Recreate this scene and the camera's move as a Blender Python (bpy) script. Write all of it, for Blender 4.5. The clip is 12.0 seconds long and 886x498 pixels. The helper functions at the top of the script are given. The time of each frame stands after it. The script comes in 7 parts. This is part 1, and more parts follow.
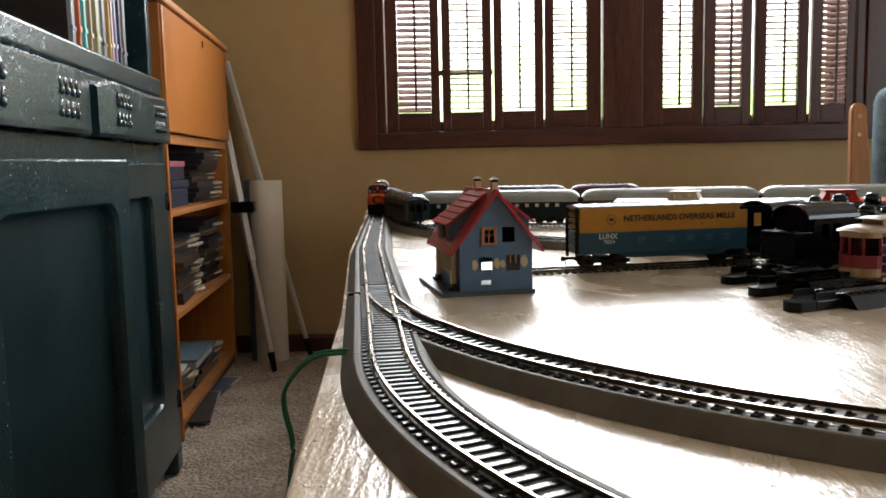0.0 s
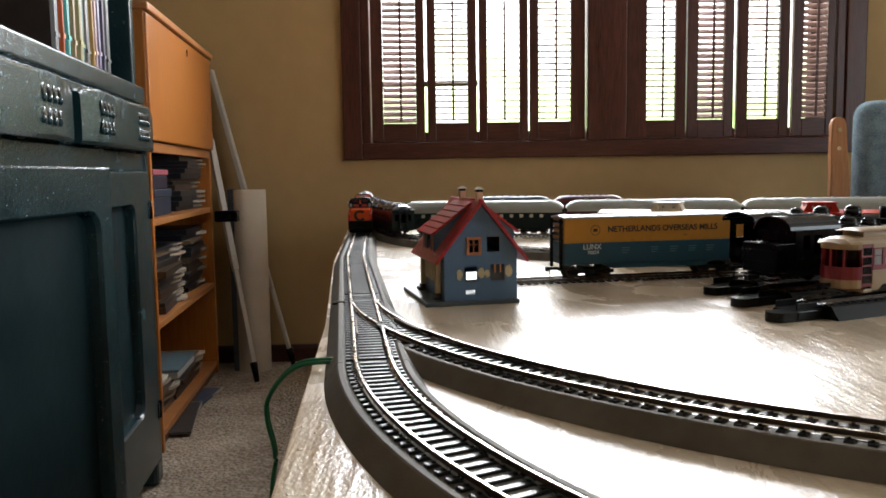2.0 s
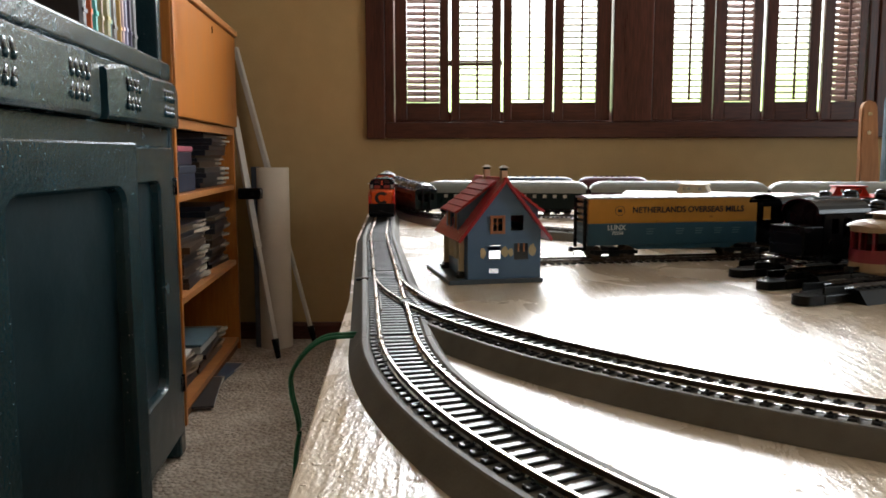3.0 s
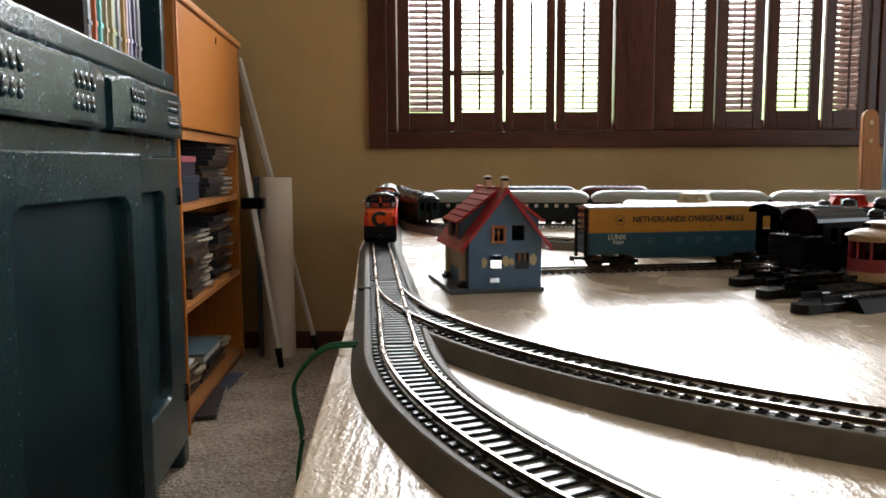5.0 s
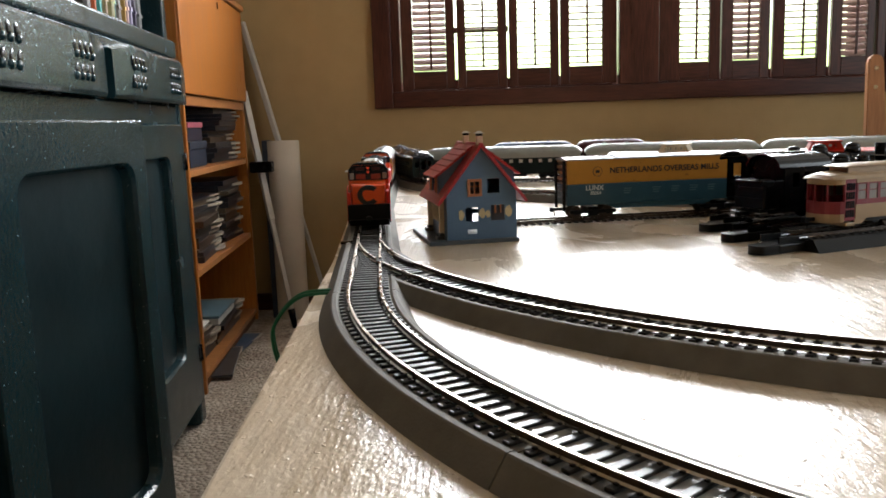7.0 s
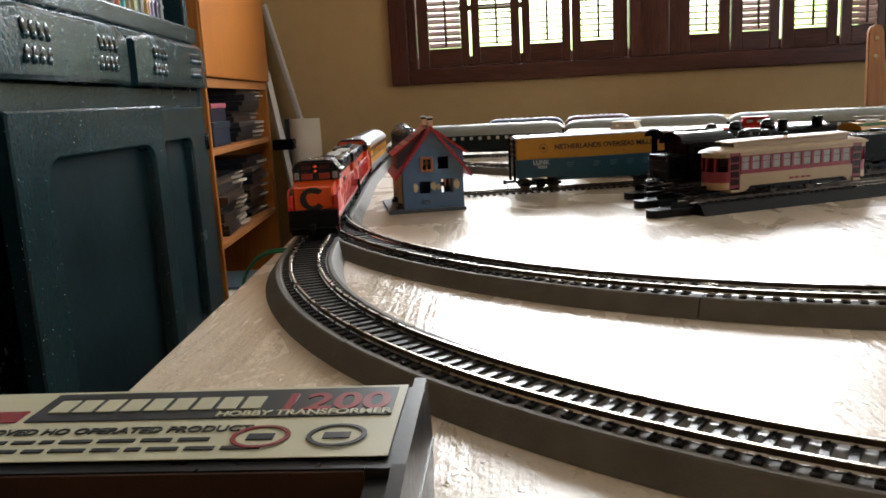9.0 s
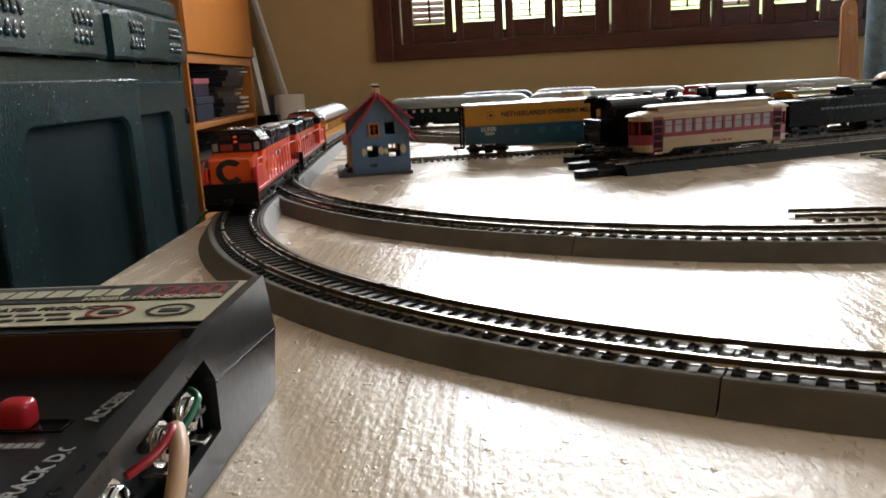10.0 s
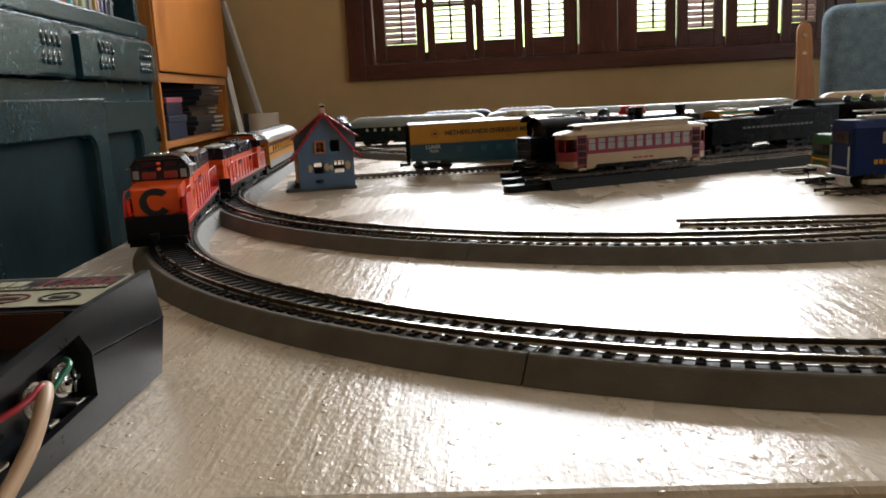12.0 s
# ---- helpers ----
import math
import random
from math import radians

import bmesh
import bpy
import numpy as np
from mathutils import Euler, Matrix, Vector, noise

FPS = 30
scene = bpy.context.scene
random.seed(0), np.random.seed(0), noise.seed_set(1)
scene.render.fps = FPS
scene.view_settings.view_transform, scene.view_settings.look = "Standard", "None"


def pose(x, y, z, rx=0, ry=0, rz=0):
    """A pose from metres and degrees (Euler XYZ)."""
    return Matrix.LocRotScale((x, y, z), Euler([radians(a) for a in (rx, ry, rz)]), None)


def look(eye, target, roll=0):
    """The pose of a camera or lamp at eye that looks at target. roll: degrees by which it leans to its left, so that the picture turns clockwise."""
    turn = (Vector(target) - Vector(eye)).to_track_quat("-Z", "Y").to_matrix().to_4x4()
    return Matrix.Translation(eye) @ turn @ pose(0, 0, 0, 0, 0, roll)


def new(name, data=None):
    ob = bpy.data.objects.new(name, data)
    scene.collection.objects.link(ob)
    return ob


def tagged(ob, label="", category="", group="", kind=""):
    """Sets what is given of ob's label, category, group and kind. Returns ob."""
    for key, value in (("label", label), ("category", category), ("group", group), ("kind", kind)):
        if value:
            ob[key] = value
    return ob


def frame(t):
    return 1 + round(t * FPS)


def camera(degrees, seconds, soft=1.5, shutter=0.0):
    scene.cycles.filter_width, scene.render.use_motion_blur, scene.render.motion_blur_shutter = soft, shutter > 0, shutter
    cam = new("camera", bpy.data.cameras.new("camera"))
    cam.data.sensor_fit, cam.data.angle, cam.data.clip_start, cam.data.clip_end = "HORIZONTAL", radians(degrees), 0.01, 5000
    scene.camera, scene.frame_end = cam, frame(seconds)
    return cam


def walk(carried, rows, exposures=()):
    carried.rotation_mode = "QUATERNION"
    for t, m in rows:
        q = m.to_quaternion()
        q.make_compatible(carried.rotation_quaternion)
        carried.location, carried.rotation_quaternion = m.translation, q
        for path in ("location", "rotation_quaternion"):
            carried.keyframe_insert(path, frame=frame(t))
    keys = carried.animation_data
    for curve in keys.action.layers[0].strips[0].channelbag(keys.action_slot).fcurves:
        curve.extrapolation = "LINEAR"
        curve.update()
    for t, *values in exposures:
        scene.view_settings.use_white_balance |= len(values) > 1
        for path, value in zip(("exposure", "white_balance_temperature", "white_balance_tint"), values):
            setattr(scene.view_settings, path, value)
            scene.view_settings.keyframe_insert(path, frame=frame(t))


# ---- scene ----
cam = camera(58.3, 12.0, soft=1.7)
METRES, EYE, TILT, LEAN, TURN = 0.336, 0.1038, -1.35, 0.0, 0.0
ROWS = [
    (0.0, 0.0, 0.0, 0.0, -0.11, -4.81, 1.25),
    (0.5, -0.001, 0.0019, -0.0013, -0.32, -4.79, 0.97),
    (1.0, -0.0032, 0.0002, -0.0042, -0.56, -4.3, 0.44),
    (1.5, -0.0028, 0.0032, -0.004, -1.07, -3.9, 0.47),
    (2.0, -0.0015, 0.0004, -0.0029, -1.23, -4.06, 0.86),
    (2.5, -0.002, -0.0003, -0.0029, -0.36, -4.84, 0.68),
    (3.0, -0.0079, -0.0002, -0.0094, 0.34, -5.43, 0.14),
    (5.0, -0.0048, -0.0171, -0.0062, 0.54, -4.78, 0.27),
    (5.5, 0.014, -0.0257, 0.0112, 1.02, -5.29, 0.74),
    (6.0, 0.0361, -0.0592, -0.0103, 1.29, -6.63, 1.2),
    (6.5, 0.0591, -0.0709, -0.0163, 1.45, -7.48, 1.62),
    (7.0, 0.0868, -0.1056, -0.015, 1.55, -7.66, 1.89),
    (9.0, 0.3213, -0.4418, 0.006, 4.0, -9.48, 2.88),
    (9.5, 0.4038, -0.5088, -0.0297, 4.02, -10.49, 2.94),
    (10.0, 0.4797, -0.5697, -0.0338, 3.75, -11.0, 2.96),
    (10.5, 0.5367, -0.6168, -0.0357, 3.87, -10.78, 2.97),
    (11.0, 0.5654, -0.6492, -0.0346, 3.85, -10.35, 3.1),
    (11.5, 0.5959, -0.6665, -0.0336, 3.34, -9.91, 3.07),
    (12.0, 0.6204, -0.691, -0.0374, 2.58, -9.76, 2.88),
]

walk(cam, [(t, pose(0, 0, EYE, TILT, LEAN, TURN) @ pose(METRES * x, METRES * y, METRES * z, 90 + pitch, roll, yaw)) for t, x, y, z, yaw, pitch, roll in ROWS],
     exposures=[(0.0, 0.10), (2.5, 0.05), (5.0, 0.09), (7.0, 0.14), (9.0, 0.09), (10.5, -0.06), (12.0, -0.16)])

# ---- world and light ----
FLOOR = -0.615          # table top is z = 0
X0, X1, Y0, CEIL = -1.35, 3.3, -2.6, 1.95
WALL_Y = 3.06           # inner face of the window wall
world = bpy.data.worlds.new("world")
scene.world = world
world.use_nodes = True
wn = world.node_tree
sky = wn.nodes.new("ShaderNodeTexSky")
sky.sky_type, sky.sun_disc, sky.sun_elevation, sky.sun_rotation = "NISHITA", False, radians(50), radians(20)
sky.air_density, sky.dust_density = 1.0, 4.0
wn.links.new(sky.outputs[0], wn.nodes["Background"].inputs[0])
wn.nodes["Background"].inputs[1].default_value = 0.15


def area_lamp(name, m, sx, sy, watts, colour):
    data = bpy.data.lights.new(name, "AREA")
    data.shape, data.size, data.size_y, data.energy, data.color = "RECTANGLE", sx, sy, watts, colour
    ob = new(name, data)
    ob.matrix_world = m
    return ob


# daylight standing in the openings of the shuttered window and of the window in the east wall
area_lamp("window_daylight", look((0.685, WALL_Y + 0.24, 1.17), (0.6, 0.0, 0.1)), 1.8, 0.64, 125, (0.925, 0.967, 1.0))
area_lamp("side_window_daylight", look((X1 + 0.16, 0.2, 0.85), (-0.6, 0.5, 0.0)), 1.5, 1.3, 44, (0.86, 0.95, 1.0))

# ---- materials ----
def material(name, colour, rough=0.6, metal=0.0, dark=None, scale=20.0, stretch=(1, 1, 1), amount=0.5, bump=0.0, bump_scale=None,
             spec=0.5, coat=0.0, rough_var=0.0, detail=6.0, vary=0.0, speck=None):
    """A surface with grain at two scales, bump, and a little change from piece to piece."""
    m = bpy.data.materials.new(name)
    m.use_nodes = True
    t = m.node_tree
    n, l = t.nodes, t.links
    b = n["Principled BSDF"]
    b.inputs["Metallic"].default_value = metal
    b.inputs["Specular IOR Level"].default_value = spec
    b.inputs["Coat Weight"].default_value = coat
    b.inputs["Coat Roughness"].default_value = 0.12
    co = n.new("ShaderNodeTexCoord")
    mp = n.new("ShaderNodeMapping")
    mp.inputs["Scale"].default_value = stretch
    l.new(co.outputs["Object"], mp.inputs[0])
    fine, large = n.new("ShaderNodeTexNoise"), n.new("ShaderNodeTexNoise")
    fine.inputs["Scale"].default_value, fine.inputs["Detail"].default_value = scale, detail
    large.inputs["Scale"].default_value, large.inputs["Detail"].default_value = scale * 0.13, 3.0
    l.new(mp.outputs[0], fine.inputs["Vector"])
    l.new(mp.outputs[0], large.inputs["Vector"])
    add = n.new("ShaderNodeMath")
    add.operation = "MULTIPLY_ADD"
    add.inputs[1].default_value = 0.6
    mul = n.new("ShaderNodeMath")
    mul.operation, mul.inputs[1].default_value = "MULTIPLY", 0.4
    l.new(large.outputs[0], mul.inputs[0])
    l.new(fine.outputs[0], add.inputs[0])
    l.new(mul.outputs[0], add.inputs[2])
    ramp = n.new("ShaderNodeValToRGB")
    d = dark or tuple(c * (1 - amount) for c in colour)
    ramp.color_ramp.elements[0].position, ramp.color_ramp.elements[0].color = 0.36, (*d, 1)
    ramp.color_ramp.elements[1].position, ramp.color_ramp.elements[1].color = 0.64, (*colour, 1)
    l.new(add.outputs[0], ramp.inputs[0])
    out = ramp.outputs[0]
    if vary:
        info, hsv = n.new("ShaderNodeObjectInfo"), n.new("ShaderNodeHueSaturation")
        rng = n.new("ShaderNodeMapRange")
        rng.inputs["To Min"].default_value, rng.inputs["To Max"].default_value = 1 - vary, 1 + vary
        l.new(info.outputs["Random"], rng.inputs[0])
        l.new(rng.outputs[0], hsv.inputs["Value"])
        l.new(out, hsv.inputs["Color"])
        out = hsv.outputs[0]
    if speck:
        colour2, cut, sc = speck
        sp, rp, mx = n.new("ShaderNodeTexNoise"), n.new("ShaderNodeValToRGB"), n.new("ShaderNodeMixRGB")
        sp.inputs["Scale"].default_value, sp.inputs["Detail"].default_value = sc, 4.0
        l.new(co.outputs["Object"], sp.inputs["Vector"])
        rp.color_ramp.elements[0].position, rp.color_ramp.elements[1].position = cut, cut + 0.03
        l.new(sp.outputs[0], rp.inputs[0])
        l.new(rp.outputs[0], mx.inputs[0])
        l.new(out, mx.inputs[1])
        mx.inputs[2].default_value = (*colour2, 1)
        out = mx.outputs[0]
    l.new(out, b.inputs["Base Color"])
    if rough_var:
        mr = n.new("ShaderNodeMapRange")
        mr.inputs["From Min"].default_value, mr.inputs["From Max"].default_value = 0.3, 0.7
        mr.inputs["To Min"].default_value, mr.inputs["To Max"].default_value = rough - rough_var, rough + rough_var
        l.new(add.outputs[0], mr.inputs[0])
        l.new(mr.outputs[0], b.inputs["Roughness"])
    else:
        b.inputs["Roughness"].default_value = rough
    if bump:
        bp = n.new("ShaderNodeBump")
        bp.inputs["Strength"].default_value, bp.inputs["Distance"].default_value = 1.0, bump
        if bump_scale:
            bn = n.new("ShaderNodeTexNoise")
            bn.inputs["Scale"].default_value, bn.inputs["Detail"].default_value = bump_scale, 4.0
            l.new(mp.outputs[0], bn.inputs["Vector"])
            l.new(bn.outputs[0], bp.inputs["Height"])
        else:
            l.new(add.outputs[0], bp.inputs["Height"])
        l.new(bp.outputs[0], b.inputs["Normal"])
    return m


def glow(name, colour, strength):
    m = bpy.data.materials.new(name)
    m.use_nodes = True
    b = m.node_tree.nodes["Principled BSDF"]
    b.inputs["Base Color"].default_value = (*colour, 1)
    b.inputs["Emission Color"].default_value = (*colour, 1)
    b.inputs["Emission Strength"].default_value = strength
    return m


def glass(name, tint=(1, 1, 1), rough=0.02):
    m = bpy.data.materials.new(name)
    m.use_nodes = True
    b = m.node_tree.nodes["Principled BSDF"]
    b.inputs["Base Color"].default_value = (*tint, 1)
    b.inputs["Roughness"].default_value = rough
    b.inputs["Transmission Weight"].default_value = 1.0
    b.inputs["IOR"].default_value = 1.1
    return m


def backdrop_material():
    """Overcast sky over sunlit garden foliage, far outside the window."""
    m = bpy.data.materials.new("garden_distance")
    m.use_nodes = True
    t = m.node_tree
    n, l = t.nodes, t.links
    b = n["Principled BSDF"]
    co, sep = n.new("ShaderNodeTexCoord"), n.new("ShaderNodeSeparateXYZ")
    l.new(co.outputs["Object"], sep.inputs[0])
    nz = n.new("ShaderNodeTexNoise")
    nz.inputs["Scale"].default_value, nz.inputs["Detail"].default_value = 1.6, 6.0
    l.new(co.outputs["Object"], nz.inputs["Vector"])
    ma = n.new("ShaderNodeMath")
    ma.operation, ma.inputs[1].default_value = "MULTIPLY_ADD", 1.6
    l.new(nz.outputs[0], ma.inputs[0])
    l.new(sep.outputs["Z"], ma.inputs[2])
    r = n.new("ShaderNodeValToRGB")
    e = r.color_ramp.elements
    e[0].position, e[0].color = 0.0, (0.10, 0.17, 0.05, 1)
    e[1].position, e[1].color = 1.0, (1, 1, 1, 1)
    x = e.new(0.45)
    x.color = (0.42, 0.55, 0.22, 1)
    x = e.new(0.7)
    x.color = (0.8, 0.9, 0.62, 1)
    mr = n.new("ShaderNodeMapRange")
    mr.inputs["From Min"].default_value, mr.inputs["From Max"].default_value = 0.2, 2.6
    l.new(ma.outputs[0], mr.inputs[0])
    l.new(mr.outputs[0], r.inputs[0])
    b.inputs["Base Color"].default_value = (0, 0, 0, 1)
    b.inputs["Roughness"].default_value = 1.0
    l.new(r.outputs[0], b.inputs["Emission Color"])
    b.inputs["Emission Strength"].default_value = 4.2
    return m


def table_material():
    """Cream paint over board: brush streaks running with the table, small lumps and scuffs, satin gloss."""
    m = material("cream_table_paint", (0.68, 0.56, 0.43), 0.32, dark=(0.56, 0.445, 0.32), scale=8, stretch=(4, 1.2, 1), rough_var=0.17, bump=0.0)
    t = m.node_tree
    n, l = t.nodes, t.links
    b = n["Principled BSDF"]
    co = n.new("ShaderNodeTexCoord")
    height = None
    for sc, st, am in ((30, (7, 0.35, 1), 0.50), (520, (1, 0.6, 1), 0.30), (110, (1.6, 0.8, 1), 0.30), (7, (1, 1.5, 1), 1.8), (22, (1.8, 0.6, 1), 0.8)):
        mp, nz, mu = n.new("ShaderNodeMapping"), n.new("ShaderNodeTexNoise"), n.new("ShaderNodeMath")
        mp.inputs["Scale"].default_value = st
        mp.inputs["Rotation"].default_value = (0, 0, 0.35)
        nz.inputs["Scale"].default_value, nz.inputs["Detail"].default_value = sc, 5.0
        l.new(co.outputs["Object"], mp.inputs[0])
        l.new(mp.outputs[0], nz.inputs["Vector"])
        mu.operation, mu.inputs[1].default_value = "MULTIPLY_ADD", am
        mu.inputs[2].default_value = 0.0
        l.new(nz.outputs[0], mu.inputs[0])
        if height:
            l.new(height, mu.inputs[2])
        height = mu.outputs[0]
    bp = n.new("ShaderNodeBump")
    bp.inputs["Strength"].default_value, bp.inputs["Distance"].default_value = 1.0, 0.0009
    l.new(height, bp.inputs["Height"])
    l.new(bp.outputs[0], b.inputs["Normal"])
    lump, cut, tot = n.new("ShaderNodeTexNoise"), n.new("ShaderNodeMapRange"), n.new("ShaderNodeMath")     # sparse raised specks in the paint
    lump.inputs["Scale"].default_value, lump.inputs["Detail"].default_value = 230.0, 2.0
    l.new(co.outputs["Object"], lump.inputs["Vector"])
    cut.inputs["From Min"].default_value, cut.inputs["From Max"].default_value = 0.66, 0.76
    cut.inputs["To Max"].default_value = 0.4
    l.new(lump.outputs[0], cut.inputs[0])
    l.new(height, tot.inputs[0])
    l.new(cut.outputs[0], tot.inputs[1])
    l.new(tot.outputs[0], bp.inputs["Height"])
    patch, spread = n.new("ShaderNodeTexNoise"), n.new("ShaderNodeMapRange")     # scuffed, duller patches with swept edges
    patch.inputs["Scale"].default_value, patch.inputs["Detail"].default_value, patch.inputs["Distortion"].default_value = 13.0, 9.0, 0.7
    patch.inputs["Roughness"].default_value = 0.66
    mp2 = n.new("ShaderNodeMapping")
    mp2.inputs["Scale"].default_value, mp2.inputs["Rotation"].default_value = (1.0, 0.55, 1.0), (0, 0, -0.5)
    l.new(co.outputs["Object"], mp2.inputs[0])
    l.new(mp2.outputs[0], patch.inputs["Vector"])
    spread.inputs["From Min"].default_value, spread.inputs["From Max"].default_value = 0.38, 0.62
    spread.inputs["To Min"].default_value, spread.inputs["To Max"].default_value = 0.16, 0.38
    l.new(patch.outputs[0], spread.inputs[0])
    l.new(spread.outputs[0], b.inputs["Roughness"])
    return m


def carpet_material():
    m = material("berber_carpet", (0.46, 0.38, 0.30), 0.95, dark=(0.22, 0.17, 0.13), scale=60, rough_var=0.0, spec=0.1)
    t = m.node_tree
    n, l = t.nodes, t.links
    b = n["Principled BSDF"]
    co, vo, bp = n.new("ShaderNodeTexCoord"), n.new("ShaderNodeTexVoronoi"), n.new("ShaderNodeBump")
    vo.inputs["Scale"].default_value = 95
    l.new(co.outputs["Object"], vo.inputs["Vector"])
    bp.invert = True
    bp.inputs["Distance"].default_value = 0.008
    l.new(vo.outputs["Distance"], bp.inputs["Height"])
    l.new(bp.outputs[0], b.inputs["Normal"])
    return m


M_TABLE = table_material()
M_CARPET = carpet_material()
M_WALL = material("ochre_wall_paint", (0.385, 0.252, 0.112), 0.75, dark=(0.35, 0.227, 0.098), scale=14, bump=0.0006, bump_scale=160)
M_CEIL = material("white_ceiling_paint", (0.8, 0.78, 0.74), 0.9, amount=0.04, scale=12, bump=0.0005, bump_scale=90)
M_MAHOG = material("dark_mahogany_stain", (0.085, 0.026, 0.016), 0.34, dark=(0.035, 0.011, 0.008), scale=22, stretch=(8, 8, 0.7), bump=0.0004, rough_var=0.08, spec=0.25)
M_MAHOG_H = material("dark_mahogany_rail", (0.085, 0.026, 0.016), 0.34, dark=(0.035, 0.011, 0.008), scale=22, stretch=(0.7, 8, 8), bump=0.0004, rough_var=0.08, spec=0.25)
# slats paler than their frames: skylight on them is put into the colour
M_SLAT_PALED = material("sky_paled_slat", (0.30, 0.19, 0.16), 0.3, dark=(0.21, 0.125, 0.10), scale=18, stretch=(1, 8, 8), vary=0.12)
M_GREEN = material("green_black_gloss_paint", (0.013, 0.036, 0.043), 0.22, dark=(0.008, 0.025, 0.030), scale=24, bump=0.0011, bump_scale=150, rough_var=0.08, vary=0.05,
                   speck=((0.40, 0.46, 0.46), 0.70, 260.0))
# cabinet paint darkened for the shade inside the door recesses
M_GREEN_SHADE = material("green_black_paint_shaded", (0.008, 0.023, 0.028), 0.35, dark=(0.005, 0.015, 0.019), scale=7, bump=0.0008, bump_scale=30, rough_var=0.08, spec=0.25)
M_SHELF = material("orange_varnished_wood", (0.46, 0.165, 0.030), 0.33, dark=(0.34, 0.105, 0.018), scale=16, stretch=(8, 8, 0.8), bump=0.0003, rough_var=0.06)
M_SHELF_H = material("orange_varnished_shelf", (0.46, 0.19, 0.06), 0.38, dark=(0.35, 0.13, 0.04), scale=16, stretch=(8, 0.8, 8), bump=0.0003)
# bookcase back and plinth: their shade is put into a darker brown
M_SHELF_SHADE = material("shaded_bookcase_wood", (0.12, 0.045, 0.018), 0.6, scale=14, stretch=(8, 8, 0.8), amount=0.35)
M_PAPER = material("aged_paper_edges", (0.55, 0.49, 0.40), 0.9, dark=(0.30, 0.25, 0.19), scale=80, stretch=(1, 1, 14), vary=0.25)
M_TUBE = material("cream_card_roll", (0.50, 0.42, 0.33), 0.7, amount=0.12, scale=10)
M_ALU = material("grey_aluminium_leg", (0.55, 0.50, 0.44), 0.42, metal=0.15, amount=0.15, scale=40)
M_BLACK = material("black_plastic", (0.004, 0.004, 0.0045), 0.27, amount=0.4, scale=60, rough_var=0.06, spec=0.08)
M_BLACK_GLOSS = material("black_gloss_enamel", (0.005, 0.005, 0.006), 0.2, amount=0.4, scale=60, rough_var=0.06, spec=0.3)
M_ROADBED = material("grey_moulded_roadbed", (0.16, 0.142, 0.118), 0.62, dark=(0.11, 0.095, 0.077), scale=70, bump=0.00012, bump_scale=900, rough_var=0.06, spec=0.22)
# roadbed between the rails: window glare put into a paler, glossier grey
M_BED_GLARE = material("paled_bed_glare", (0.27, 0.255, 0.23), 0.33, dark=(0.19, 0.18, 0.165), scale=420, bump=0.00002, bump_scale=700, spec=0.7)
M_TIE = material("black_tie_plastic", (0.009, 0.008, 0.008), 0.38, amount=0.35, scale=300, stretch=(1, 6, 1), bump=0.00008, vary=0.2)
M_RAIL = material("nickel_silver_rail", (0.62, 0.56, 0.48), 0.28, metal=1.0, dark=(0.42, 0.36, 0.29), scale=160, rough_var=0.08)
M_RAILSIDE = material("tarnished_rail_web", (0.10, 0.07, 0.05), 0.5, metal=0.5, amount=0.4, scale=160)
M_WHITE = material("white_plastic", (0.75, 0.73, 0.70), 0.45, amount=0.06, scale=40)
M_CHROME = material("bright_screw_metal", (0.75, 0.73, 0.70), 0.22, metal=1.0, amount=0.2, scale=200)
M_BACKDROP = backdrop_material()
M_GLASS = glass("clear_pane")


# ---- mesh helpers ----
def link(name, bm, mat, parent=None, label="", smooth=False, m=None):
    me = bpy.data.meshes.new(name)
    bmesh.ops.recalc_face_normals(bm, faces=bm.faces)
    bm.to_mesh(me)
    bm.free()
    for x in (mat if isinstance(mat, (list, tuple)) else [mat]):
        me.materials.append(x)
    if smooth:
        for p in me.polygons:
            p.use_smooth = True
    ob = new(name, me)
    if parent:
        ob.parent = parent
    if m is not None:
        ob.matrix_basis = m
    if label:
        ob["label"] = label
    return ob


def part(name, bm, material_, parent, label="", smooth=False, m=None):
    return link(name, bm, material_, parent, label, smooth, m)


def thing(name, m, label, category, group="", kind=""):
    ob = new(name)
    ob.empty_display_size = 0.02
    ob.matrix_basis = m
    return tagged(ob, label, category, group, kind)


def structure(name, bm, mat, label, category, smooth=False):
    return tagged(link(name, bm, mat, smooth=smooth), label, category, kind="structure")


def box(bm, x0, x1, y0, y1, z0, z1, bevel=0.0, mat=0, m=None, segs=2):
    """A box between two corners, with rounded edges."""
    before = set(bm.faces)
    vs = [bm.verts.new((x, y, z)) for x in (x0, x1) for y in (y0, y1) for z in (z0, z1)]
    quads = ((0, 1, 3, 2), (4, 6, 7, 5), (0, 4, 5, 1), (2, 3, 7, 6), (0, 2, 6, 4), (1, 5, 7, 3))
    fs = [bm.faces.new([vs[i] for i in q]) for q in quads]
    if bevel:
        es = list({e for f in fs for e in f.edges})
        bmesh.ops.bevel(bm, geom=es, offset=bevel, segments=segs, affect="EDGES", profile=0.5)
    made = [f for f in bm.faces if f not in before]
    for f in made:
        f.material_index = mat
    if m is not None:
        bmesh.ops.transform(bm, matrix=m, verts=list({v for f in made for v in f.verts}))
    return bm


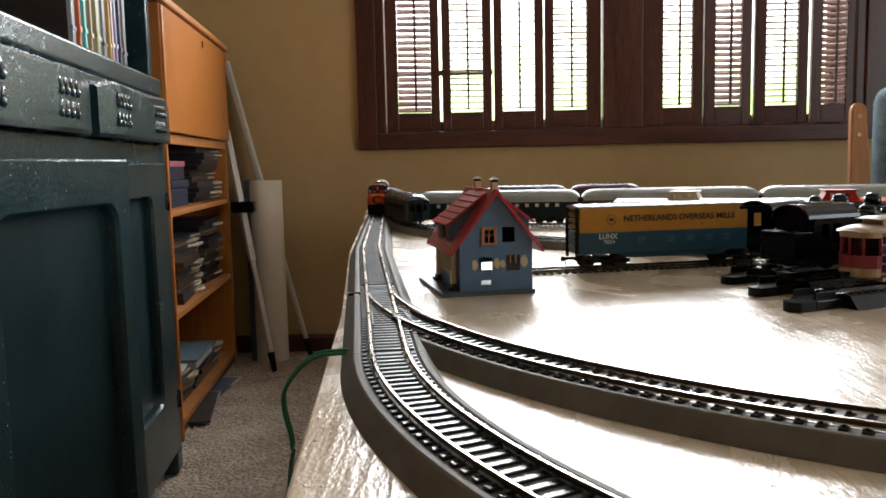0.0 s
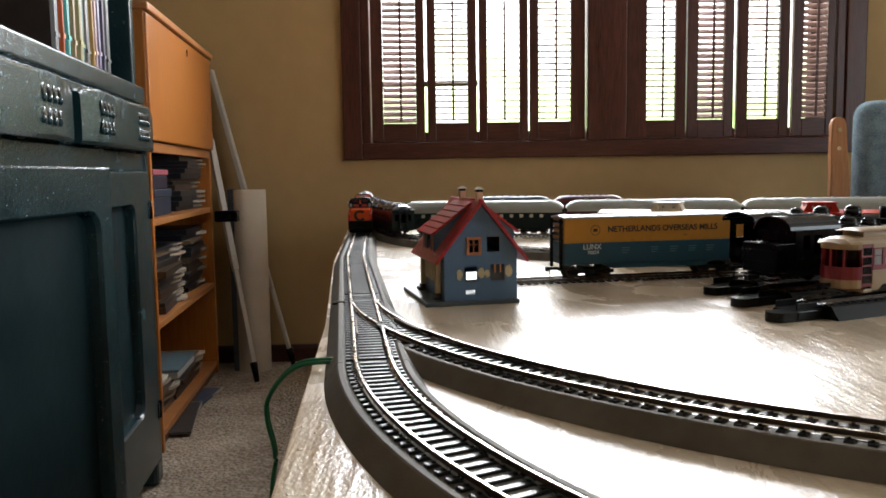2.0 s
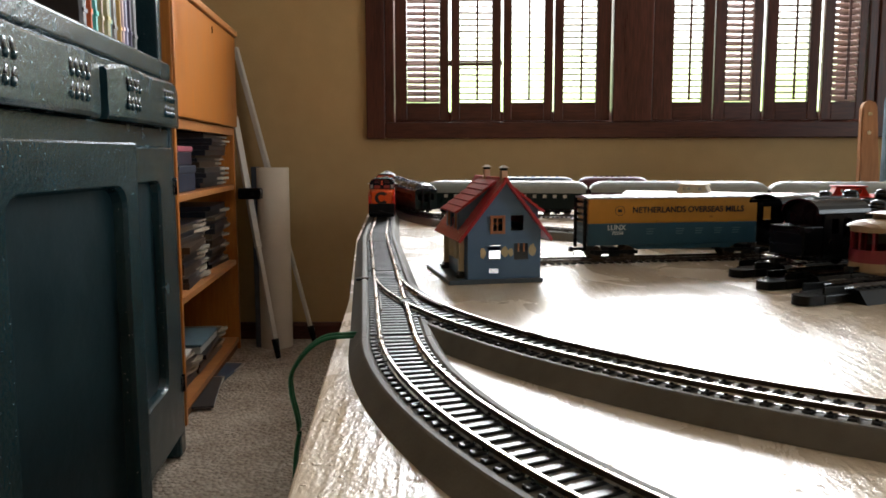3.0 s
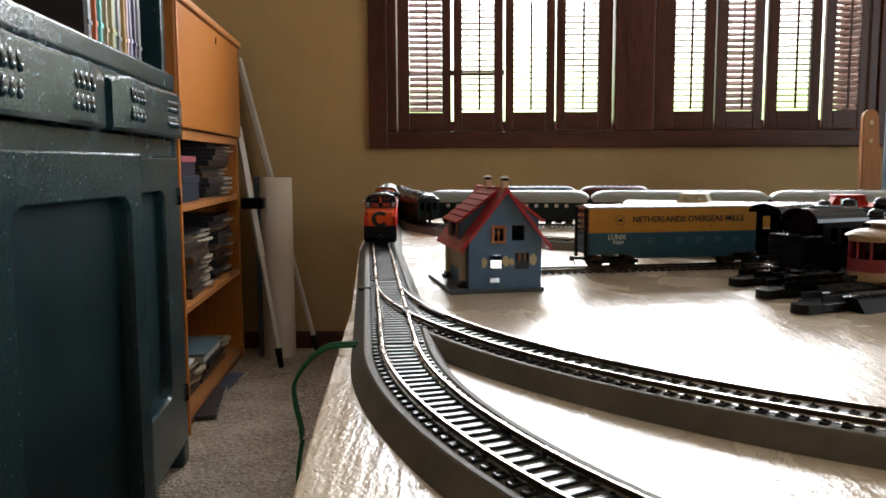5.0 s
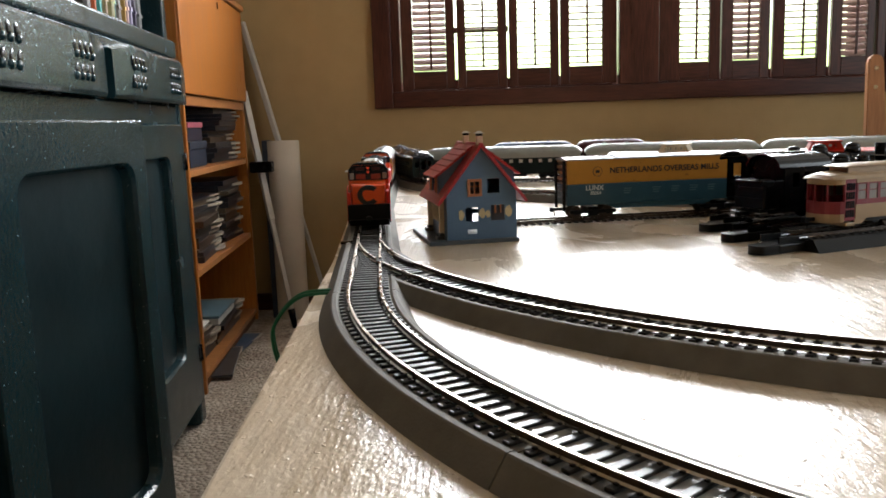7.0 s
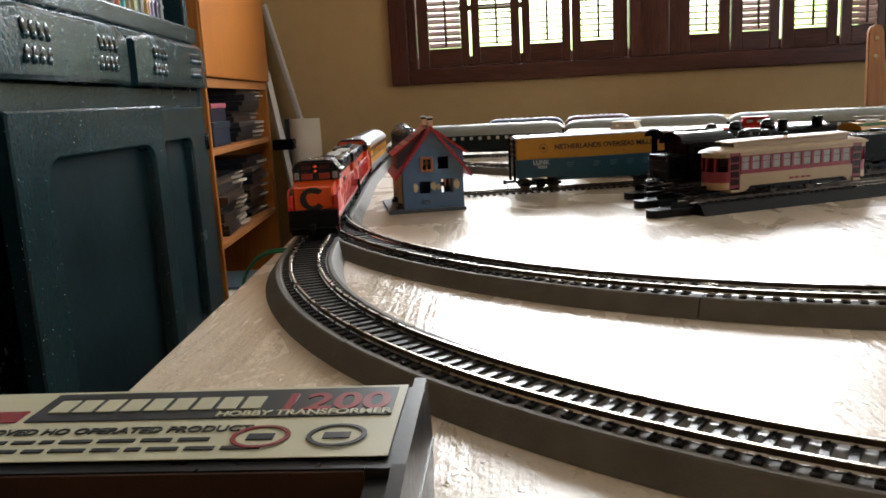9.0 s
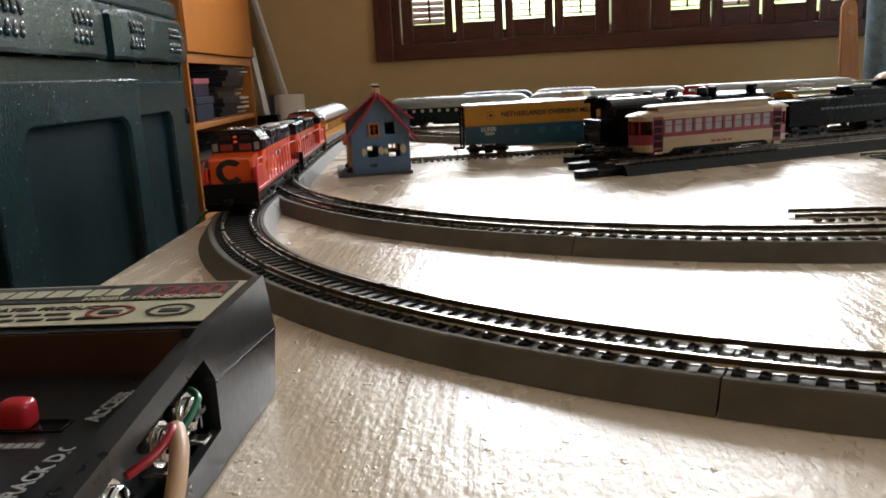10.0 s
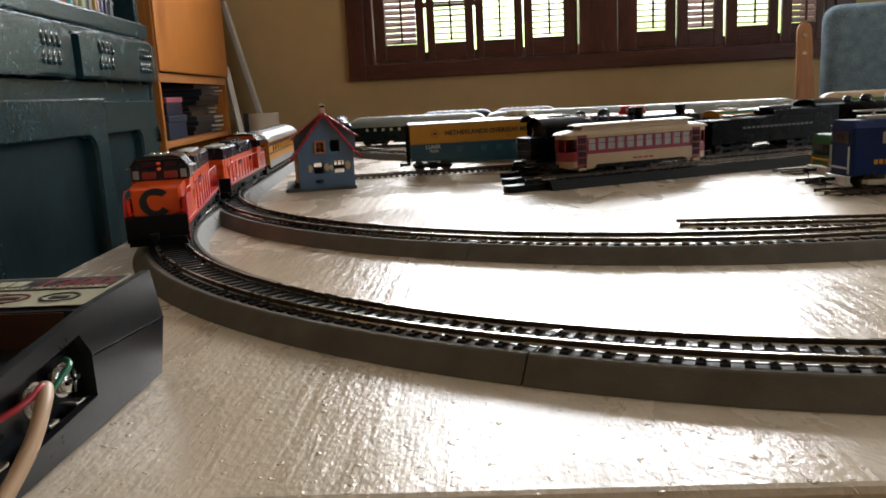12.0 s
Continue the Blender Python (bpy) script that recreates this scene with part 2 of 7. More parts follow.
def cyl(bm, p0, p1, r0, r1=None, segs=16, mat=0):
    """A rod or cone from p0 to p1."""
    p0, p1 = Vector(p0), Vector(p1)
    d = p1 - p0
    q = d.to_track_quat("Z", "Y").to_matrix().to_4x4()
    before = set(bm.faces)
    bmesh.ops.create_cone(bm, cap_ends=True, segments=segs, radius1=r0, radius2=r0 if r1 is None else r1, depth=d.length,
                          matrix=Matrix.Translation((p0 + p1) / 2) @ q)
    for f in bm.faces:
        if f not in before:
            f.material_index = mat
            f.smooth = len(f.verts) == 4
    return bm


def ball(bm, c, r, squash=(1, 1, 1), mat=0, segs=12):
    before = set(bm.faces)
    bmesh.ops.create_uvsphere(bm, u_segments=segs, v_segments=max(6, segs // 2), radius=r, matrix=Matrix.Translation(c) @ Matrix.Diagonal((*squash, 1)))
    for f in bm.faces:
        if f not in before:
            f.material_index, f.smooth = mat, True
    return bm


def loft(bm, rings, mat=0, caps=True, closed=True, smooth=False):
    """Joins rings of points, each with the same count, into a skin."""
    vr = [[bm.verts.new(p) for p in r] for r in rings]
    n = len(vr[0])
    for a, b in zip(vr, vr[1:]):
        for i in range(n if closed else n - 1):
            f = bm.faces.new((a[i], a[(i + 1) % n], b[(i + 1) % n], b[i]))
            f.material_index, f.smooth = mat, smooth
    if caps and closed:
        for r in (vr[0], vr[-1]):
            f = bm.faces.new(r)
            f.material_index = mat
    return bm


def prism(bm, outline, a0, a1, axis="y", mat=0):
    """Extrudes an outline: (x, z) along y, (y, z) along x, or (x, y) along z."""
    def at(p, a):
        return {"y": (p[0], a, p[1]), "x": (a, p[0], p[1]), "z": (p[0], p[1], a)}[axis]
    return loft(bm, [[at(p, a0) for p in outline], [at(p, a1) for p in outline]], mat)


def tube(bm, points, r, segs=8, mat=0):
    """A round cable along points."""
    pts = [Vector(p) for p in points]
    rings = []
    for i, p in enumerate(pts):
        d = (pts[min(i + 1, len(pts) - 1)] - pts[max(i - 1, 0)]).normalized()
        q = d.to_track_quat("Z", "Y")
        rings.append([p + q @ Vector((r * math.cos(2 * math.pi * k / segs), r * math.sin(2 * math.pi * k / segs), 0)) for k in range(segs)])
    return loft(bm, rings, mat, smooth=True)


def smooth_path(points, n=8):
    """A rounded path through points."""
    p = [Vector(q) for q in points]
    out = []
    for i in range(len(p) - 1):
        a, b, c, d = p[max(i - 1, 0)], p[i], p[i + 1], p[min(i + 2, len(p) - 1)]
        for k in range(n):
            t = k / n
            out.append(0.5 * (2 * b + (c - a) * t + (2 * a - 5 * b + 4 * c - d) * t * t + (3 * b - a - 3 * c + d) * t ** 3))
    return out + [p[-1]]


def wall_bars(bm, x0, x1, y0, y1, z0, z1, holes):
    """A wall between x0..x1 and z0..z1 with rectangular openings (hx0, hx1, hz0, hz1), in x order."""
    x = x0
    for hx0, hx1, hz0, hz1 in holes:
        box(bm, x, hx0, y0, y1, z0, z1)
        box(bm, hx0, hx1, y0, y1, z0, hz0)
        box(bm, hx0, hx1, y0, y1, hz1, z1)
        x = hx1
    box(bm, x, x1, y0, y1, z0, z1)
    return bm


def lettering(name, text, size, m, mat, parent, label="", depth=0.0001, align="CENTER"):
    cu = bpy.data.curves.new(name, "FONT")
    cu.body, cu.size, cu.extrude, cu.align_x, cu.align_y, cu.offset = text, size, depth, align, "CENTER", size * 0.022
    tmp = bpy.data.objects.new(name, cu)
    scene.collection.objects.link(tmp)
    bpy.context.view_layer.update()
    me = bpy.data.meshes.new_from_object(tmp.evaluated_get(bpy.context.evaluated_depsgraph_get()))
    bpy.data.objects.remove(tmp)
    bpy.data.curves.remove(cu)
    me.materials.clear()
    me.materials.append(mat)
    ob = new(name, me)
    ob.parent, ob.matrix_basis = parent, m
    if label:
        ob["label"] = label
    return ob

# ---- the room ----
WIN = (-0.24, 1.61, 0.215, 1.5)       # the opening of the shuttered window: x, x, z, z
bm = bmesh.new()
box(bm, X0 - 0.3, X1 + 0.3, Y0 - 0.3, WALL_Y + 0.22, FLOOR - 0.1, FLOOR)
structure("floor", bm, M_CARPET, "beige looped carpet over the whole floor", "floor")
bm = bmesh.new()
wall_bars(bm, X0 - 0.2, X1 + 0.2, WALL_Y, WALL_Y + 0.2, FLOOR, CEIL, [WIN])
structure("wall_north", bm, M_WALL, "ochre painted wall with a shuttered window", "wall")
bm = bmesh.new()
box(bm, X0 - 0.2, X0, Y0, WALL_Y, FLOOR, CEIL)
structure("wall_west", bm, M_WALL, "ochre painted wall behind the cabinets", "wall")
bm = bmesh.new()
box(bm, X0 - 0.2, X1 + 0.2, Y0 - 0.2, Y0, FLOOR, CEIL)
structure("wall_south", bm, M_WALL, "plain ochre painted wall", "wall")
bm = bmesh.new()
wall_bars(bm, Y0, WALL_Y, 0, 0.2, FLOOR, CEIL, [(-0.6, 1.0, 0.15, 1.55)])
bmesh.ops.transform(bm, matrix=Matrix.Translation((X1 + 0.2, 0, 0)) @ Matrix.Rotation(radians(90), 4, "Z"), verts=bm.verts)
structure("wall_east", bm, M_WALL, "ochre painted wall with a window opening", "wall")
bm = bmesh.new()
box(bm, X0 - 0.2, X1 + 0.2, Y0 - 0.2, WALL_Y + 0.2, CEIL, CEIL + 0.1)
structure("ceiling", bm, M_CEIL, "plain white painted ceiling", "ceiling")
bm = bmesh.new()
prism(bm, [(WALL_Y, FLOOR), (WALL_Y - 0.016, FLOOR), (WALL_Y - 0.016, FLOOR + 0.052), (WALL_Y - 0.009, FLOOR + 0.064), (WALL_Y, FLOOR + 0.066)], X0, X1, "x")
structure("baseboard", bm, M_MAHOG_H, "dark stained wooden skirting board along the wall", "baseboard")
bm = bmesh.new()
box(bm, -14, 16, 9.0, 9.05, -1.2, 9.0)
structure("backdrop", bm, M_BACKDROP, "overexposed sky above pale garden foliage", "backdrop")


def window_frame():
    w = thing("window_1", Matrix(), "dark mahogany window casing around louvred shutters", "window", kind="structure")
    y = WALL_Y
    F = 0.026                                   # how far the casing stands off the wall
    for x0, x1, z0, z1, name, mat in ((-0.309, -0.238, 0.161, 1.6, "casing", M_MAHOG), (1.605, 1.682, 0.161, 1.6, "casing", M_MAHOG),
                                      (-0.238, 1.605, 0.161, 0.222, "window_sill", M_MAHOG_H), (-0.238, 1.605, 1.5, 1.6, "head_casing", M_MAHOG_H)):
        bm = bmesh.new()
        box(bm, x0, x1, y - F, y - 0.001, z0, z1, 0.004)
        part(name, bm, mat, w)
    bm = bmesh.new()                            # inner lips of the casing
    box(bm, -0.238, -0.205, y - 0.016, y + 0.1, 0.222, 1.5, 0.003)
    part("jamb", bm, M_MAHOG, w)
    bm = bmesh.new()
    box(bm, 1.572, 1.605, y - 0.016, y + 0.1, 0.222, 1.5, 0.003)
    part("jamb", bm, M_MAHOG, w)
    bm = bmesh.new()                            # post between the two groups of shutters
    box(bm, 0.618, 0.765, y - 0.03, y + 0.12, 0.222, 1.5, 0.004)
    part("mullion", bm, M_MAHOG, w)
    bm = bmesh.new()                            # flat ledge behind the shutters
    box(bm, -0.235, 1.6, y + 0.002, y + 0.19, 0.205, 0.224, 0.003)
    part("ledge", bm, M_MAHOG_H, w)
    bm = bmesh.new()                            # sash of the glazed window outside
    for x0, x1, z0, z1 in ((-0.23, -0.17, 0.224, 1.5), (0.64, 0.74, 0.224, 1.5), (1.55, 1.6, 0.224, 1.5), (-0.17, 0.64, 0.224, 0.27), (0.74, 1.55, 0.224, 0.27),
                           (-0.17, 0.215, 0.452, 0.472), (0.74, 1.55, 0.84, 0.86)):
        box(bm, x0, x1, y + 0.155, y + 0.185, z0, z1, 0.003)
    part("sash", bm, M_MAHOG, w)
    return w


def shutter(x0, x1, ox0, ox1, tilt, turn, hinge, label, skip_rod=False):
    """A louvred panel: two stiles, two rails, tilted slats and a tilt rod. ox0..ox1 is the louvred opening. turn swings it about its hinge edge."""
    hx = x0 if hinge < 0 else x1
    s = thing("shutter", pose(hx, WALL_Y - 0.004, 0.228, 0, 0, turn), label, "shutter", "louvred shutters in the window")
    h, top, d = 0.60, 0.545, 0.022
    a, b, c, e = x0 - hx, x1 - hx, ox0 - hx, ox1 - hx
    for p, q in ((a, c), (e, b)):
        bm = bmesh.new()
        box(bm, p, q, 0, d, 0, h, 0.0025)
        part("stile", bm, M_MAHOG, s)
    for z0, z1 in ((0.0, 0.068), (top, h)):
        bm = bmesh.new()
        box(bm, c, e, 0.001, d - 0.001, z0, z1, 0.002)
        part("rail", bm, M_MAHOG_H, s)
    bm = bmesh.new()
    prism(bm, [(-0.0145, 0), (-0.008, 0.0022), (0.008, 0.0022), (0.0145, 0), (0.008, -0.0022), (-0.008, -0.0022)], c + 0.001, e - 0.001, "x")
    me = None
    n = 21
    for k in range(n):
        z = 0.068 + 0.013 + k * (top - 0.068 - 0.02) / (n - 1)
        m = pose(0, d / 2, z, tilt + random.uniform(-2.5, 2.5))
        if me is None:
            ob = part("slat", bm, M_SLAT_PALED, s, m=m)
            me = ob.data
        else:
            ob = new("slat", me)
            ob.parent, ob.matrix_basis = s, m
    if not skip_rod:
        bm = bmesh.new()
        mid = (c + e) / 2 + 0.004
        box(bm, mid - 0.004, mid + 0.004, -0.012, -0.004, 0.075, top, 0.001)
        part("tilt_rod", bm, M_MAHOG, s)
    return s


window_frame()
OPEN, WIDE, SHUT = -1.0, 7.0, 50.0
shutter(-0.200, 0.002, -0.156, -0.031, SHUT, 4, -1, "mahogany louvred shutter with its slats nearly closed")
shutter(0.012, 0.200, 0.044, 0.166, OPEN, 3, -1, "mahogany louvred shutter with open slats before the sash bar")
shutter(0.208, 0.395, 0.240, 0.362, WIDE, -2, 1, "mahogany louvred shutter with wide open slats against bright sky")
shutter(0.401, 0.612, 0.435, 0.558, OPEN, 0, 1, "mahogany louvred shutter with open slats beside the middle post")
shutter(0.772, 0.998, 0.848, 0.958, OPEN, 0, -1, "mahogany louvred shutter with open slats and garden green below")
shutter(1.004, 1.186, 1.046, 1.149, SHUT, 3, -1, "mahogany louvred shutter with half closed slats paled as if skylit")
shutter(1.196, 1.396, 1.239, 1.358, OPEN, -2, 1, "mahogany louvred shutter with open slats and light at its edge")
shutter(1.410, 1.568, 1.448, 1.540, SHUT, 0, 1, "mahogany louvred shutter with nearly closed slats beside the casing")

# ---- the layout table ----
bm = bmesh.new()
outline = [(-0.0335, -0.055), (-0.0715, 0.545), (-0.1115, 0.94), (-0.141, 1.38), (-0.182, 1.95), (-0.238, 2.76), (0.9, 2.76), (0.9, 2.1), (1.72, 2.1), (1.72, -0.055)]
prism(bm, outline, -0.035, 0.0, "z")
bmesh.ops.bevel(bm, geom=[e for e in bm.edges if all(v.co.z > -0.001 for v in e.verts)], offset=0.0035, segments=3, affect="EDGES", profile=0.5)
layout = thing("layout_table", Matrix(), "cream painted board table carrying the model railway", "table")
part("tabletop", bm, M_TABLE, layout)
for x, y in ((0.12, 0.12), (1.55, 0.12), (0.0, 2.6), (0.8, 2.6), (1.55, 1.95)):
    bm = bmesh.new()
    box(bm, x - 0.03, x + 0.03, y - 0.03, y + 0.03, FLOOR, -0.036, 0.004)
    part("leg", bm, M_MAHOG, layout)
bm = bmesh.new()
box(bm, 0.02, 1.68, 0.02, 0.045, -0.11, -0.036, 0.003)
part("apron", bm, M_MAHOG_H, layout)

# ---- the railway: lines in the plan ----
HEAD = math.atan(0.1051)              # the table-side straight leans this much from the y axis
UP = Vector((-math.sin(HEAD), math.cos(HEAD), 0))
RIGHT = Vector((math.cos(HEAD), math.sin(HEAD), 0))
RAD = 0.4375
T_MAIN = Vector((-0.0286, 0.3939, 0))     # where the main line's near curve begins
T_BR = Vector((-0.0499, 0.5962, 0))       # where the branch leaves
HEAD2 = math.atan(0.064)
UP2 = Vector((-math.sin(HEAD2), math.cos(HEAD2), 0))      # the far half of the straight lies at a slightly different angle
RIGHT2 = Vector((math.cos(HEAD2), math.sin(HEAD2), 0))
NEAR_HALF, FAR_HALF = 0.509, 1.36
T_KINK = T_MAIN + UP * NEAR_HALF
T_FAR = T_KINK + UP2 * FAR_HALF           # where the far curve begins
GAUGE, BED_H, TIE_H, RAIL_H = 0.0165, 0.0083, 0.0014, 0.0028
RAIL_Z = BED_H + TIE_H + RAIL_H


def arc_down(start, length):
    """From start along the straight towards the near end, curving to the right hand side of the plan."""
    c = start + RIGHT * RAD
    a = length / RAD
    return c - RIGHT * RAD * math.cos(a) - UP * RAD * math.sin(a), (RIGHT * math.sin(a) - UP * math.cos(a))


def arc_up(start, length):
    c = start + RIGHT2 * RAD
    a = length / RAD
    return c - RIGHT2 * RAD * math.cos(a) + UP2 * RAD * math.sin(a), (-RIGHT2 * math.sin(a) - UP2 * math.cos(a))


QUARTER = RAD * math.pi / 2
STRAIGHT = NEAR_HALF + FAR_HALF


def main_line(s):
    """Place and heading on the main line; s = 0 where the near curve begins, negative up the straight and round the far curve."""
    if s > QUARTER:
        p, d = arc_down(T_MAIN, QUARTER)
        return p + d * (s - QUARTER), d
    if s >= 0:
        return arc_down(T_MAIN, s)
    if s > -NEAR_HALF:
        return T_MAIN - UP * s, -UP
    if s > -STRAIGHT:
        return T_KINK - UP2 * (s + NEAR_HALF), -UP2
    f = -STRAIGHT - s
    if f < QUARTER:
        return arc_up(T_FAR, f)
    p, d = arc_up(T_FAR, QUARTER)
    return p - d * (f - QUARTER), d


def branch_line(s):
    if s > QUARTER:
        p, d = arc_down(T_BR, QUARTER)
        return p + d * (s - QUARTER), d
    return arc_down(T_BR, s)


def plain_line(p0, p1):
    a, b = Vector((*p0, 0)), Vector((*p1, 0))
    d = (b - a).normalized()
    return lambda s: (a + d * s, d)


def sweep(line, s0, s1, profile, step=0.008, z=0.0):
    """Skin of a cross-section (across, up) along a line."""
    n = max(1, round((s1 - s0) / step))
    rings = []
    for k in range(n + 1):
        p, d = line(s0 + (s1 - s0) * k / n)
        side = Vector((d.y, -d.x, 0))
        rings.append([p + side * u + Vector((0, 0, v + z)) for u, v in profile])
    return rings


BED = [(-0.0245, 0.0002), (-0.0182, BED_H + 0.0004), (-0.0174, BED_H + 0.0010), (-0.0152, BED_H + 0.0010), (-0.0140, BED_H),
       (0.0140, BED_H), (0.0152, BED_H + 0.0010), (0.0174, BED_H + 0.0010), (0.0182, BED_H + 0.0004), (0.0245, 0.0002)]


def rail_profile(u, base):
    h = RAIL_H
    return [(u - 0.0010, base), (u + 0.0010, base), (u + 0.0003, base + 0.0006), (u + 0.0003, base + h - 0.0008), (u + 0.0007, base + h - 0.0006),
            (u + 0.0007, base + h - 0.0001), (u + 0.0005, base + h), (u - 0.0005, base + h), (u - 0.0007, base + h - 0.0001), (u - 0.0007, base + h - 0.0006),
            (u - 0.0003, base + h - 0.0008), (u - 0.0003, base + 0.0006)]


def rail_mesh(line, s0, s1, u, base, bm=None):
    bm = bm or bmesh.new()
    rings = sweep(line, s0, s1, rail_profile(u, base))
    loft(bm, rings)
    return bm


def paint_rail(ob):
    """Bright running surface, tarnished web."""
    for p in ob.data.polygons:
        p.material_index = 0 if p.normal.z > 0.6 else 1


tie_mesh = {}


def tie_object(parent, m, length, mat):
    key = (round(length, 4), mat.name)
    if key not in tie_mesh:
        bm = bmesh.new()
        box(bm, -length / 2, length / 2, -0.0016, 0.0016, 0, TIE_H, 0.0003, segs=1)
        for u in (-GAUGE / 2 - 0.0006, GAUGE / 2 + 0.0006):     # moulded spikes beside the rail foot
            for w in (-0.0018, 0.0018):
                box(bm, u + w - 0.0005, u + w + 0.0005, -0.0006, 0.0006, TIE_H, TIE_H + 0.0006)
        ob = part("tie", bm, mat, parent, m=m)
        tie_mesh[key] = ob.data
        return ob
    ob = new("tie", tie_mesh[key])
    ob.parent, ob.matrix_basis = parent, m
    return ob


def track_piece(line, s0, s1, label, bed=True, singles=True, tie_len=0.0272, mats=None, pitch=0.0071, group="track sections on the layout"):
    """One section of track: moulded roadbed, paler glare strip between the rails, two rails, ties."""
    bed_mat, tie_mat = (mats or (M_ROADBED, M_TIE))
    tr = thing("track_section", Matrix(), label, "model track", group)
    base = BED_H if bed else 0.0006
    if bed:
        bm = bmesh.new()
        loft(bm, sweep(line, s0 + 0.0003, s1 - 0.0003, BED))
        part("roadbed", bm, bed_mat, tr)
        bm = bmesh.new()
        loft(bm, sweep(line, s0 + 0.0004, s1 - 0.0004, [(-0.0077, BED_H - 0.0003), (-0.0077, BED_H + 0.0003), (0.0077, BED_H + 0.0003), (0.0077, BED_H - 0.0003)]))
        part("glare_strip", bm, M_BED_GLARE, tr)
    for u in (-GAUGE / 2 - 0.0005, GAUGE / 2 + 0.0005):
        paint_rail(part("rail", rail_mesh(line, s0 - (0 if bed else 0.009), s1, u, base + TIE_H), [M_RAIL, M_RAILSIDE], tr))
    n = int((s1 - s0) / pitch)
    if singles:
        for k in range(n):
            p, d = line(s0 + pitch * (k + 0.5))
            tie_object(tr, Matrix.Translation(p + Vector((0, 0, base))) @ Matrix.Rotation(math.atan2(-d.x, d.y), 4, "Z"), tie_len, tie_mat)
    else:
        bm = bmesh.new()
        for k in range(n):
            p, d = line(s0 + pitch * (k + 0.5))
            box(bm, -tie_len / 2, tie_len / 2, -0.0016, 0.0016, 0, TIE_H, m=Matrix.Translation(p + Vector((0, 0, base))) @ Matrix.Rotation(math.atan2(-d.x, d.y), 4, "Z"))
        tagged(part("sleeper_strip", bm, tie_mat, tr), kind="stuff")
    for u in (-GAUGE / 2 - 0.0005, GAUGE / 2 + 0.0005):       # joiner at the section's start
        bm = bmesh.new()
        loft(bm, sweep(line, s0 - 0.004, s0 + 0.004, [(u - 0.0014, base + TIE_H), (u - 0.0012, base + TIE_H + 0.0011), (u + 0.0012, base + TIE_H + 0.0011), (u + 0.0014, base + TIE_H)], 0.004))
        part("rail_joiner", bm, M_CHROME, tr)
    return tr


SEC = RAD * math.pi / 6
G = "grey roadbed track with black ties and nickel rails"
for k in range(4):
    track_piece(main_line, k * SEC, (k + 1) * SEC, "curved " + G, singles=k < 3)
S_BR = -(T_BR - T_MAIN).length
for k in range(1, 4):
    track_piece(branch_line, k * SEC if k > 1 else SEC * 0.74, (k + 1) * SEC, "curved grey roadbed track past the switch", singles=k < 2)
# up the straight and round the far end
edges = [S_BR - 0.02, S_BR - 0.24, -NEAR_HALF] + [-NEAR_HALF - 0.23 * k for k in range(1, 6)] + [-STRAIGHT] + [-STRAIGHT - SEC * k for k in range(1, 4)]
for a, b in zip(edges, edges[1:]):
    track_piece(main_line, b, a, "straight " + G if a > -STRAIGHT else "far curved " + G, singles=a == edges[0])


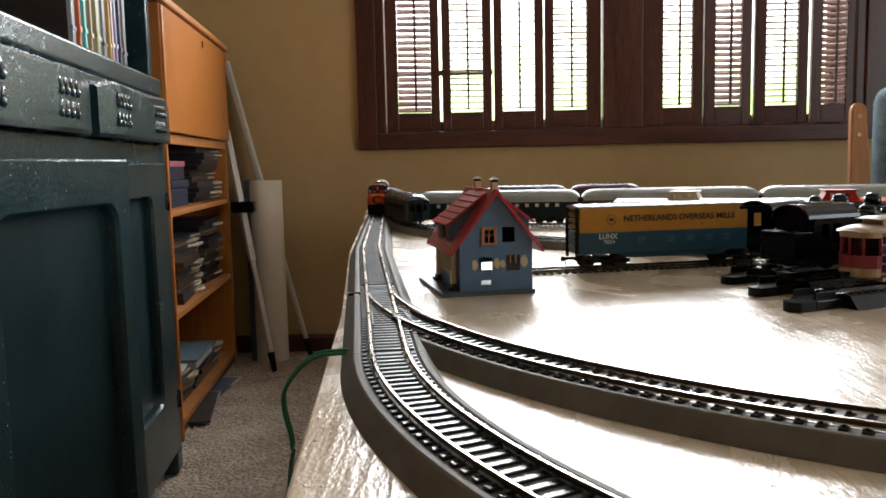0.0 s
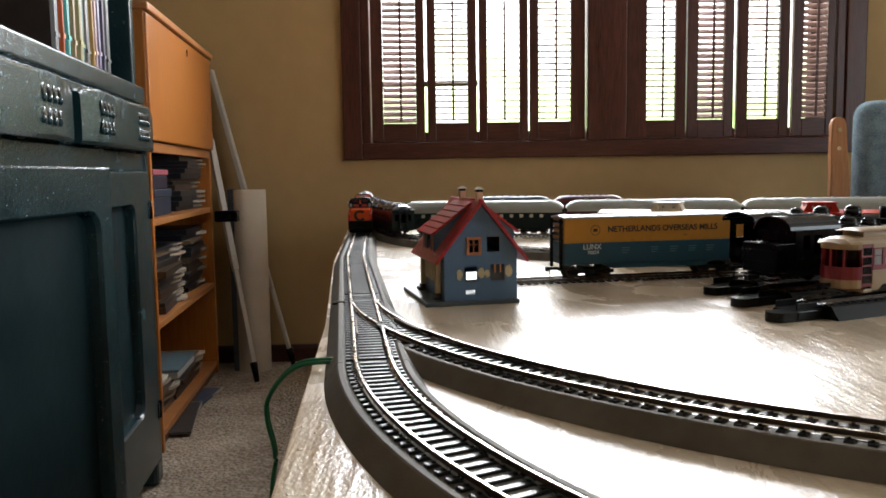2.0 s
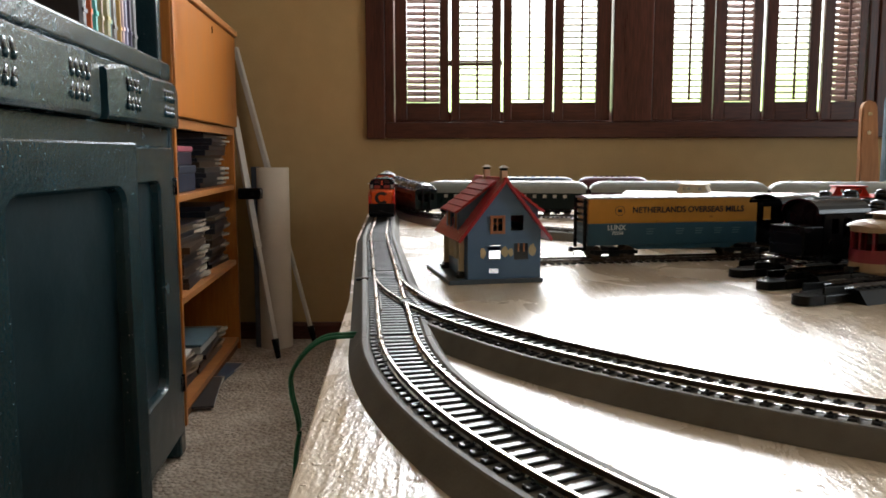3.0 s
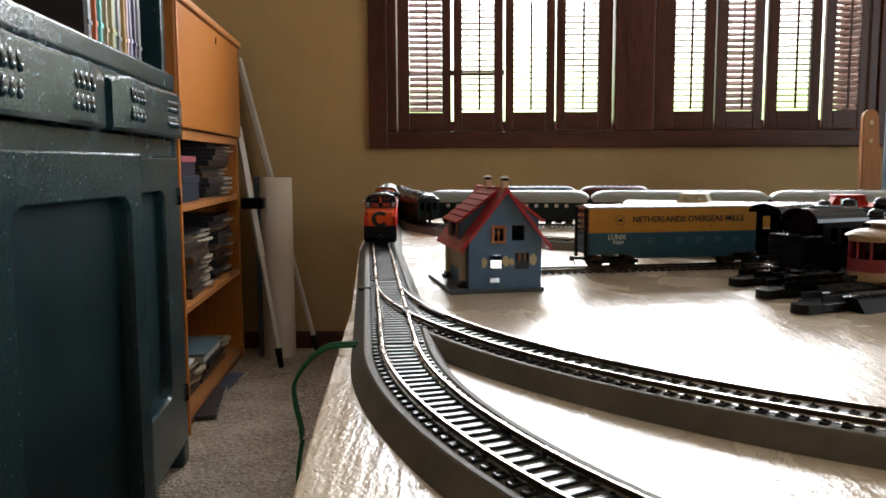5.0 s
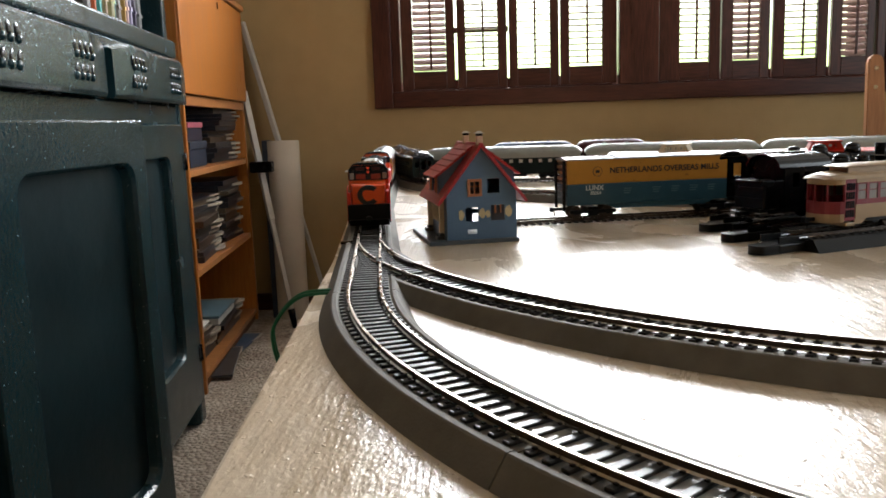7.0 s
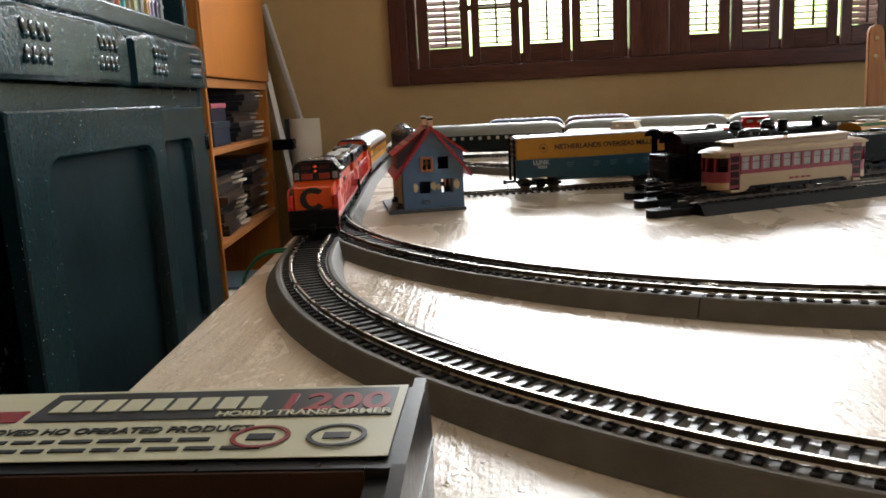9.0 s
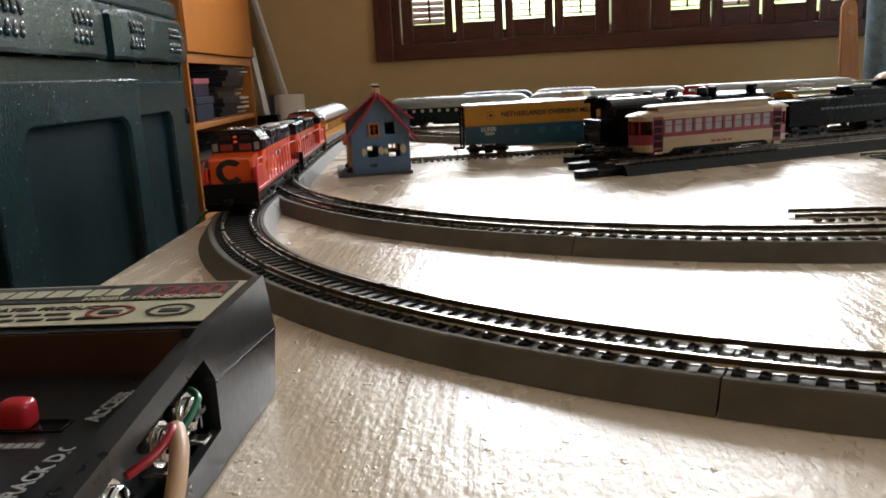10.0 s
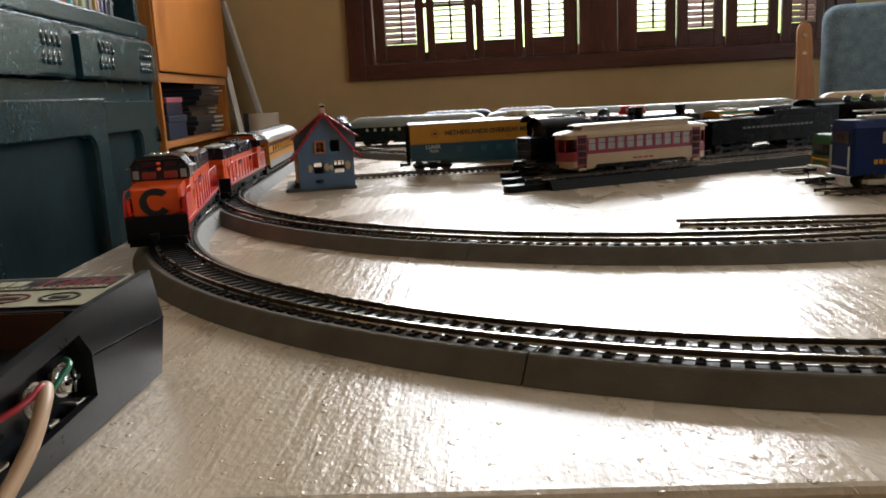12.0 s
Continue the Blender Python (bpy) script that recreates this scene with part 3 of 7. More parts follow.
def switch():
    """The turnout between the straight and the branch, with its points, frog, guard rails and shared roadbed."""
    tr = thing("track_switch", Matrix(), "grey roadbed turnout with movable points and black ties", "model track", "track sections on the layout")
    base = BED_H
    bm = bmesh.new()
    loft(bm, sweep(main_line, S_BR - 0.0197, -0.0003, BED))
    loft(bm, sweep(branch_line, 0.0, SEC * 0.74 - 0.0003, [(u, min(v, BED_H) - 0.0001) for u, v in BED]))
    part("roadbed", bm, M_ROADBED, tr)
    bm = bmesh.new()
    q = [(-0.0077, BED_H - 0.0003), (-0.0077, BED_H + 0.0003), (0.0077, BED_H + 0.0003), (0.0077, BED_H - 0.0003)]
    loft(bm, sweep(main_line, S_BR - 0.0195, -0.0004, q))
    loft(bm, sweep(branch_line, 0.004, SEC * 0.74 - 0.0004, [(u, v - 0.0001) for u, v in q]))
    part("glare_strip", bm, M_BED_GLARE, tr)
    u = GAUGE / 2 + 0.0005
    zb = base + TIE_H
    left = -u                                                      # towards the table's edge when running to the near end: across is to the plan's right of travel
    paint_rail(part("stock_rail", rail_mesh(main_line, S_BR - 0.02, 0, u, zb), [M_RAIL, M_RAILSIDE], tr))
    paint_rail(part("stock_rail", rail_mesh(branch_line, 0.0, SEC * 0.74, left, zb), [M_RAIL, M_RAILSIDE], tr))
    paint_rail(part("approach_rail", rail_mesh(main_line, S_BR - 0.02, S_BR, left, zb), [M_RAIL, M_RAILSIDE], tr))
    # the frog lies where the two inner rails cross
    cross = RAD * math.acos((RAD - u) / (RAD + u))
    paint_rail(part("closure_rail", rail_mesh(main_line, S_BR + 0.012, S_BR + cross - 0.009, left + 0.0002, zb), [M_RAIL, M_RAILSIDE], tr, "bright switch point blade"))
    paint_rail(part("closure_rail", rail_mesh(branch_line, 0.014, cross - 0.009, u, zb), [M_RAIL, M_RAILSIDE], tr, "bright switch point blade"))
    paint_rail(part("running_rail", rail_mesh(main_line, S_BR + cross + 0.002, 0, left, zb), [M_RAIL, M_RAILSIDE], tr))
    paint_rail(part("running_rail", rail_mesh(branch_line, cross + 0.002, SEC * 0.74, u, zb), [M_RAIL, M_RAILSIDE], tr))
    p, d = main_line(S_BR + cross)
    side = Vector((d.y, -d.x, 0))
    bm = bmesh.new()
    box(bm, -0.0022, 0.0022, -0.012, 0.012, 0, RAIL_H * 0.7, 0.0004, m=Matrix.Translation(p + side * left + Vector((0, 0, zb))) @ Matrix.Rotation(math.atan2(-d.x, d.y) + 0.12, 4, "Z"))
    part("frog", bm, M_BLACK, tr, "black plastic frog")
    for line, off, a in ((main_line, u - 0.0022, S_BR + cross), (branch_line, left + 0.0022, cross)):
        bm = bmesh.new()
        rings = sweep(line, a - 0.022, a + 0.022, [(off - 0.0004, zb), (off + 0.0004, zb), (off + 0.0004, zb + RAIL_H * 0.95), (off - 0.0004, zb + RAIL_H * 0.95)])
        loft(bm, rings)
        part("guard_rail", bm, [M_RAILSIDE], tr)
    pitch = 0.0071
    for k in range(int((-S_BR + 0.02) / pitch)):                  # ties grow longer as the lines part
        s = S_BR - 0.02 + pitch * (k + 0.5)
        p, d = main_line(s)
        b = max(0.0, s - S_BR)
        spread = b * b / (2 * RAD)
        rot = Matrix.Rotation(math.atan2(-d.x, d.y), 4, "Z")
        side = Vector((d.y, -d.x, 0))
        wide = spread < 0.019
        length = 0.0272 + (spread if wide else 0)
        tie_object(tr, Matrix.Translation(p - side * (spread / 2 if wide else 0) + Vector((0, 0, base))) @ rot, round(length, 3), M_TIE)
    k0 = int(math.sqrt(0.019 * 2 * RAD) / pitch)
    for k in range(k0, int(SEC * 0.74 / pitch)):
        p, d = branch_line(pitch * (k + 0.5))
        tie_object(tr, Matrix.Translation(p + Vector((0, 0, base))) @ Matrix.Rotation(math.atan2(-d.x, d.y), 4, "Z"), 0.0272, M_TIE)
    bm = bmesh.new()                                              # slide of the throw bar at the roadbed's edge
    p, d = main_line(S_BR + 0.01)
    box(bm, -0.0225, 0.012, -0.0035, 0.0035, BED_H - 0.0005, BED_H + 0.0012, 0.0004, m=Matrix.Translation(p) @ Matrix.Rotation(math.atan2(-d.x, d.y) + math.pi, 4, "Z"))
    part("throw_bar", bm, M_BLACK, tr)
    return tr


switch()

# ---- the green cabinet ----
def recessed_door(parent, w, h, hole, m, label):
    """A framed door: four thick members round a sunk panel with rounded inner corners. hole: x0, x1, z0, z1."""
    x0, x1, z0, z1 = hole
    T = 0.026
    bm = bmesh.new()
    r, steps = 0.032, 5
    inner, outer = [], []
    for cx, cz, a0 in ((x1 - r, z1 - r, 0), (x0 + r, z1 - r, 90), (x0 + r, z0 + r, 180), (x1 - r, z0 + r, 270)):
        for k in range(steps + 1):
            a = radians(a0 + 90 * k / steps)
            inner.append((cx + r * math.cos(a), cz + r * math.sin(a)))
    for (px, pz) in inner:
        cx, cz = (x0 + x1) / 2, (z0 + z1) / 2
        dx, dz = px - cx, pz - cz
        f = min(((w - cx) if dx > 0 else cx) / max(abs(dx), 1e-6), ((h - cz) if dz > 0 else cz) / max(abs(dz), 1e-6))
        outer.append((cx + dx * f, cz + dz * f))
    corners = {(0.0, 0.0), (w, 0.0), (0.0, h), (w, h)}
    for c in corners:                           # the ring must reach the door's corners
        k = min(range(len(outer)), key=lambda i: (outer[i][0] - c[0]) ** 2 + (outer[i][1] - c[1]) ** 2)
        outer[k] = c
    rings = [[(p[0], 0.0, p[1]) for p in outer], [(p[0], T - 0.003, p[1]) for p in outer],
             [(p[0] + (0.003 if p[0] < w / 2 else -0.003), T, p[1] + (0.003 if p[1] < h / 2 else -0.003)) for p in outer],
             [(p[0], T, p[1]) for p in inner], [((p[0] - (x0 + x1) / 2) * 0.97 + (x0 + x1) / 2, T - 0.006, (p[1] - (z0 + z1) / 2) * 0.985 + (z0 + z1) / 2) for p in inner],
             [((p[0] - (x0 + x1) / 2) * 0.955 + (x0 + x1) / 2, 0.006, (p[1] - (z0 + z1) / 2) * 0.975 + (z0 + z1) / 2) for p in inner]]
    loft(bm, rings, caps=False)
    d = part("door", bm, M_GREEN, parent, label, m=m)
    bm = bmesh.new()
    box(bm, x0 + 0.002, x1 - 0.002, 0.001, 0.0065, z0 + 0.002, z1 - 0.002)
    part("door_panel", bm, M_GREEN_SHADE, d, "sunk panel with its shade put into the colour")
    return d


def slot_group(parent, x, z, y):
    """Two rows of four slanted pull slots: black ovals for shade, glossy ridges for gleam."""
    for row, lean in ((0.0165, 0.35), (-0.0165, -0.35)):
        for k in range(4):
            bm = bmesh.new()
            cx = x + (k - 1.5) * 0.0225
            q = Matrix.Translation((cx, y, z + row)) @ Matrix.Rotation(lean, 4, "Y")
            ball(bm, (0, 0, 0), 0.0150, (0.58, 0.16, 0.86))
            bmesh.ops.transform(bm, matrix=q, verts=bm.verts)
            sl = part("slot_shade", bm, M_BLACK_GLOSS, parent)
            bm = bmesh.new()
            ball(bm, (0.0015, 0.0010, -0.0085), 0.0080, (0.85, 0.5, 0.80))
            bmesh.ops.transform(bm, matrix=q, verts=bm.verts)
            part("lip", bm, M_GREEN, sl, smooth=True)


def green_cabinet():
    c = thing("cabinet", pose(-0.638, 1.86, FLOOR, 0, 0, -83.7), "dark green painted wooden cabinet with drawers, doors and open hutch", "cabinet")
    D, W = 0.44, 1.34
    def put(name, x0, x1, y0, y1, z0, z1, bev=0.004, mat=M_GREEN, label=""):
        bm = bmesh.new()
        box(bm, x0, x1, y0, y1, z0, z1, bev)
        return part(name, bm, mat, c, label)
    put("side_panel", 0.0, 0.024, -D, -0.004, 0.0, 0.88)
    put("side_panel", W - 0.024, W, -D, -0.004, 0.0, 0.88)
    put("back_panel", 0.024, W - 0.024, -D, -D + 0.012, 0.05, 1.6, 0.0)
    put("bottom_board", 0.024, W - 0.024, -D + 0.012, -0.022, 0.06, 0.08)
    put("rail", 0.024, W - 0.024, -0.03, -0.008, 0.732, 0.775, 0.003)
    put("rail", 0.024, W - 0.024, -0.03, -0.008, 0.868, 0.884, 0.003)
    put("rail", 0.024, W - 0.024, -0.03, -0.008, 0.05, 0.085, 0.003)
    put("stile", 0.52, 0.56, -0.0305, -0.0075, 0.775, 0.868, 0.002)
    put("foot", -0.004, 0.055, -0.06, -0.002, -0.0, 0.062, 0.01)
    put("foot", W - 0.055, W, -0.06, -0.002, -0.0, 0.062, 0.01)
    # worn top with a soft front edge
    bm = bmesh.new()
    box(bm, 0.0, W, -D, -0.003, 0.884, 0.924, 0.006, segs=3)
    part("top_board", bm, M_GREEN, c, "chipped green top board")
    # hutch above
    for x0, x1 in ((0.0, 0.03), (W - 0.03, W)):
        put("post", x0, x1, -D, -0.02, 0.922, 1.62, 0.004)
    put("hutch_top", 0.0, W, -D, 0.0, 1.62, 1.65, 0.004)
    put("hutch_shelf", 0.03, W - 0.03, -D + 0.012, -0.05, 1.30, 1.32, 0.003)
    for x0, x1 in ((0.004, 0.522), (0.562, 1.06)):
        bm = bmesh.new()
        n = 14
        rings = []
        for k in range(n + 1):
            x = x0 + (x1 - x0) * k / n
            t = k / n
            edge = min(t, 1 - t)
            y = 0.012 + 0.012 * min(1.0, edge / 0.16)
            zt = 0.872 - 0.010 * max(0.0, 1 - edge / 0.1) + 0.002 * math.sin(9 * t)
            rings.append([(x, -0.03, 0.778), (x, y - 0.004, 0.776), (x, y, 0.782), (x, y, zt - 0.006), (x, y - 0.005, zt), (x, -0.03, zt)])
        loft(bm, rings)
        dr = part("drawer", bm, M_GREEN, c, "green drawer front, its carved pull slots shaded by black ovals")
        for f in (0.26, 0.78):
            slot_group(dr, x0 + (x1 - x0) * f, 0.826, 0.0235)
    recessed_door(c, 0.475, 0.668, (0.132, 0.395, 0.14, 0.600), pose(0.03, -0.022, 0.064), "closed green panelled door with two hinges")
    d = recessed_door(c, 0.43, 0.675, (0.042, 0.356, 0.085, 0.612), pose(1.12, -0.012, 0.060, 0, 0, 0) @ pose(0, 0, 0, 0, 0, -8.4) @ pose(-0.49, 0, 0), "green panelled door standing ajar")
    for z in (0.645, 0.18):
        bm = bmesh.new()
        cyl(bm, (0.031, 0.004, z - 0.02), (0.031, 0.004, z + 0.02), 0.0045, segs=10)
        box(bm, 0.026, 0.05, 0.003, 0.0055, z - 0.018, z + 0.018, 0.001)
        part("hinge", bm, M_BLACK, c, "black iron butt hinge")
    return c


green_cabinet()
CAB = pose(-0.638, 1.86, FLOOR, 0, 0, -83.7)


def book(m, w, d, h, colour, label, tall=True):
    """A closed book: cover boards, rounded spine, paper block. w: thickness, d: depth, h: height."""
    b = thing("book", m, label, "book", "books in the hutch")
    cm = material("book_cover", colour, 0.45, amount=0.25, scale=30, bump=0.0003)
    bm = bmesh.new()
    pts = [(0, -d), (w, -d), (w, -0.004), (w * 0.8, 0.0015), (w * 0.5, 0.003), (w * 0.2, 0.0015), (0, -0.004)]
    inner = [(0.0025, -d + 0.0001), (w - 0.0025, -d + 0.0001), (w - 0.0025, -0.006), (w * 0.5, -0.004), (0.0025, -0.006)]
    prism(bm, pts, 0, h, "z")
    part("cover", bm, cm, b)
    bm = bmesh.new()
    box(bm, 0.0025, w - 0.0025, -d + 0.003, -0.006, h, h + 0.0012)
    part("page_block", bm, M_PAPER, b)
    band = material("spine_band", tuple(min(1, c * 1.5 + 0.02) for c in colour), 0.5, amount=0.1)
    for z in (0.12 * h, 0.8 * h):
        bm = bmesh.new()
        box(bm, w * 0.12, w * 0.88, 0.0012, 0.0034, z, z + 0.018 * h + 0.002)
        part("spine_band", bm, band, b)
    return b


BOOKS = [(0.026, 0.27, (0.015, 0.018, 0.022), "dark blue-black bound book"), (0.020, 0.30, (0.02, 0.015, 0.014), "brown-black bound book"), (0.012, 0.27, (0.03, 0.02, 0.06), "dark violet thin book"),
         (0.014, 0.30, (0.20, 0.18, 0.30), "pale lilac thin book"), (0.013, 0.29, (0.45, 0.30, 0.30), "dusty pink thin book"), (0.010, 0.27, (0.50, 0.30, 0.08), "orange thin paperback"),
         (0.024, 0.26, (0.07, 0.05, 0.03), "brown cloth book"), (0.014, 0.31, (0.02, 0.10, 0.06), "dark green thin book"), (0.013, 0.30, (0.25, 0.28, 0.03), "olive yellow magazine file"),
         (0.018, 0.30, (0.20, 0.17, 0.02), "mottled yellow and black book"), (0.012, 0.28, (0.35, 0.25, 0.12), "tan thin book"), (0.016, 0.32, (0.01, 0.30, 0.26), "bright teal tall book"),
         (0.013, 0.31, (0.02, 0.22, 0.18), "green-blue tall book"), (0.010, 0.30, (0.55, 0.10, 0.02), "orange-red thin book"), (0.022, 0.28, (0.05, 0.035, 0.03), "dark brown worn book")]
x = 0.150
for w, h, colour, label in BOOKS:
    book(CAB @ pose(x, -0.028 - random.uniform(0, 0.012), 0.9245, 0, random.uniform(-1.2, 1.2), 0), w * 1.2, 0.2, h, colour, label + " standing in the hutch")
    x += w * 1.2 + 0.0035


def carved_ornament():
    """The dark carved object with a brass arm that stands in the hutch: kept plain."""
    bm = bmesh.new()
    for z, r in ((0.0, 0.075), (0.03, 0.06), (0.075, 0.05)):
        box(bm, -r, r, -r * 0.8, r * 0.8, z, z + 0.045, 0.008)
    for k in range(7):
        a = k / 7 * math.tau
        cyl(bm, (0.05 * math.cos(a), 0.04 * math.sin(a), 0.1), (0.045 * math.cos(a), 0.036 * math.sin(a), 0.2), 0.008, 0.006, 8)
    box(bm, -0.07, 0.07, -0.055, 0.055, 0.2, 0.23, 0.008)
    ball(bm, (0.02, 0.05, 0.15), 0.034, (1.2, 0.8, 0.9))
    cyl(bm, (-0.05, 0.06, 0.135), (0.06, 0.06, 0.15), 0.012, 0.009, 10)
    ob = link("ornament", bm, material("dark_carved_wood", (0.02, 0.008, 0.007), 0.45, scale=40, amount=0.5, spec=0.3))
    ob.matrix_basis = CAB @ pose(0.67, -0.17, 0.9245)
    tagged(ob, "dark carved wooden ornament with turned spindles in the hutch", "ornament")


carved_ornament()


# ---- the bookcase with a drop front ----
BC = pose(-0.769, 2.908, FLOOR, 0, 0, -85.1)


def bookcase():
    c = thing("bookcase", BC, "orange varnished wooden bookcase with drop front and open shelves", "bookcase")
    D, W, H = 0.30, 0.875, 1.135
    def put(name, x0, x1, y0, y1, z0, z1, bev=0.003, mat=M_SHELF, label=""):
        bm = bmesh.new()
        box(bm, x0, x1, y0, y1, z0, z1, bev)
        return part(name, bm, mat, c, label)
    put("side_panel", 0.0, 0.018, -D, -0.008, 0.0, H)
    put("side_panel", W - 0.018, W, -D, -0.002, 0.0, H)
    put("top_board", -0.012, W + 0.008, -D, 0.012, H, H + 0.02, 0.004, M_SHELF_H)
    put("back_panel", 0.018, W - 0.018, -D, -D + 0.008, 0.0, H, 0, M_SHELF_SHADE)
    f = put("drop_front", 0.004, W - 0.004, -0.016, 0.004, 0.815, H - 0.004, 0.003, M_SHELF, "plain orange veneered drop front")
    bm = bmesh.new()
    box(bm, W * 0.45, W * 0.45 + 0.006, 0.003, 0.006, H - 0.045, H - 0.025, 0.001)
    part("keyhole", bm, M_BLACK, f)
    put("front_rail", 0.018, W - 0.018, -0.022, -0.008, 0.785, 0.812, 0.002, M_SHELF_H)
    for z in (0.61, 0.335, 0.045):
        put("shelf", 0.018, W - 0.018, -D + 0.008, -0.012, z - 0.018, z, 0.002, M_SHELF_H)
    put("plinth", 0.018, W - 0.018, -0.03, -0.018, 0.0, 0.027, 0.002, M_SHELF_SHADE)
    return c


bookcase()


MAG = [material("magazine_cover_dark", (0.02, 0.022, 0.03), 0.35, amount=0.3), material("magazine_cover_grey", (0.05, 0.047, 0.047), 0.35, amount=0.3),
       material("magazine_cover_brown", (0.07, 0.045, 0.03), 0.4, amount=0.3), material("magazine_cover_blue", (0.03, 0.06, 0.12), 0.35, amount=0.3),
       material("magazine_cover_tan", (0.14, 0.10, 0.065), 0.4, amount=0.2)]


def magazine(m, w, d, t, k, group):
    """A magazine lying flat: covers that hang over a block of slightly fanned pages."""
    g = thing("magazine", m, ("dark", "grey", "brown", "blue", "tan")[k] + " covered magazine lying in a stack on the shelf", "magazine", group)
    bm = bmesh.new()
    box(bm, 0, w, -d, 0, 0, t * 0.12, 0)
    box(bm, 0, w, -d, 0, t * 0.88, t, 0)
    box(bm, w - 0.0015, w, -d, 0, t * 0.12, t * 0.88, 0)
    box(bm, 0.02, w - 0.0015, -0.0015, 0, t * 0.12, t * 0.88, 0)
    part("cover", bm, MAG[k], g)
    bm = bmesh.new()
    n = 3
    for i in range(n):
        o = random.uniform(0.0, 0.012)
        box(bm, -o - 0.006, w - 0.002, -d + 0.004, -random.uniform(0.0018, 0.006), t * (0.12 + 0.76 * i / n), t * (0.12 + 0.76 * (i + 1) / n))
    part("page_block", bm, M_PAPER, g)
    if w > 0.28 and random.random() < 0.7:             # curled sheets standing out of the front
        bm = bmesh.new()
        b, o = random.uniform(0.07, 0.12), random.uniform(0.006, 0.026)
        prism(bm, [(-0.012, -d * 0.5), (b, -d * 0.5), (b, 0.001), (b * 0.6, o * 0.8), (b * 0.25, o), (-0.012, o * 0.7)], t * 0.3, t * 0.8, "z")
        part("curled_sheet", bm, M_PAPER, g, "ragged curled paper edges")
    return g


def stack(x, z, count, group, w=0.29, d=0.21):
    for k in range(count):
        t = random.uniform(0.007, 0.019)
        magazine(BC @ pose(x + random.uniform(-0.012, 0.012), -0.035 - random.uniform(0, 0.025), z, 0, 0, random.uniform(-4, 4)), w, d, t, random.choice((0, 0, 0, 0, 0, 1, 2, 2, 4)), group)
        z += t + 0.0006


stack(0.030, 0.611, 13, "magazines on the upper shelf", 0.34)
stack(0.022, 0.336, 15, "magazines on the middle shelf")
stack(0.40, 0.336, 13, "magazines on the middle shelf")
stack(0.16, 0.046, 5, "books on the bottom shelf", 0.36, 0.24)
stack(0.54, 0.046, 5, "books on the bottom shelf", 0.30, 0.24)


def card_box(m, w, d, h, colour, lid_colour, label):
    b = thing("storage_box", m, label, "box")
    bm = bmesh.new()
    box(bm, 0, w, -d, 0, 0, h * 0.7, 0.003)
    part("tray", bm, material("box_card", colour, 0.5, amount=0.25, scale=30), b)
    bm = bmesh.new()
    box(bm, -0.003, w + 0.003, -d, 0.003, h * 0.7, h, 0.003)
    part("lid", bm, material("box_lid", lid_colour, 0.5, amount=0.2, scale=30), b)


card_box(BC @ pose(0.50, -0.04, 0.611), 0.20, 0.18, 0.075, (0.010, 0.020, 0.045), (0.020, 0.030, 0.052), "dark blue card box on the upper shelf")
card_box(BC @ pose(0.515, -0.045, 0.687), 0.17, 0.17, 0.055, (0.016, 0.012, 0.030), (0.42, 0.10, 0.14), "small violet box with a pink lid")
card_box(BC @ pose(0.32, -0.03, 0.117), 0.24, 0.2, 0.03, (0.55, 0.55, 0.52), (0.12, 0.2, 0.24), "flat picture box with a blue-green lid")
card_box(BC @ pose(0.60, -0.05, 0.13), 0.11, 0.16, 0.014, (0.6, 0.6, 0.6), (0.7, 0.7, 0.68), "flat white card box")
magazine(BC @ pose(0.26, 0.04, 0.0, 0, 0, -8), 0.36, 0.26, 0.008, 3, "papers on the carpet")
magazine(BC @ pose(0.45, 0.01, 0.009, 0, 0, 6), 0.30, 0.22, 0.006, 1, "papers on the carpet")


bm = bmesh.new()
box(bm, 0.05, 0.27, -0.22, -0.06, 1.156, 1.170, 0.003)
box(bm, 0.07, 0.25, -0.20, -0.07, 1.170, 1.186, 0.004)
tagged(link("folder", bm, M_BLACK, m=BC), "dark folder lying on top of the bookcase", "folder")
bm = bmesh.new()
box(bm, 0.36, 0.58, -0.2, -0.02, 1.156, 1.1585, 0.0)
bmesh.ops.transform(bm, matrix=Matrix.Translation((0, 0, 0.001)), verts=bm.verts)
tagged(link("paper", bm, M_WHITE, m=BC), "white paper sheet on top of the bookcase", "paper")

# ---- the paper roll and the tripod leaning in the corner ----
bm = bmesh.new()
cx, cy, r = -0.648, 2.93, 0.060
outer = [[(cx + rr * math.cos(a), cy + rr * math.sin(a), z) for a in [math.tau * k / 40 for k in range(40)]] for rr, z in ((r, FLOOR + 0.001), (r, 0.054), (r - 0.003, 0.055), (r - 0.003, FLOOR + 0.002))]
loft(bm, outer, caps=False, smooth=True)
roll = tagged(link("paper_roll", bm, M_TUBE), "cream paper roll standing on the carpet", "paper roll")
bm = bmesh.new()
box(bm, cx - r - 0.012, cx - r + 0.012, cy - 0.03, cy + 0.02, FLOOR + 0.001, 0.058, 0.003)
tagged(link("card_strip", bm, material("slate_blue_card", (0.05, 0.06, 0.08), 0.6)), "dark blue card strip standing beside the paper roll", "card")


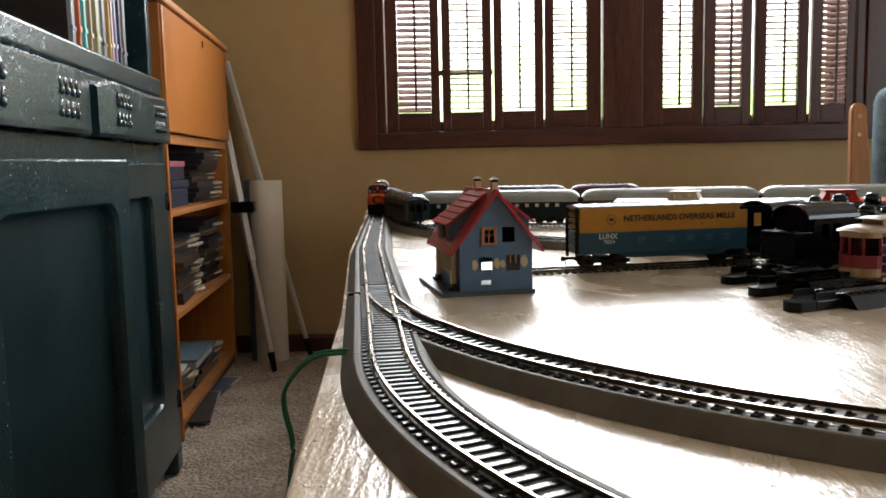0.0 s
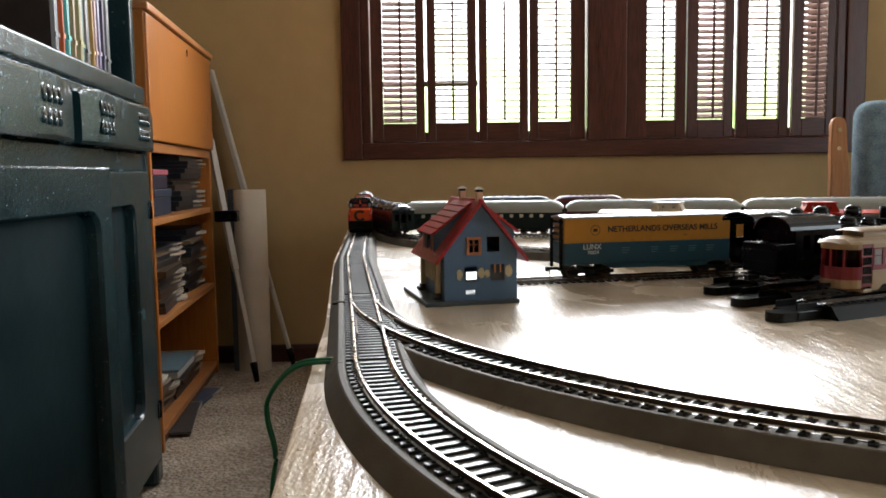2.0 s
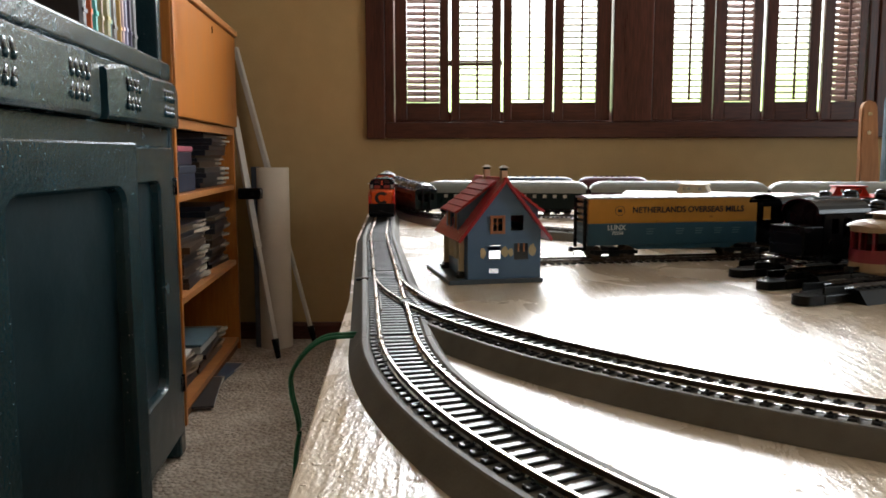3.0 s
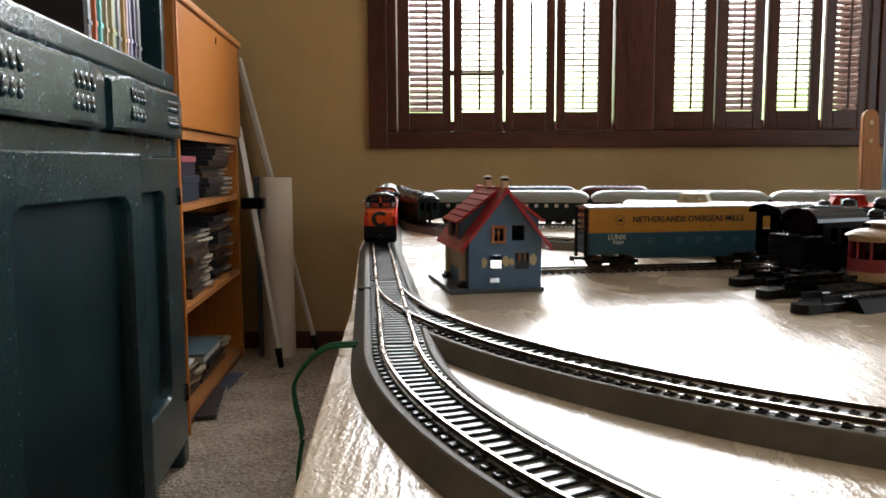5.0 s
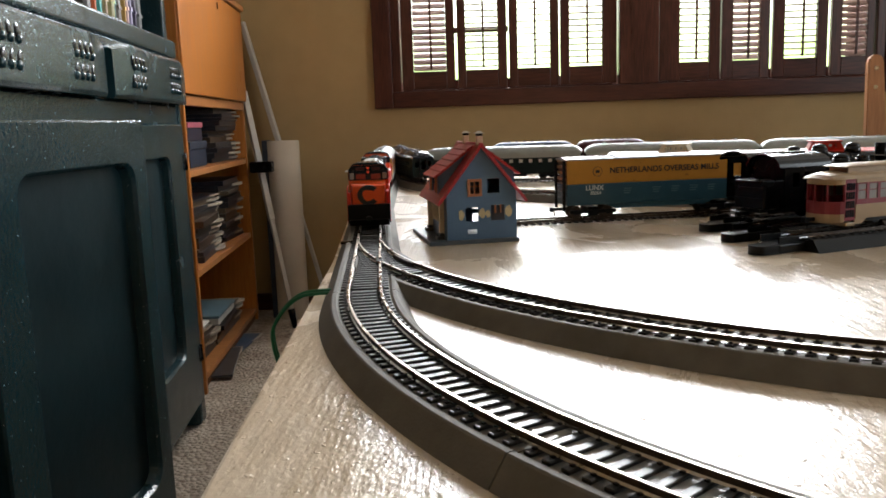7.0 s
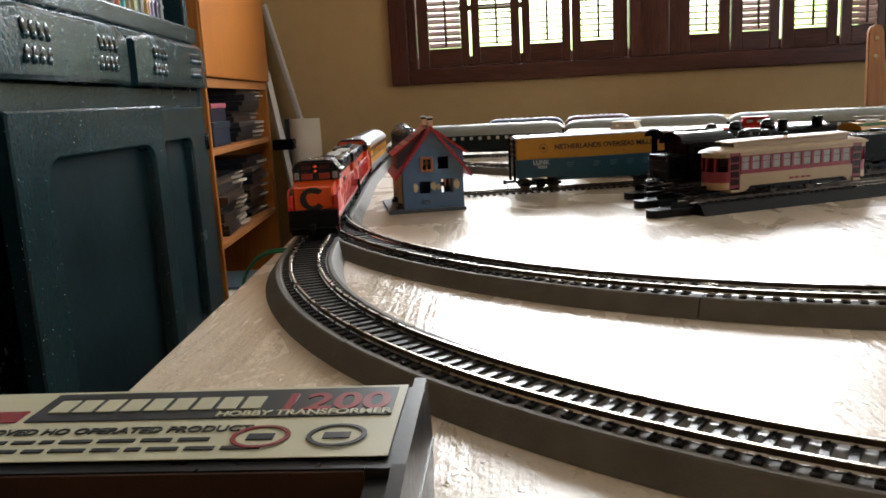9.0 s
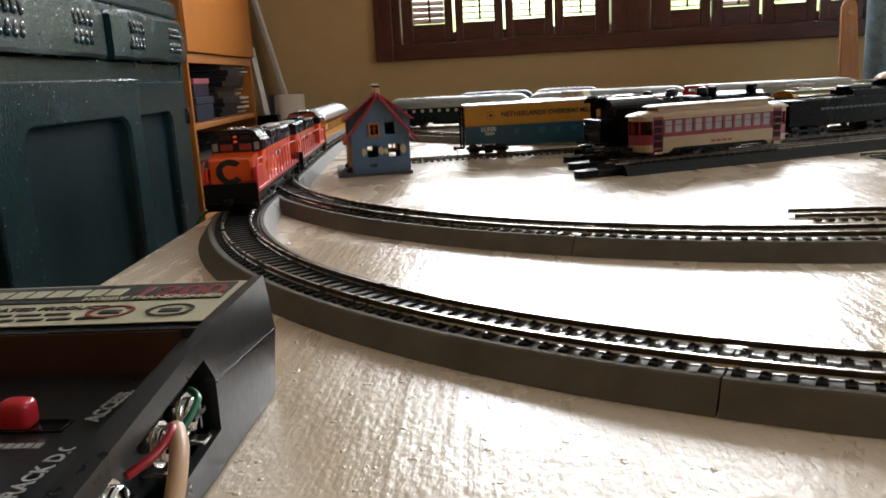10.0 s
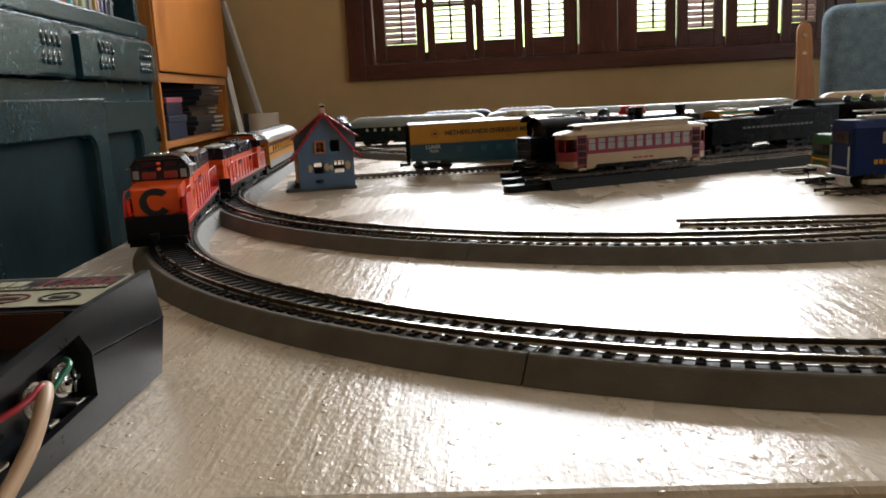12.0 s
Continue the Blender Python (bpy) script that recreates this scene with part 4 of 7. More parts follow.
def tripod():
    t = thing("tripod", Matrix(), "folded grey aluminium tripod leaning into the corner", "tripod")
    hub = Vector((-0.80, 2.99, 0.50))
    feet = [Vector((-0.603, 2.745, FLOOR)), Vector((-0.512, 2.975, FLOOR)), Vector((-0.80, 2.96, FLOOR))]
    tops = [Vector((-0.786, 2.95, 0.24)), Vector((-0.795, 3.03, 0.50)), Vector((-0.87, 2.985, 0.46))]
    for foot, topp in zip(feet, tops):
        d = (topp - foot).normalized()
        for a, b, w in ((0.05, 0.5, 0.0085), (0.45, 1.0, 0.0115)):
            bm = bmesh.new()
            p, q = foot + (topp - foot) * a, foot + (topp - foot) * b
            m = Matrix.Translation((p + q) / 2) @ d.to_track_quat("Z", "Y").to_matrix().to_4x4()
            box(bm, -w, w, -w * 0.8, w * 0.8, -(q - p).length / 2, (q - p).length / 2, 0.003, m=m)
            part("leg_tube", bm, M_ALU, t)
        bm = bmesh.new()
        cyl(bm, foot, foot + d * 0.07, 0.009, 0.014, 10)
        part("rubber_foot", bm, M_BLACK, t)
    bm = bmesh.new()
    box(bm, -0.745, -0.665, 2.80, 2.85, -0.055, -0.015, 0.006)
    part("leg_lock", bm, M_BLACK, t, "black plastic leg lock")
    bm = bmesh.new()
    cyl(bm, (-0.90, 2.99, 0.20), (-0.90, 2.99, 0.48), 0.018, segs=14)
    box(bm, -0.925, -0.84, 2.965, 3.02, 0.42, 0.48, 0.006)
    part("centre_column", bm, M_BLACK, t)


tripod()


# ---- the chair beyond the table ----
def chair():
    wood = material("oak_varnish", (0.36, 0.17, 0.08), 0.4, dark=(0.26, 0.115, 0.05), scale=18, stretch=(8, 8, 0.8), bump=0.0003)
    cloth = material("blue_grey_tweed", (0.16, 0.21, 0.24), 0.95, dark=(0.07, 0.10, 0.12), scale=260, bump=0.0012, bump_scale=420, spec=0.1)
    c = thing("armchair", pose(1.226, 2.33, FLOOR, 0, 0, -14), "wooden armchair with blue-grey upholstered back", "chair")
    for x in (0.0, 0.56):
        bm = bmesh.new()
        pts = [(-0.026, 0.0), (0.03, 0.0), (0.022, 0.62), (0.006, 0.852), (-0.004, 0.866), (-0.024, 0.866), (-0.034, 0.85)]
        prism(bm, [(p[0], p[1]) for p in pts], -0.02, 0.02, "y")
        bmesh.ops.bevel(bm, geom=list(bm.edges), offset=0.004, segments=2, affect="EDGES")
        bmesh.ops.transform(bm, matrix=Matrix.Translation((x, 0, 0)), verts=bm.verts)
        post = part("post", bm, wood, c)
        for z in (0.775, 0.828):
            bm = bmesh.new()
            cyl(bm, (x - 0.013, -0.019, z), (x - 0.013, -0.024, z), 0.007, 0.006, 12)
            part("screw", bm, M_CHROME, post)
    bm = bmesh.new()
    box(bm, 0.045, 0.53, 0.0, 0.11, 0.36, 0.915, 0.045, segs=5)
    part("backrest", bm, cloth, c, "blue-grey tweed padded back", smooth=True)
    bm = bmesh.new()
    box(bm, 0.03, 0.53, 0.02, 0.55, 0.30, 0.42, 0.035, segs=4)
    part("seat", bm, cloth, c, smooth=True)
    for x in (0.0, 0.56):
        bm = bmesh.new()
        box(bm, x - 0.02, x + 0.02, 0.5, 0.54, 0, 0.5, 0.004)
        part("leg", bm, wood, c)
        bm = bmesh.new()
        box(bm, x - 0.022, x + 0.022, 0.02, 0.56, 0.5, 0.525, 0.006)
        part("armrest", bm, wood, c)


chair()

# ---- the model house ----
def model_house():
    blue = material("blue_grey_plastic", (0.085, 0.165, 0.285), 0.42, amount=0.15, scale=60, bump=0.0001, bump_scale=500)
    red = material("red_roof_plastic", (0.42, 0.018, 0.028), 0.33, amount=0.22, scale=80, bump=0.0002, bump_scale=300, vary=0.1)
    slate = material("grey_base_plastic", (0.065, 0.085, 0.105), 0.45, amount=0.15, scale=60)
    tan = material("tan_window_plastic", (0.38, 0.15, 0.07), 0.45, amount=0.2, scale=60)
    cream = material("cream_trim_plastic", (0.66, 0.55, 0.36), 0.5, amount=0.15, scale=60)
    glue = material("dried_glue_patch", (0.60, 0.50, 0.30), 0.6, amount=0.3, scale=300)
    dark = material("dark_shutter_plastic", (0.03, 0.035, 0.04), 0.5)
    h = thing("model_house", pose(0.0129, 0.6125, 0.0, 0, 0, 11.9), "blue plastic model house with a red tiled roof", "model house")
    W, D, HW, HP = 0.0590, 0.088, 0.0425, 0.0800        # gable width, depth, eaves, peak
    bm = bmesh.new()
    box(bm, -0.0155, W + 0.0015, -0.003, D + 0.006, 0.0, 0.0035, 0.0006)
    part("base", bm, slate, h, "slate grey base plate")
    T = 0.0016
    z0 = 0.0035
    def gable(y, holes, name):
        """A gable wall: strips between window rows, with openings right through."""
        bm = bmesh.new()
        rows = sorted({z0, HW} | {z for hh in holes for z in hh[2:]})
        x_in = [(0.0, W)]
        zs = sorted({z0, HW, HP} | {z for hh in holes for z in hh[2:]})
        def half(z):
            return (0.0, W) if z <= HW else ((z - HW) / (HP - HW) * W / 2, W - (z - HW) / (HP - HW) * W / 2)
        for a, b in zip(zs, zs[1:]):
            cut = sorted((hh[0], hh[1]) for hh in holes if hh[2] < (a + b) / 2 < hh[3])
            la, ra = half(a)
            lb, rb = half(b)
            lefts = [(la, lb)] + [(c[1], c[1]) for c in cut]
            rights = [(c[0], c[0]) for c in cut] + [(ra, rb)]
            for (l0, l1), (r0, r1) in zip(lefts, rights):
                loft(bm, [[(l0, y, a), (r0, y, a), (r1, y, b), (l1, y, b)], [(l0, y + T, a), (r0, y + T, a), (r1, y + T, b), (l1, y + T, b)]])
        return part(name, bm, blue, h)
    front = [(0.0157, 0.0264, 0.0183, 0.0300), (0.0372, 0.0488, 0.0183, 0.0313), (0.0195, 0.0280, 0.0410, 0.0515), (0.0345, 0.0448, 0.0411, 0.0532), (0.0170, 0.0250, 0.0080, 0.0118)]
    gable(0.0, front, "gable_wall")
    gable(D - T, [(0.0400, 0.0510, 0.0060, 0.0150), (0.0160, 0.0250, 0.0185, 0.0260), (0.0400, 0.0510, 0.0195, 0.0255)], "gable_wall")
    for x in (0.0, W - T):
        bm = bmesh.new()
        wall_bars(bm, T + 0.0001, D - T - 0.0001, 0, T, z0, HW, [(0.030, 0.040, 0.017, 0.034), (0.046, 0.056, 0.017, 0.034)] if x == 0.0 else [])
        bmesh.ops.transform(bm, matrix=Matrix.Translation((x + T, 0, 0)) @ Matrix.Rotation(radians(90), 4, "Z"), verts=bm.verts)
        part("side_wall", bm, blue, h)
    bm = bmesh.new()
    box(bm, T, W - T, T, D - T, 0.035, 0.0365)
    part("floor_slab", bm, dark, h)
    # upper front window with its frame and bars
    bm = bmesh.new()
    for a in ((0.0177, 0.0199, 0.0391, 0.0534), (0.0276, 0.0298, 0.0391, 0.0534), (0.0199, 0.0276, 0.0391, 0.0413), (0.0199, 0.0276, 0.0512, 0.0534)):
        box(bm, a[0], a[1], -0.0012, 0.0, a[2], a[3], 0.0002)
    w = part("window", bm, tan, h, "brown window frame with glazing bars")
    bm = bmesh.new()
    box(bm, 0.0233, 0.0242, 0.0002, 0.001, 0.0413, 0.0512)
    box(bm, 0.0199, 0.0276, 0.0002, 0.001, 0.0470, 0.0478)
    part("glazing_bar", bm, tan, w)
    for dx in (0.0405, 0.0450):
        bm = bmesh.new()
        box(bm, dx, dx + 0.0013, 0.0008, 0.0016, 0.0245, 0.0313)
        part("glazing_bar", bm, tan, h)
    # cream glue scars left by lost shutters
    for x, z, sx, sz in ((0.0120, 0.0242, 0.0024, 0.0046), (0.0298, 0.0247, 0.0030, 0.0042), (0.0345, 0.0245, 0.0022, 0.0034), (0.0523, 0.0255, 0.0030, 0.0054)):
        bm = bmesh.new()
        n = 14
        ring = [(x + sx * math.cos(math.tau * k / n) * random.uniform(0.75, 1.1), z + sz * math.sin(math.tau * k / n) * random.uniform(0.75, 1.1)) for k in range(n)]
        loft(bm, [[(p[0], -0.0003, p[1]) for p in ring], [(p[0], 0.0004, p[1]) for p in ring]])
        part("glue_scar", bm, glue, h)
    # side windows with cream frames, door posts
    for y0, y1, za, zb in ((0.0295, 0.0405, 0.0165, 0.0345), (0.0455, 0.0565, 0.0165, 0.0345)):
        bm = bmesh.new()
        for a in ((y0, y0 + 0.0013, za, zb), (y1 - 0.0013, y1, za, zb), (y0, y1, za, za + 0.0013), (y0, y1, zb - 0.0013, zb), ((y0 + y1) / 2 - 0.0005, (y0 + y1) / 2 + 0.0005, za, zb)):
            box(bm, -0.0030, -0.0001, a[0] - 0.0003, a[1] + 0.0003, a[2], a[3])
        side_window = part("window", bm, cream, h, "cream side window frame")
        for a in (y0 + 0.0014, (y0 + y1) / 2 + 0.0006):
            bm = bmesh.new()
            box(bm, 0.0002, 0.0009, a, a + 0.0024, za + 0.0014, zb - 0.0014)
            part("casement", bm, tan, side_window, "reddish brown casement")
    for y in (0.0115, 0.0685):
        bm = bmesh.new()
        box(bm, -0.0046, -0.0003, y, y + 0.0035, 0.0036, 0.0400, 0.0003)
        part("post", bm, cream, h, "cream door post")
    for y in (0.008, 0.066):
        bm = bmesh.new()
        box(bm, -0.007, -0.001, y, y + 0.010, 0.0036, 0.0065, 0.0004)
        box(bm, -0.005, -0.001, y, y + 0.010, 0.0065, 0.0088, 0.0004)
        part("step", bm, dark, h)
    # roof: two slopes of overlapping tile rows, each tile proud of the next
    slope = math.atan2(HP - HW, W / 2)
    over = 0.0130
    run = (W / 2) / math.cos(slope) + over
    tile = {}
    for side in (-1, 1):
        base = Matrix.Translation((W / 2, 0, HP + 0.0012)) @ Matrix.Rotation(side * slope, 4, "Y")
        bm = bmesh.new()
        x0, x1 = (0, run) if side > 0 else (-run, 0)
        box(bm, x0, x1, -0.0055, D + 0.0055, -0.0012, 0.0, 0.0002, m=base)
        roof = part("roof", bm, red, h, "red moulded tile roof slope")
        rows, cols = 9, 11
        for r in range(rows):
            for k in range(cols):
                a = run * r / rows
                tw = (D + 0.011) / cols
                m = base @ Matrix.Translation((side * (a + run / rows / 2), -0.0055 + tw * (k + 0.5), 0.0002)) @ Matrix.Rotation(side * 0.07, 4, "Y")
                if not tile:
                    bm = bmesh.new()
                    box(bm, -run / rows / 2, run / rows / 2, -tw / 2 + 0.0002, tw / 2 - 0.0002, 0, 0.0009, 0.0002, segs=1)
                    ob = part("roof_tile", bm, red, roof, m=m)
                    tile[0] = ob.data
                else:
                    ob = new("roof_tile", tile[0])
                    ob.parent, ob.matrix_basis = roof, m
    bm = bmesh.new()
    cyl(bm, (W / 2, -0.0055, HP + 0.0016), (W / 2, D + 0.0055, HP + 0.0016), 0.0013, segs=8)
    part("ridge", bm, red, h)
    # dormers on both slopes: sloping roof, cheeks and a small window
    for side in (-1, 1):
        def X(v):
            return W / 2 + side * v
        y0, y1 = 0.018, 0.064
        bm = bmesh.new()
        loft(bm, [[(X(0.0035), y0 - 0.005, HP - 0.0015), (X(0.0035), y1 + 0.005, HP - 0.0015), (X(0.0355), y1 + 0.005, 0.0545), (X(0.0355), y0 - 0.005, 0.0545)],
                  [(X(0.0035), y0 - 0.005, HP), (X(0.0035), y1 + 0.005, HP), (X(0.0355), y1 + 0.005, 0.056), (X(0.0355), y0 - 0.005, 0.056)]])
        d = part("dormer", bm, red, h, "shed dormer with a red tiled roof")
        for r in range(6):
            t0, t1 = r / 6, (r + 1) / 6 - 0.012
            bm = bmesh.new()
            xa, xb = 0.0035 + 0.034 * t0, 0.0035 + 0.034 * t1
            za, zb = HP + 0.0003 - 0.0258 * t0, HP + 0.0011 - 0.0258 * t1
            loft(bm, [[(X(xa), y0 - 0.0052, za), (X(xa), y1 + 0.0052, za), (X(xb), y1 + 0.0052, zb - 0.0009), (X(xb), y0 - 0.0052, zb - 0.0009)],
                      [(X(xa), y0 - 0.0052, za + 0.0003), (X(xa), y1 + 0.0052, za + 0.0003), (X(xb), y1 + 0.0052, zb + 0.0002), (X(xb), y0 - 0.0052, zb + 0.0002)]])
            part("tile_course", bm, red, d)
        for y in (y0, y1 - 0.0014):
            bm = bmesh.new()
            loft(bm, [[(X(0.004), y, HP - 0.0018), (X(0.033), y, 0.0570), (X(0.033), y, 0.0405)], [(X(0.004), y + 0.0014, HP - 0.0018), (X(0.033), y + 0.0014, 0.0570), (X(0.033), y + 0.0014, 0.0405)]])
            part("cheek", bm, blue, d)
        bm = bmesh.new()
        for a, b in ((y0, y0 + 0.006), (y0 + 0.014, y0 + 0.017), (y1 - 0.017, y1 - 0.014), (y1 - 0.006, y1)):
            box(bm, *sorted((X(0.0318), X(0.033))), a, b, 0.0405, 0.0570)
        part("dormer_front", bm, blue, d)
        for a in (y0 + 0.006, y0 + 0.0105, y1 - 0.0145, y1 - 0.0095):
            bm = bmesh.new()
            box(bm, *sorted((X(0.0322), X(0.0336))), a, a + 0.0012, 0.042, 0.056)
            part("glazing_bar", bm, tan, d)
    # chimneys
    peach = material("peach_chimney_plastic", (0.62, 0.37, 0.25), 0.5, amount=0.15, scale=60)
    for y in (0.0035, 0.056):
        bm = bmesh.new()
        box(bm, W / 2 - 0.0025, W / 2 + 0.0025, y - 0.0024, y + 0.0024, HP - 0.006, HP + 0.0082, 0.0004)
        ch = part("chimney", bm, peach, h, "peach chimney with a metal cap")
        bm = bmesh.new()
        for k in range(4):
            sx, sy = ((-1, -1), (1, -1), (-1, 1), (1, 1))[k]
            box(bm, W / 2 + sx * 0.0020 - 0.0004, W / 2 + sx * 0.0020 + 0.0004, y + sy * 0.0019 - 0.0004, y + sy * 0.0019 + 0.0004, HP + 0.0082, HP + 0.0103)
        # black block put in for the shade under the cap
        box(bm, W / 2 - 0.0019, W / 2 + 0.0019, y - 0.002, y + 0.002, HP + 0.0082, HP + 0.0102)
        part("flue_shade", bm, M_BLACK, ch, "cap posts and a black block for the shade between them")
        bm = bmesh.new()
        loft(bm, [[(W / 2 - 0.0036, y - 0.0034, HP + 0.0103), (W / 2 + 0.0036, y - 0.0034, HP + 0.0103), (W / 2 + 0.0036, y + 0.0034, HP + 0.0103), (W / 2 - 0.0036, y + 0.0034, HP + 0.0103)],
                  [(W / 2 - 0.001, y - 0.001, HP + 0.0122), (W / 2 + 0.001, y - 0.001, HP + 0.0122), (W / 2 + 0.001, y + 0.001, HP + 0.0122), (W / 2 - 0.001, y + 0.001, HP + 0.0122)]])
        part("cap", bm, M_ALU, ch)
    return h


model_house()


# ---- the power pack ----
def power_pack():
    shell = material("black_textured_plastic", (0.017, 0.018, 0.021), 0.33, amount=0.3, scale=300, bump=0.00003, bump_scale=900, rough_var=0.08)
    label_mat = material("buff_printed_label", (0.50, 0.47, 0.32), 0.4, amount=0.12, scale=60)
    lblack = material("label_black_ink", (0.012, 0.012, 0.012), 0.4)
    lred = material("label_red_ink", (0.30, 0.015, 0.02), 0.4)
    brown = material("brown_translucent_panel", (0.10, 0.05, 0.035), 0.3, amount=0.3)
    X = 0.087
    L, N = -0.036, -0.115
    p = thing("power_pack", Matrix(), "black plastic train transformer with a red knob and screw terminals", "transformer")
    # side profile: tall at the back, slanting down to the front
    prof = [(0.043, 0.0005), (0.050, 0.0200), (0.043, 0.0395), (-0.003, 0.0385), (-0.05, 0.0330), (N, 0.0255), (N - 0.004, 0.0005)]
    for x0, x1, nm in ((X - 0.003, X, "side_plate"), (L, L + 0.003, "side_plate")):
        bm = bmesh.new()
        if x1 == X:
            # the plate is pierced by the terminal recess
            rec = [(-0.005, 0.0105), (-0.005, 0.0245), (-0.011, 0.0318), (-0.085, 0.0240), (-0.085, 0.0060)]
            outer = [(0.043, 0.0005), (0.050, 0.0200), (0.043, 0.0395), (-0.05, 0.0330), (N, 0.0255), (N - 0.004, 0.0005)]
            seg = [[(0.043, 0.0005), (0.050, 0.0200), (0.043, 0.0395), (-0.003, 0.0385), (-0.011, 0.0318), (-0.005, 0.0245), (-0.005, 0.0105)],
                   [(-0.003, 0.0385), (-0.05, 0.0330), (N, 0.0255), (-0.085, 0.0240), (-0.011, 0.0318)],
                   [(N, 0.0255), (N - 0.004, 0.0005), (-0.085, 0.0060), (-0.085, 0.0240)],
                   [(N - 0.004, 0.0005), (0.043, 0.0005), (-0.005, 0.0105), (-0.085, 0.0060)]]
            for s in seg:
                prism(bm, s, x0, x1, "x")
        else:
            prism(bm, prof, x0, x1, "x")
        part(nm, bm, shell, p)
    bm = bmesh.new()                                # moulding seam along the outer plate
    prism(bm, [(-0.005, 0.0238), (0.0495, 0.0203), (0.0495, 0.0197), (-0.005, 0.0231)], X - 0.0001, X + 0.0003, "x")
    part("seam", bm, M_BLACK_GLOSS, p)
    bm = bmesh.new()                                # body between the plates
    prism(bm, [(0.042, 0.001), (0.0485, 0.0200), (0.0420, 0.0375), (-0.0015, 0.0370), (0.0005, 0.0250), (-0.112, 0.0215), (-0.114, 0.001)], L + 0.0031, X - 0.0088, "x")
    part("body", bm, shell, p)
    bm = bmesh.new()
    prism(bm, [(0.042, 0.001), (0.0485, 0.0200), (0.0420, 0.0375), (-0.0015, 0.0370), (-0.0015, 0.001)], X - 0.0087, X - 0.0031, "x")
    prism(bm, [(-0.0016, 0.0345), (-0.0016, 0.0325), (-0.085, 0.0245), (-0.112, 0.0215), (-0.112, 0.0230), (-0.05, 0.0300)], X - 0.0087, X - 0.0031, "x")
    part("terminal_bay", bm, shell, p)
    bm = bmesh.new()
    prism(bm, [(-0.0016, 0.0366), (0.0004, 0.0250), (-0.0004, 0.0249), (-0.0024, 0.0366)], L + 0.0032, X - 0.0089, "x")
    part("front_panel", bm, brown, p, "dark brown smooth riser panel")
    # printed label: buff plate, black banner, red block
    zt = 0.0379
    def flat(name, x0, x1, y0, y1, mat, lift, parent):
        bm = bmesh.new()
        z = zt + lift
        loft(bm, [[(x0, y0, z + (y0 - 0.02) * 0.012), (x1, y0, z + (y0 - 0.02) * 0.012), (x1, y1, z + (y1 - 0.02) * 0.012), (x0, y1, z + (y1 - 0.02) * 0.012)],
                  [(x0, y0, z + 0.0002 + (y0 - 0.02) * 0.012), (x1, y0, z + 0.0002 + (y0 - 0.02) * 0.012), (x1, y1, z + 0.0002 + (y1 - 0.02) * 0.012), (x0, y1, z + 0.0002 + (y1 - 0.02) * 0.012)]])
        return part(name, bm, mat, parent)
    lab = flat("label", L + 0.004, X - 0.0045, 0.0022, 0.0415, label_mat, 0.0, p)
    flat("label_banner", L + 0.028, X - 0.0065, 0.0225, 0.0395, lblack, 0.0003, lab)
    flat("label_block", L + 0.006, L + 0.026, 0.0225, 0.029, lred, 0.0003, lab)
    face = Matrix.Rotation(0.012, 4, "X")
    for k in range(9):                               # the maker's mark as plain blocks
        flat("label_mark", L + 0.0315 + k * 0.0060, L + 0.0362 + k * 0.0060, 0.0272, 0.0345, label_mat, 0.0006, lab)
    lettering("label_text", "1200", 0.0140, Matrix.Translation((X - 0.0215, 0.0305, zt + 0.0007)) @ face, lred, lab)
    lettering("label_text", "HOBBY TRANSFORMER", 0.0040, Matrix.Translation((X - 0.0275, 0.0243, zt + 0.0007)) @ face, label_mat, lab)
    lettering("label_text", "U.L. APPROVED HO OPERATED PRODUCT", 0.0042, Matrix.Translation((L + 0.046, 0.0165, zt + 0.0004)) @ face, lblack, lab)
    for y, n in ((0.0105, 9), (0.0060, 11)):         # small print
        x = L + 0.008
        for k in range(n):
            w = random.uniform(0.003, 0.009)
            flat("small_print", x, x + w, y, y + 0.0016, lblack, 0.0003, lab)
            x += w + 0.0015
    for cx, mat in ((X - 0.034, lred), (X - 0.017, lblack)):
        bm = bmesh.new()
        for k in range(20):
            a, b = math.tau * k / 20, math.tau * (k + 1) / 20
            ro, ri = 0.0058, 0.0048
            loft(bm, [[(cx + r * math.cos(t) * 1.15, 0.0120 + r * math.sin(t), zt + 0.0003 + h2) for r, h2 in ((ri, 0), (ro, 0), (ro, 0.0002), (ri, 0.0002))] for t in (a, b)], caps=False)
        part("seal_ring", bm, mat, lab)
        flat("seal_bar", cx - 0.003, cx + 0.003, 0.0105, 0.0135, lblack, 0.0003, lab)
    # controls on the sloping deck
    def deck(y):
        return 0.0250 - (0.0005 - y) * 0.0311
    bm = bmesh.new()
    box(bm, 0.040, 0.062, -0.034, -0.028, deck(-0.03) - 0.001, deck(-0.03) + 0.0006, 0.0002)
    part("slide_slot", bm, M_BLACK_GLOSS, p)
    bm = bmesh.new()
    box(bm, 0.0470, 0.0545, -0.0340, -0.0280, deck(-0.03), deck(-0.03) + 0.0068, 0.0017, segs=3)
    part("direction_knob", bm, material("red_knob_plastic", (0.50, 0.015, 0.025), 0.3, amount=0.15), p, "red plastic slide knob", smooth=True)
    bm = bmesh.new()
    cyl(bm, (0.0, -0.055, deck(-0.055) - 0.001), (0.0, -0.055, deck(-0.055) + 0.012), 0.017, 0.015, 28)
    part("speed_knob", bm, M_BLACK_GLOSS, p)
    grey = material("worn_silver_print", (0.42, 0.42, 0.42), 0.5, amount=0.5, scale=900)
    tilt = Matrix.Rotation(0.0675, 4, "X")
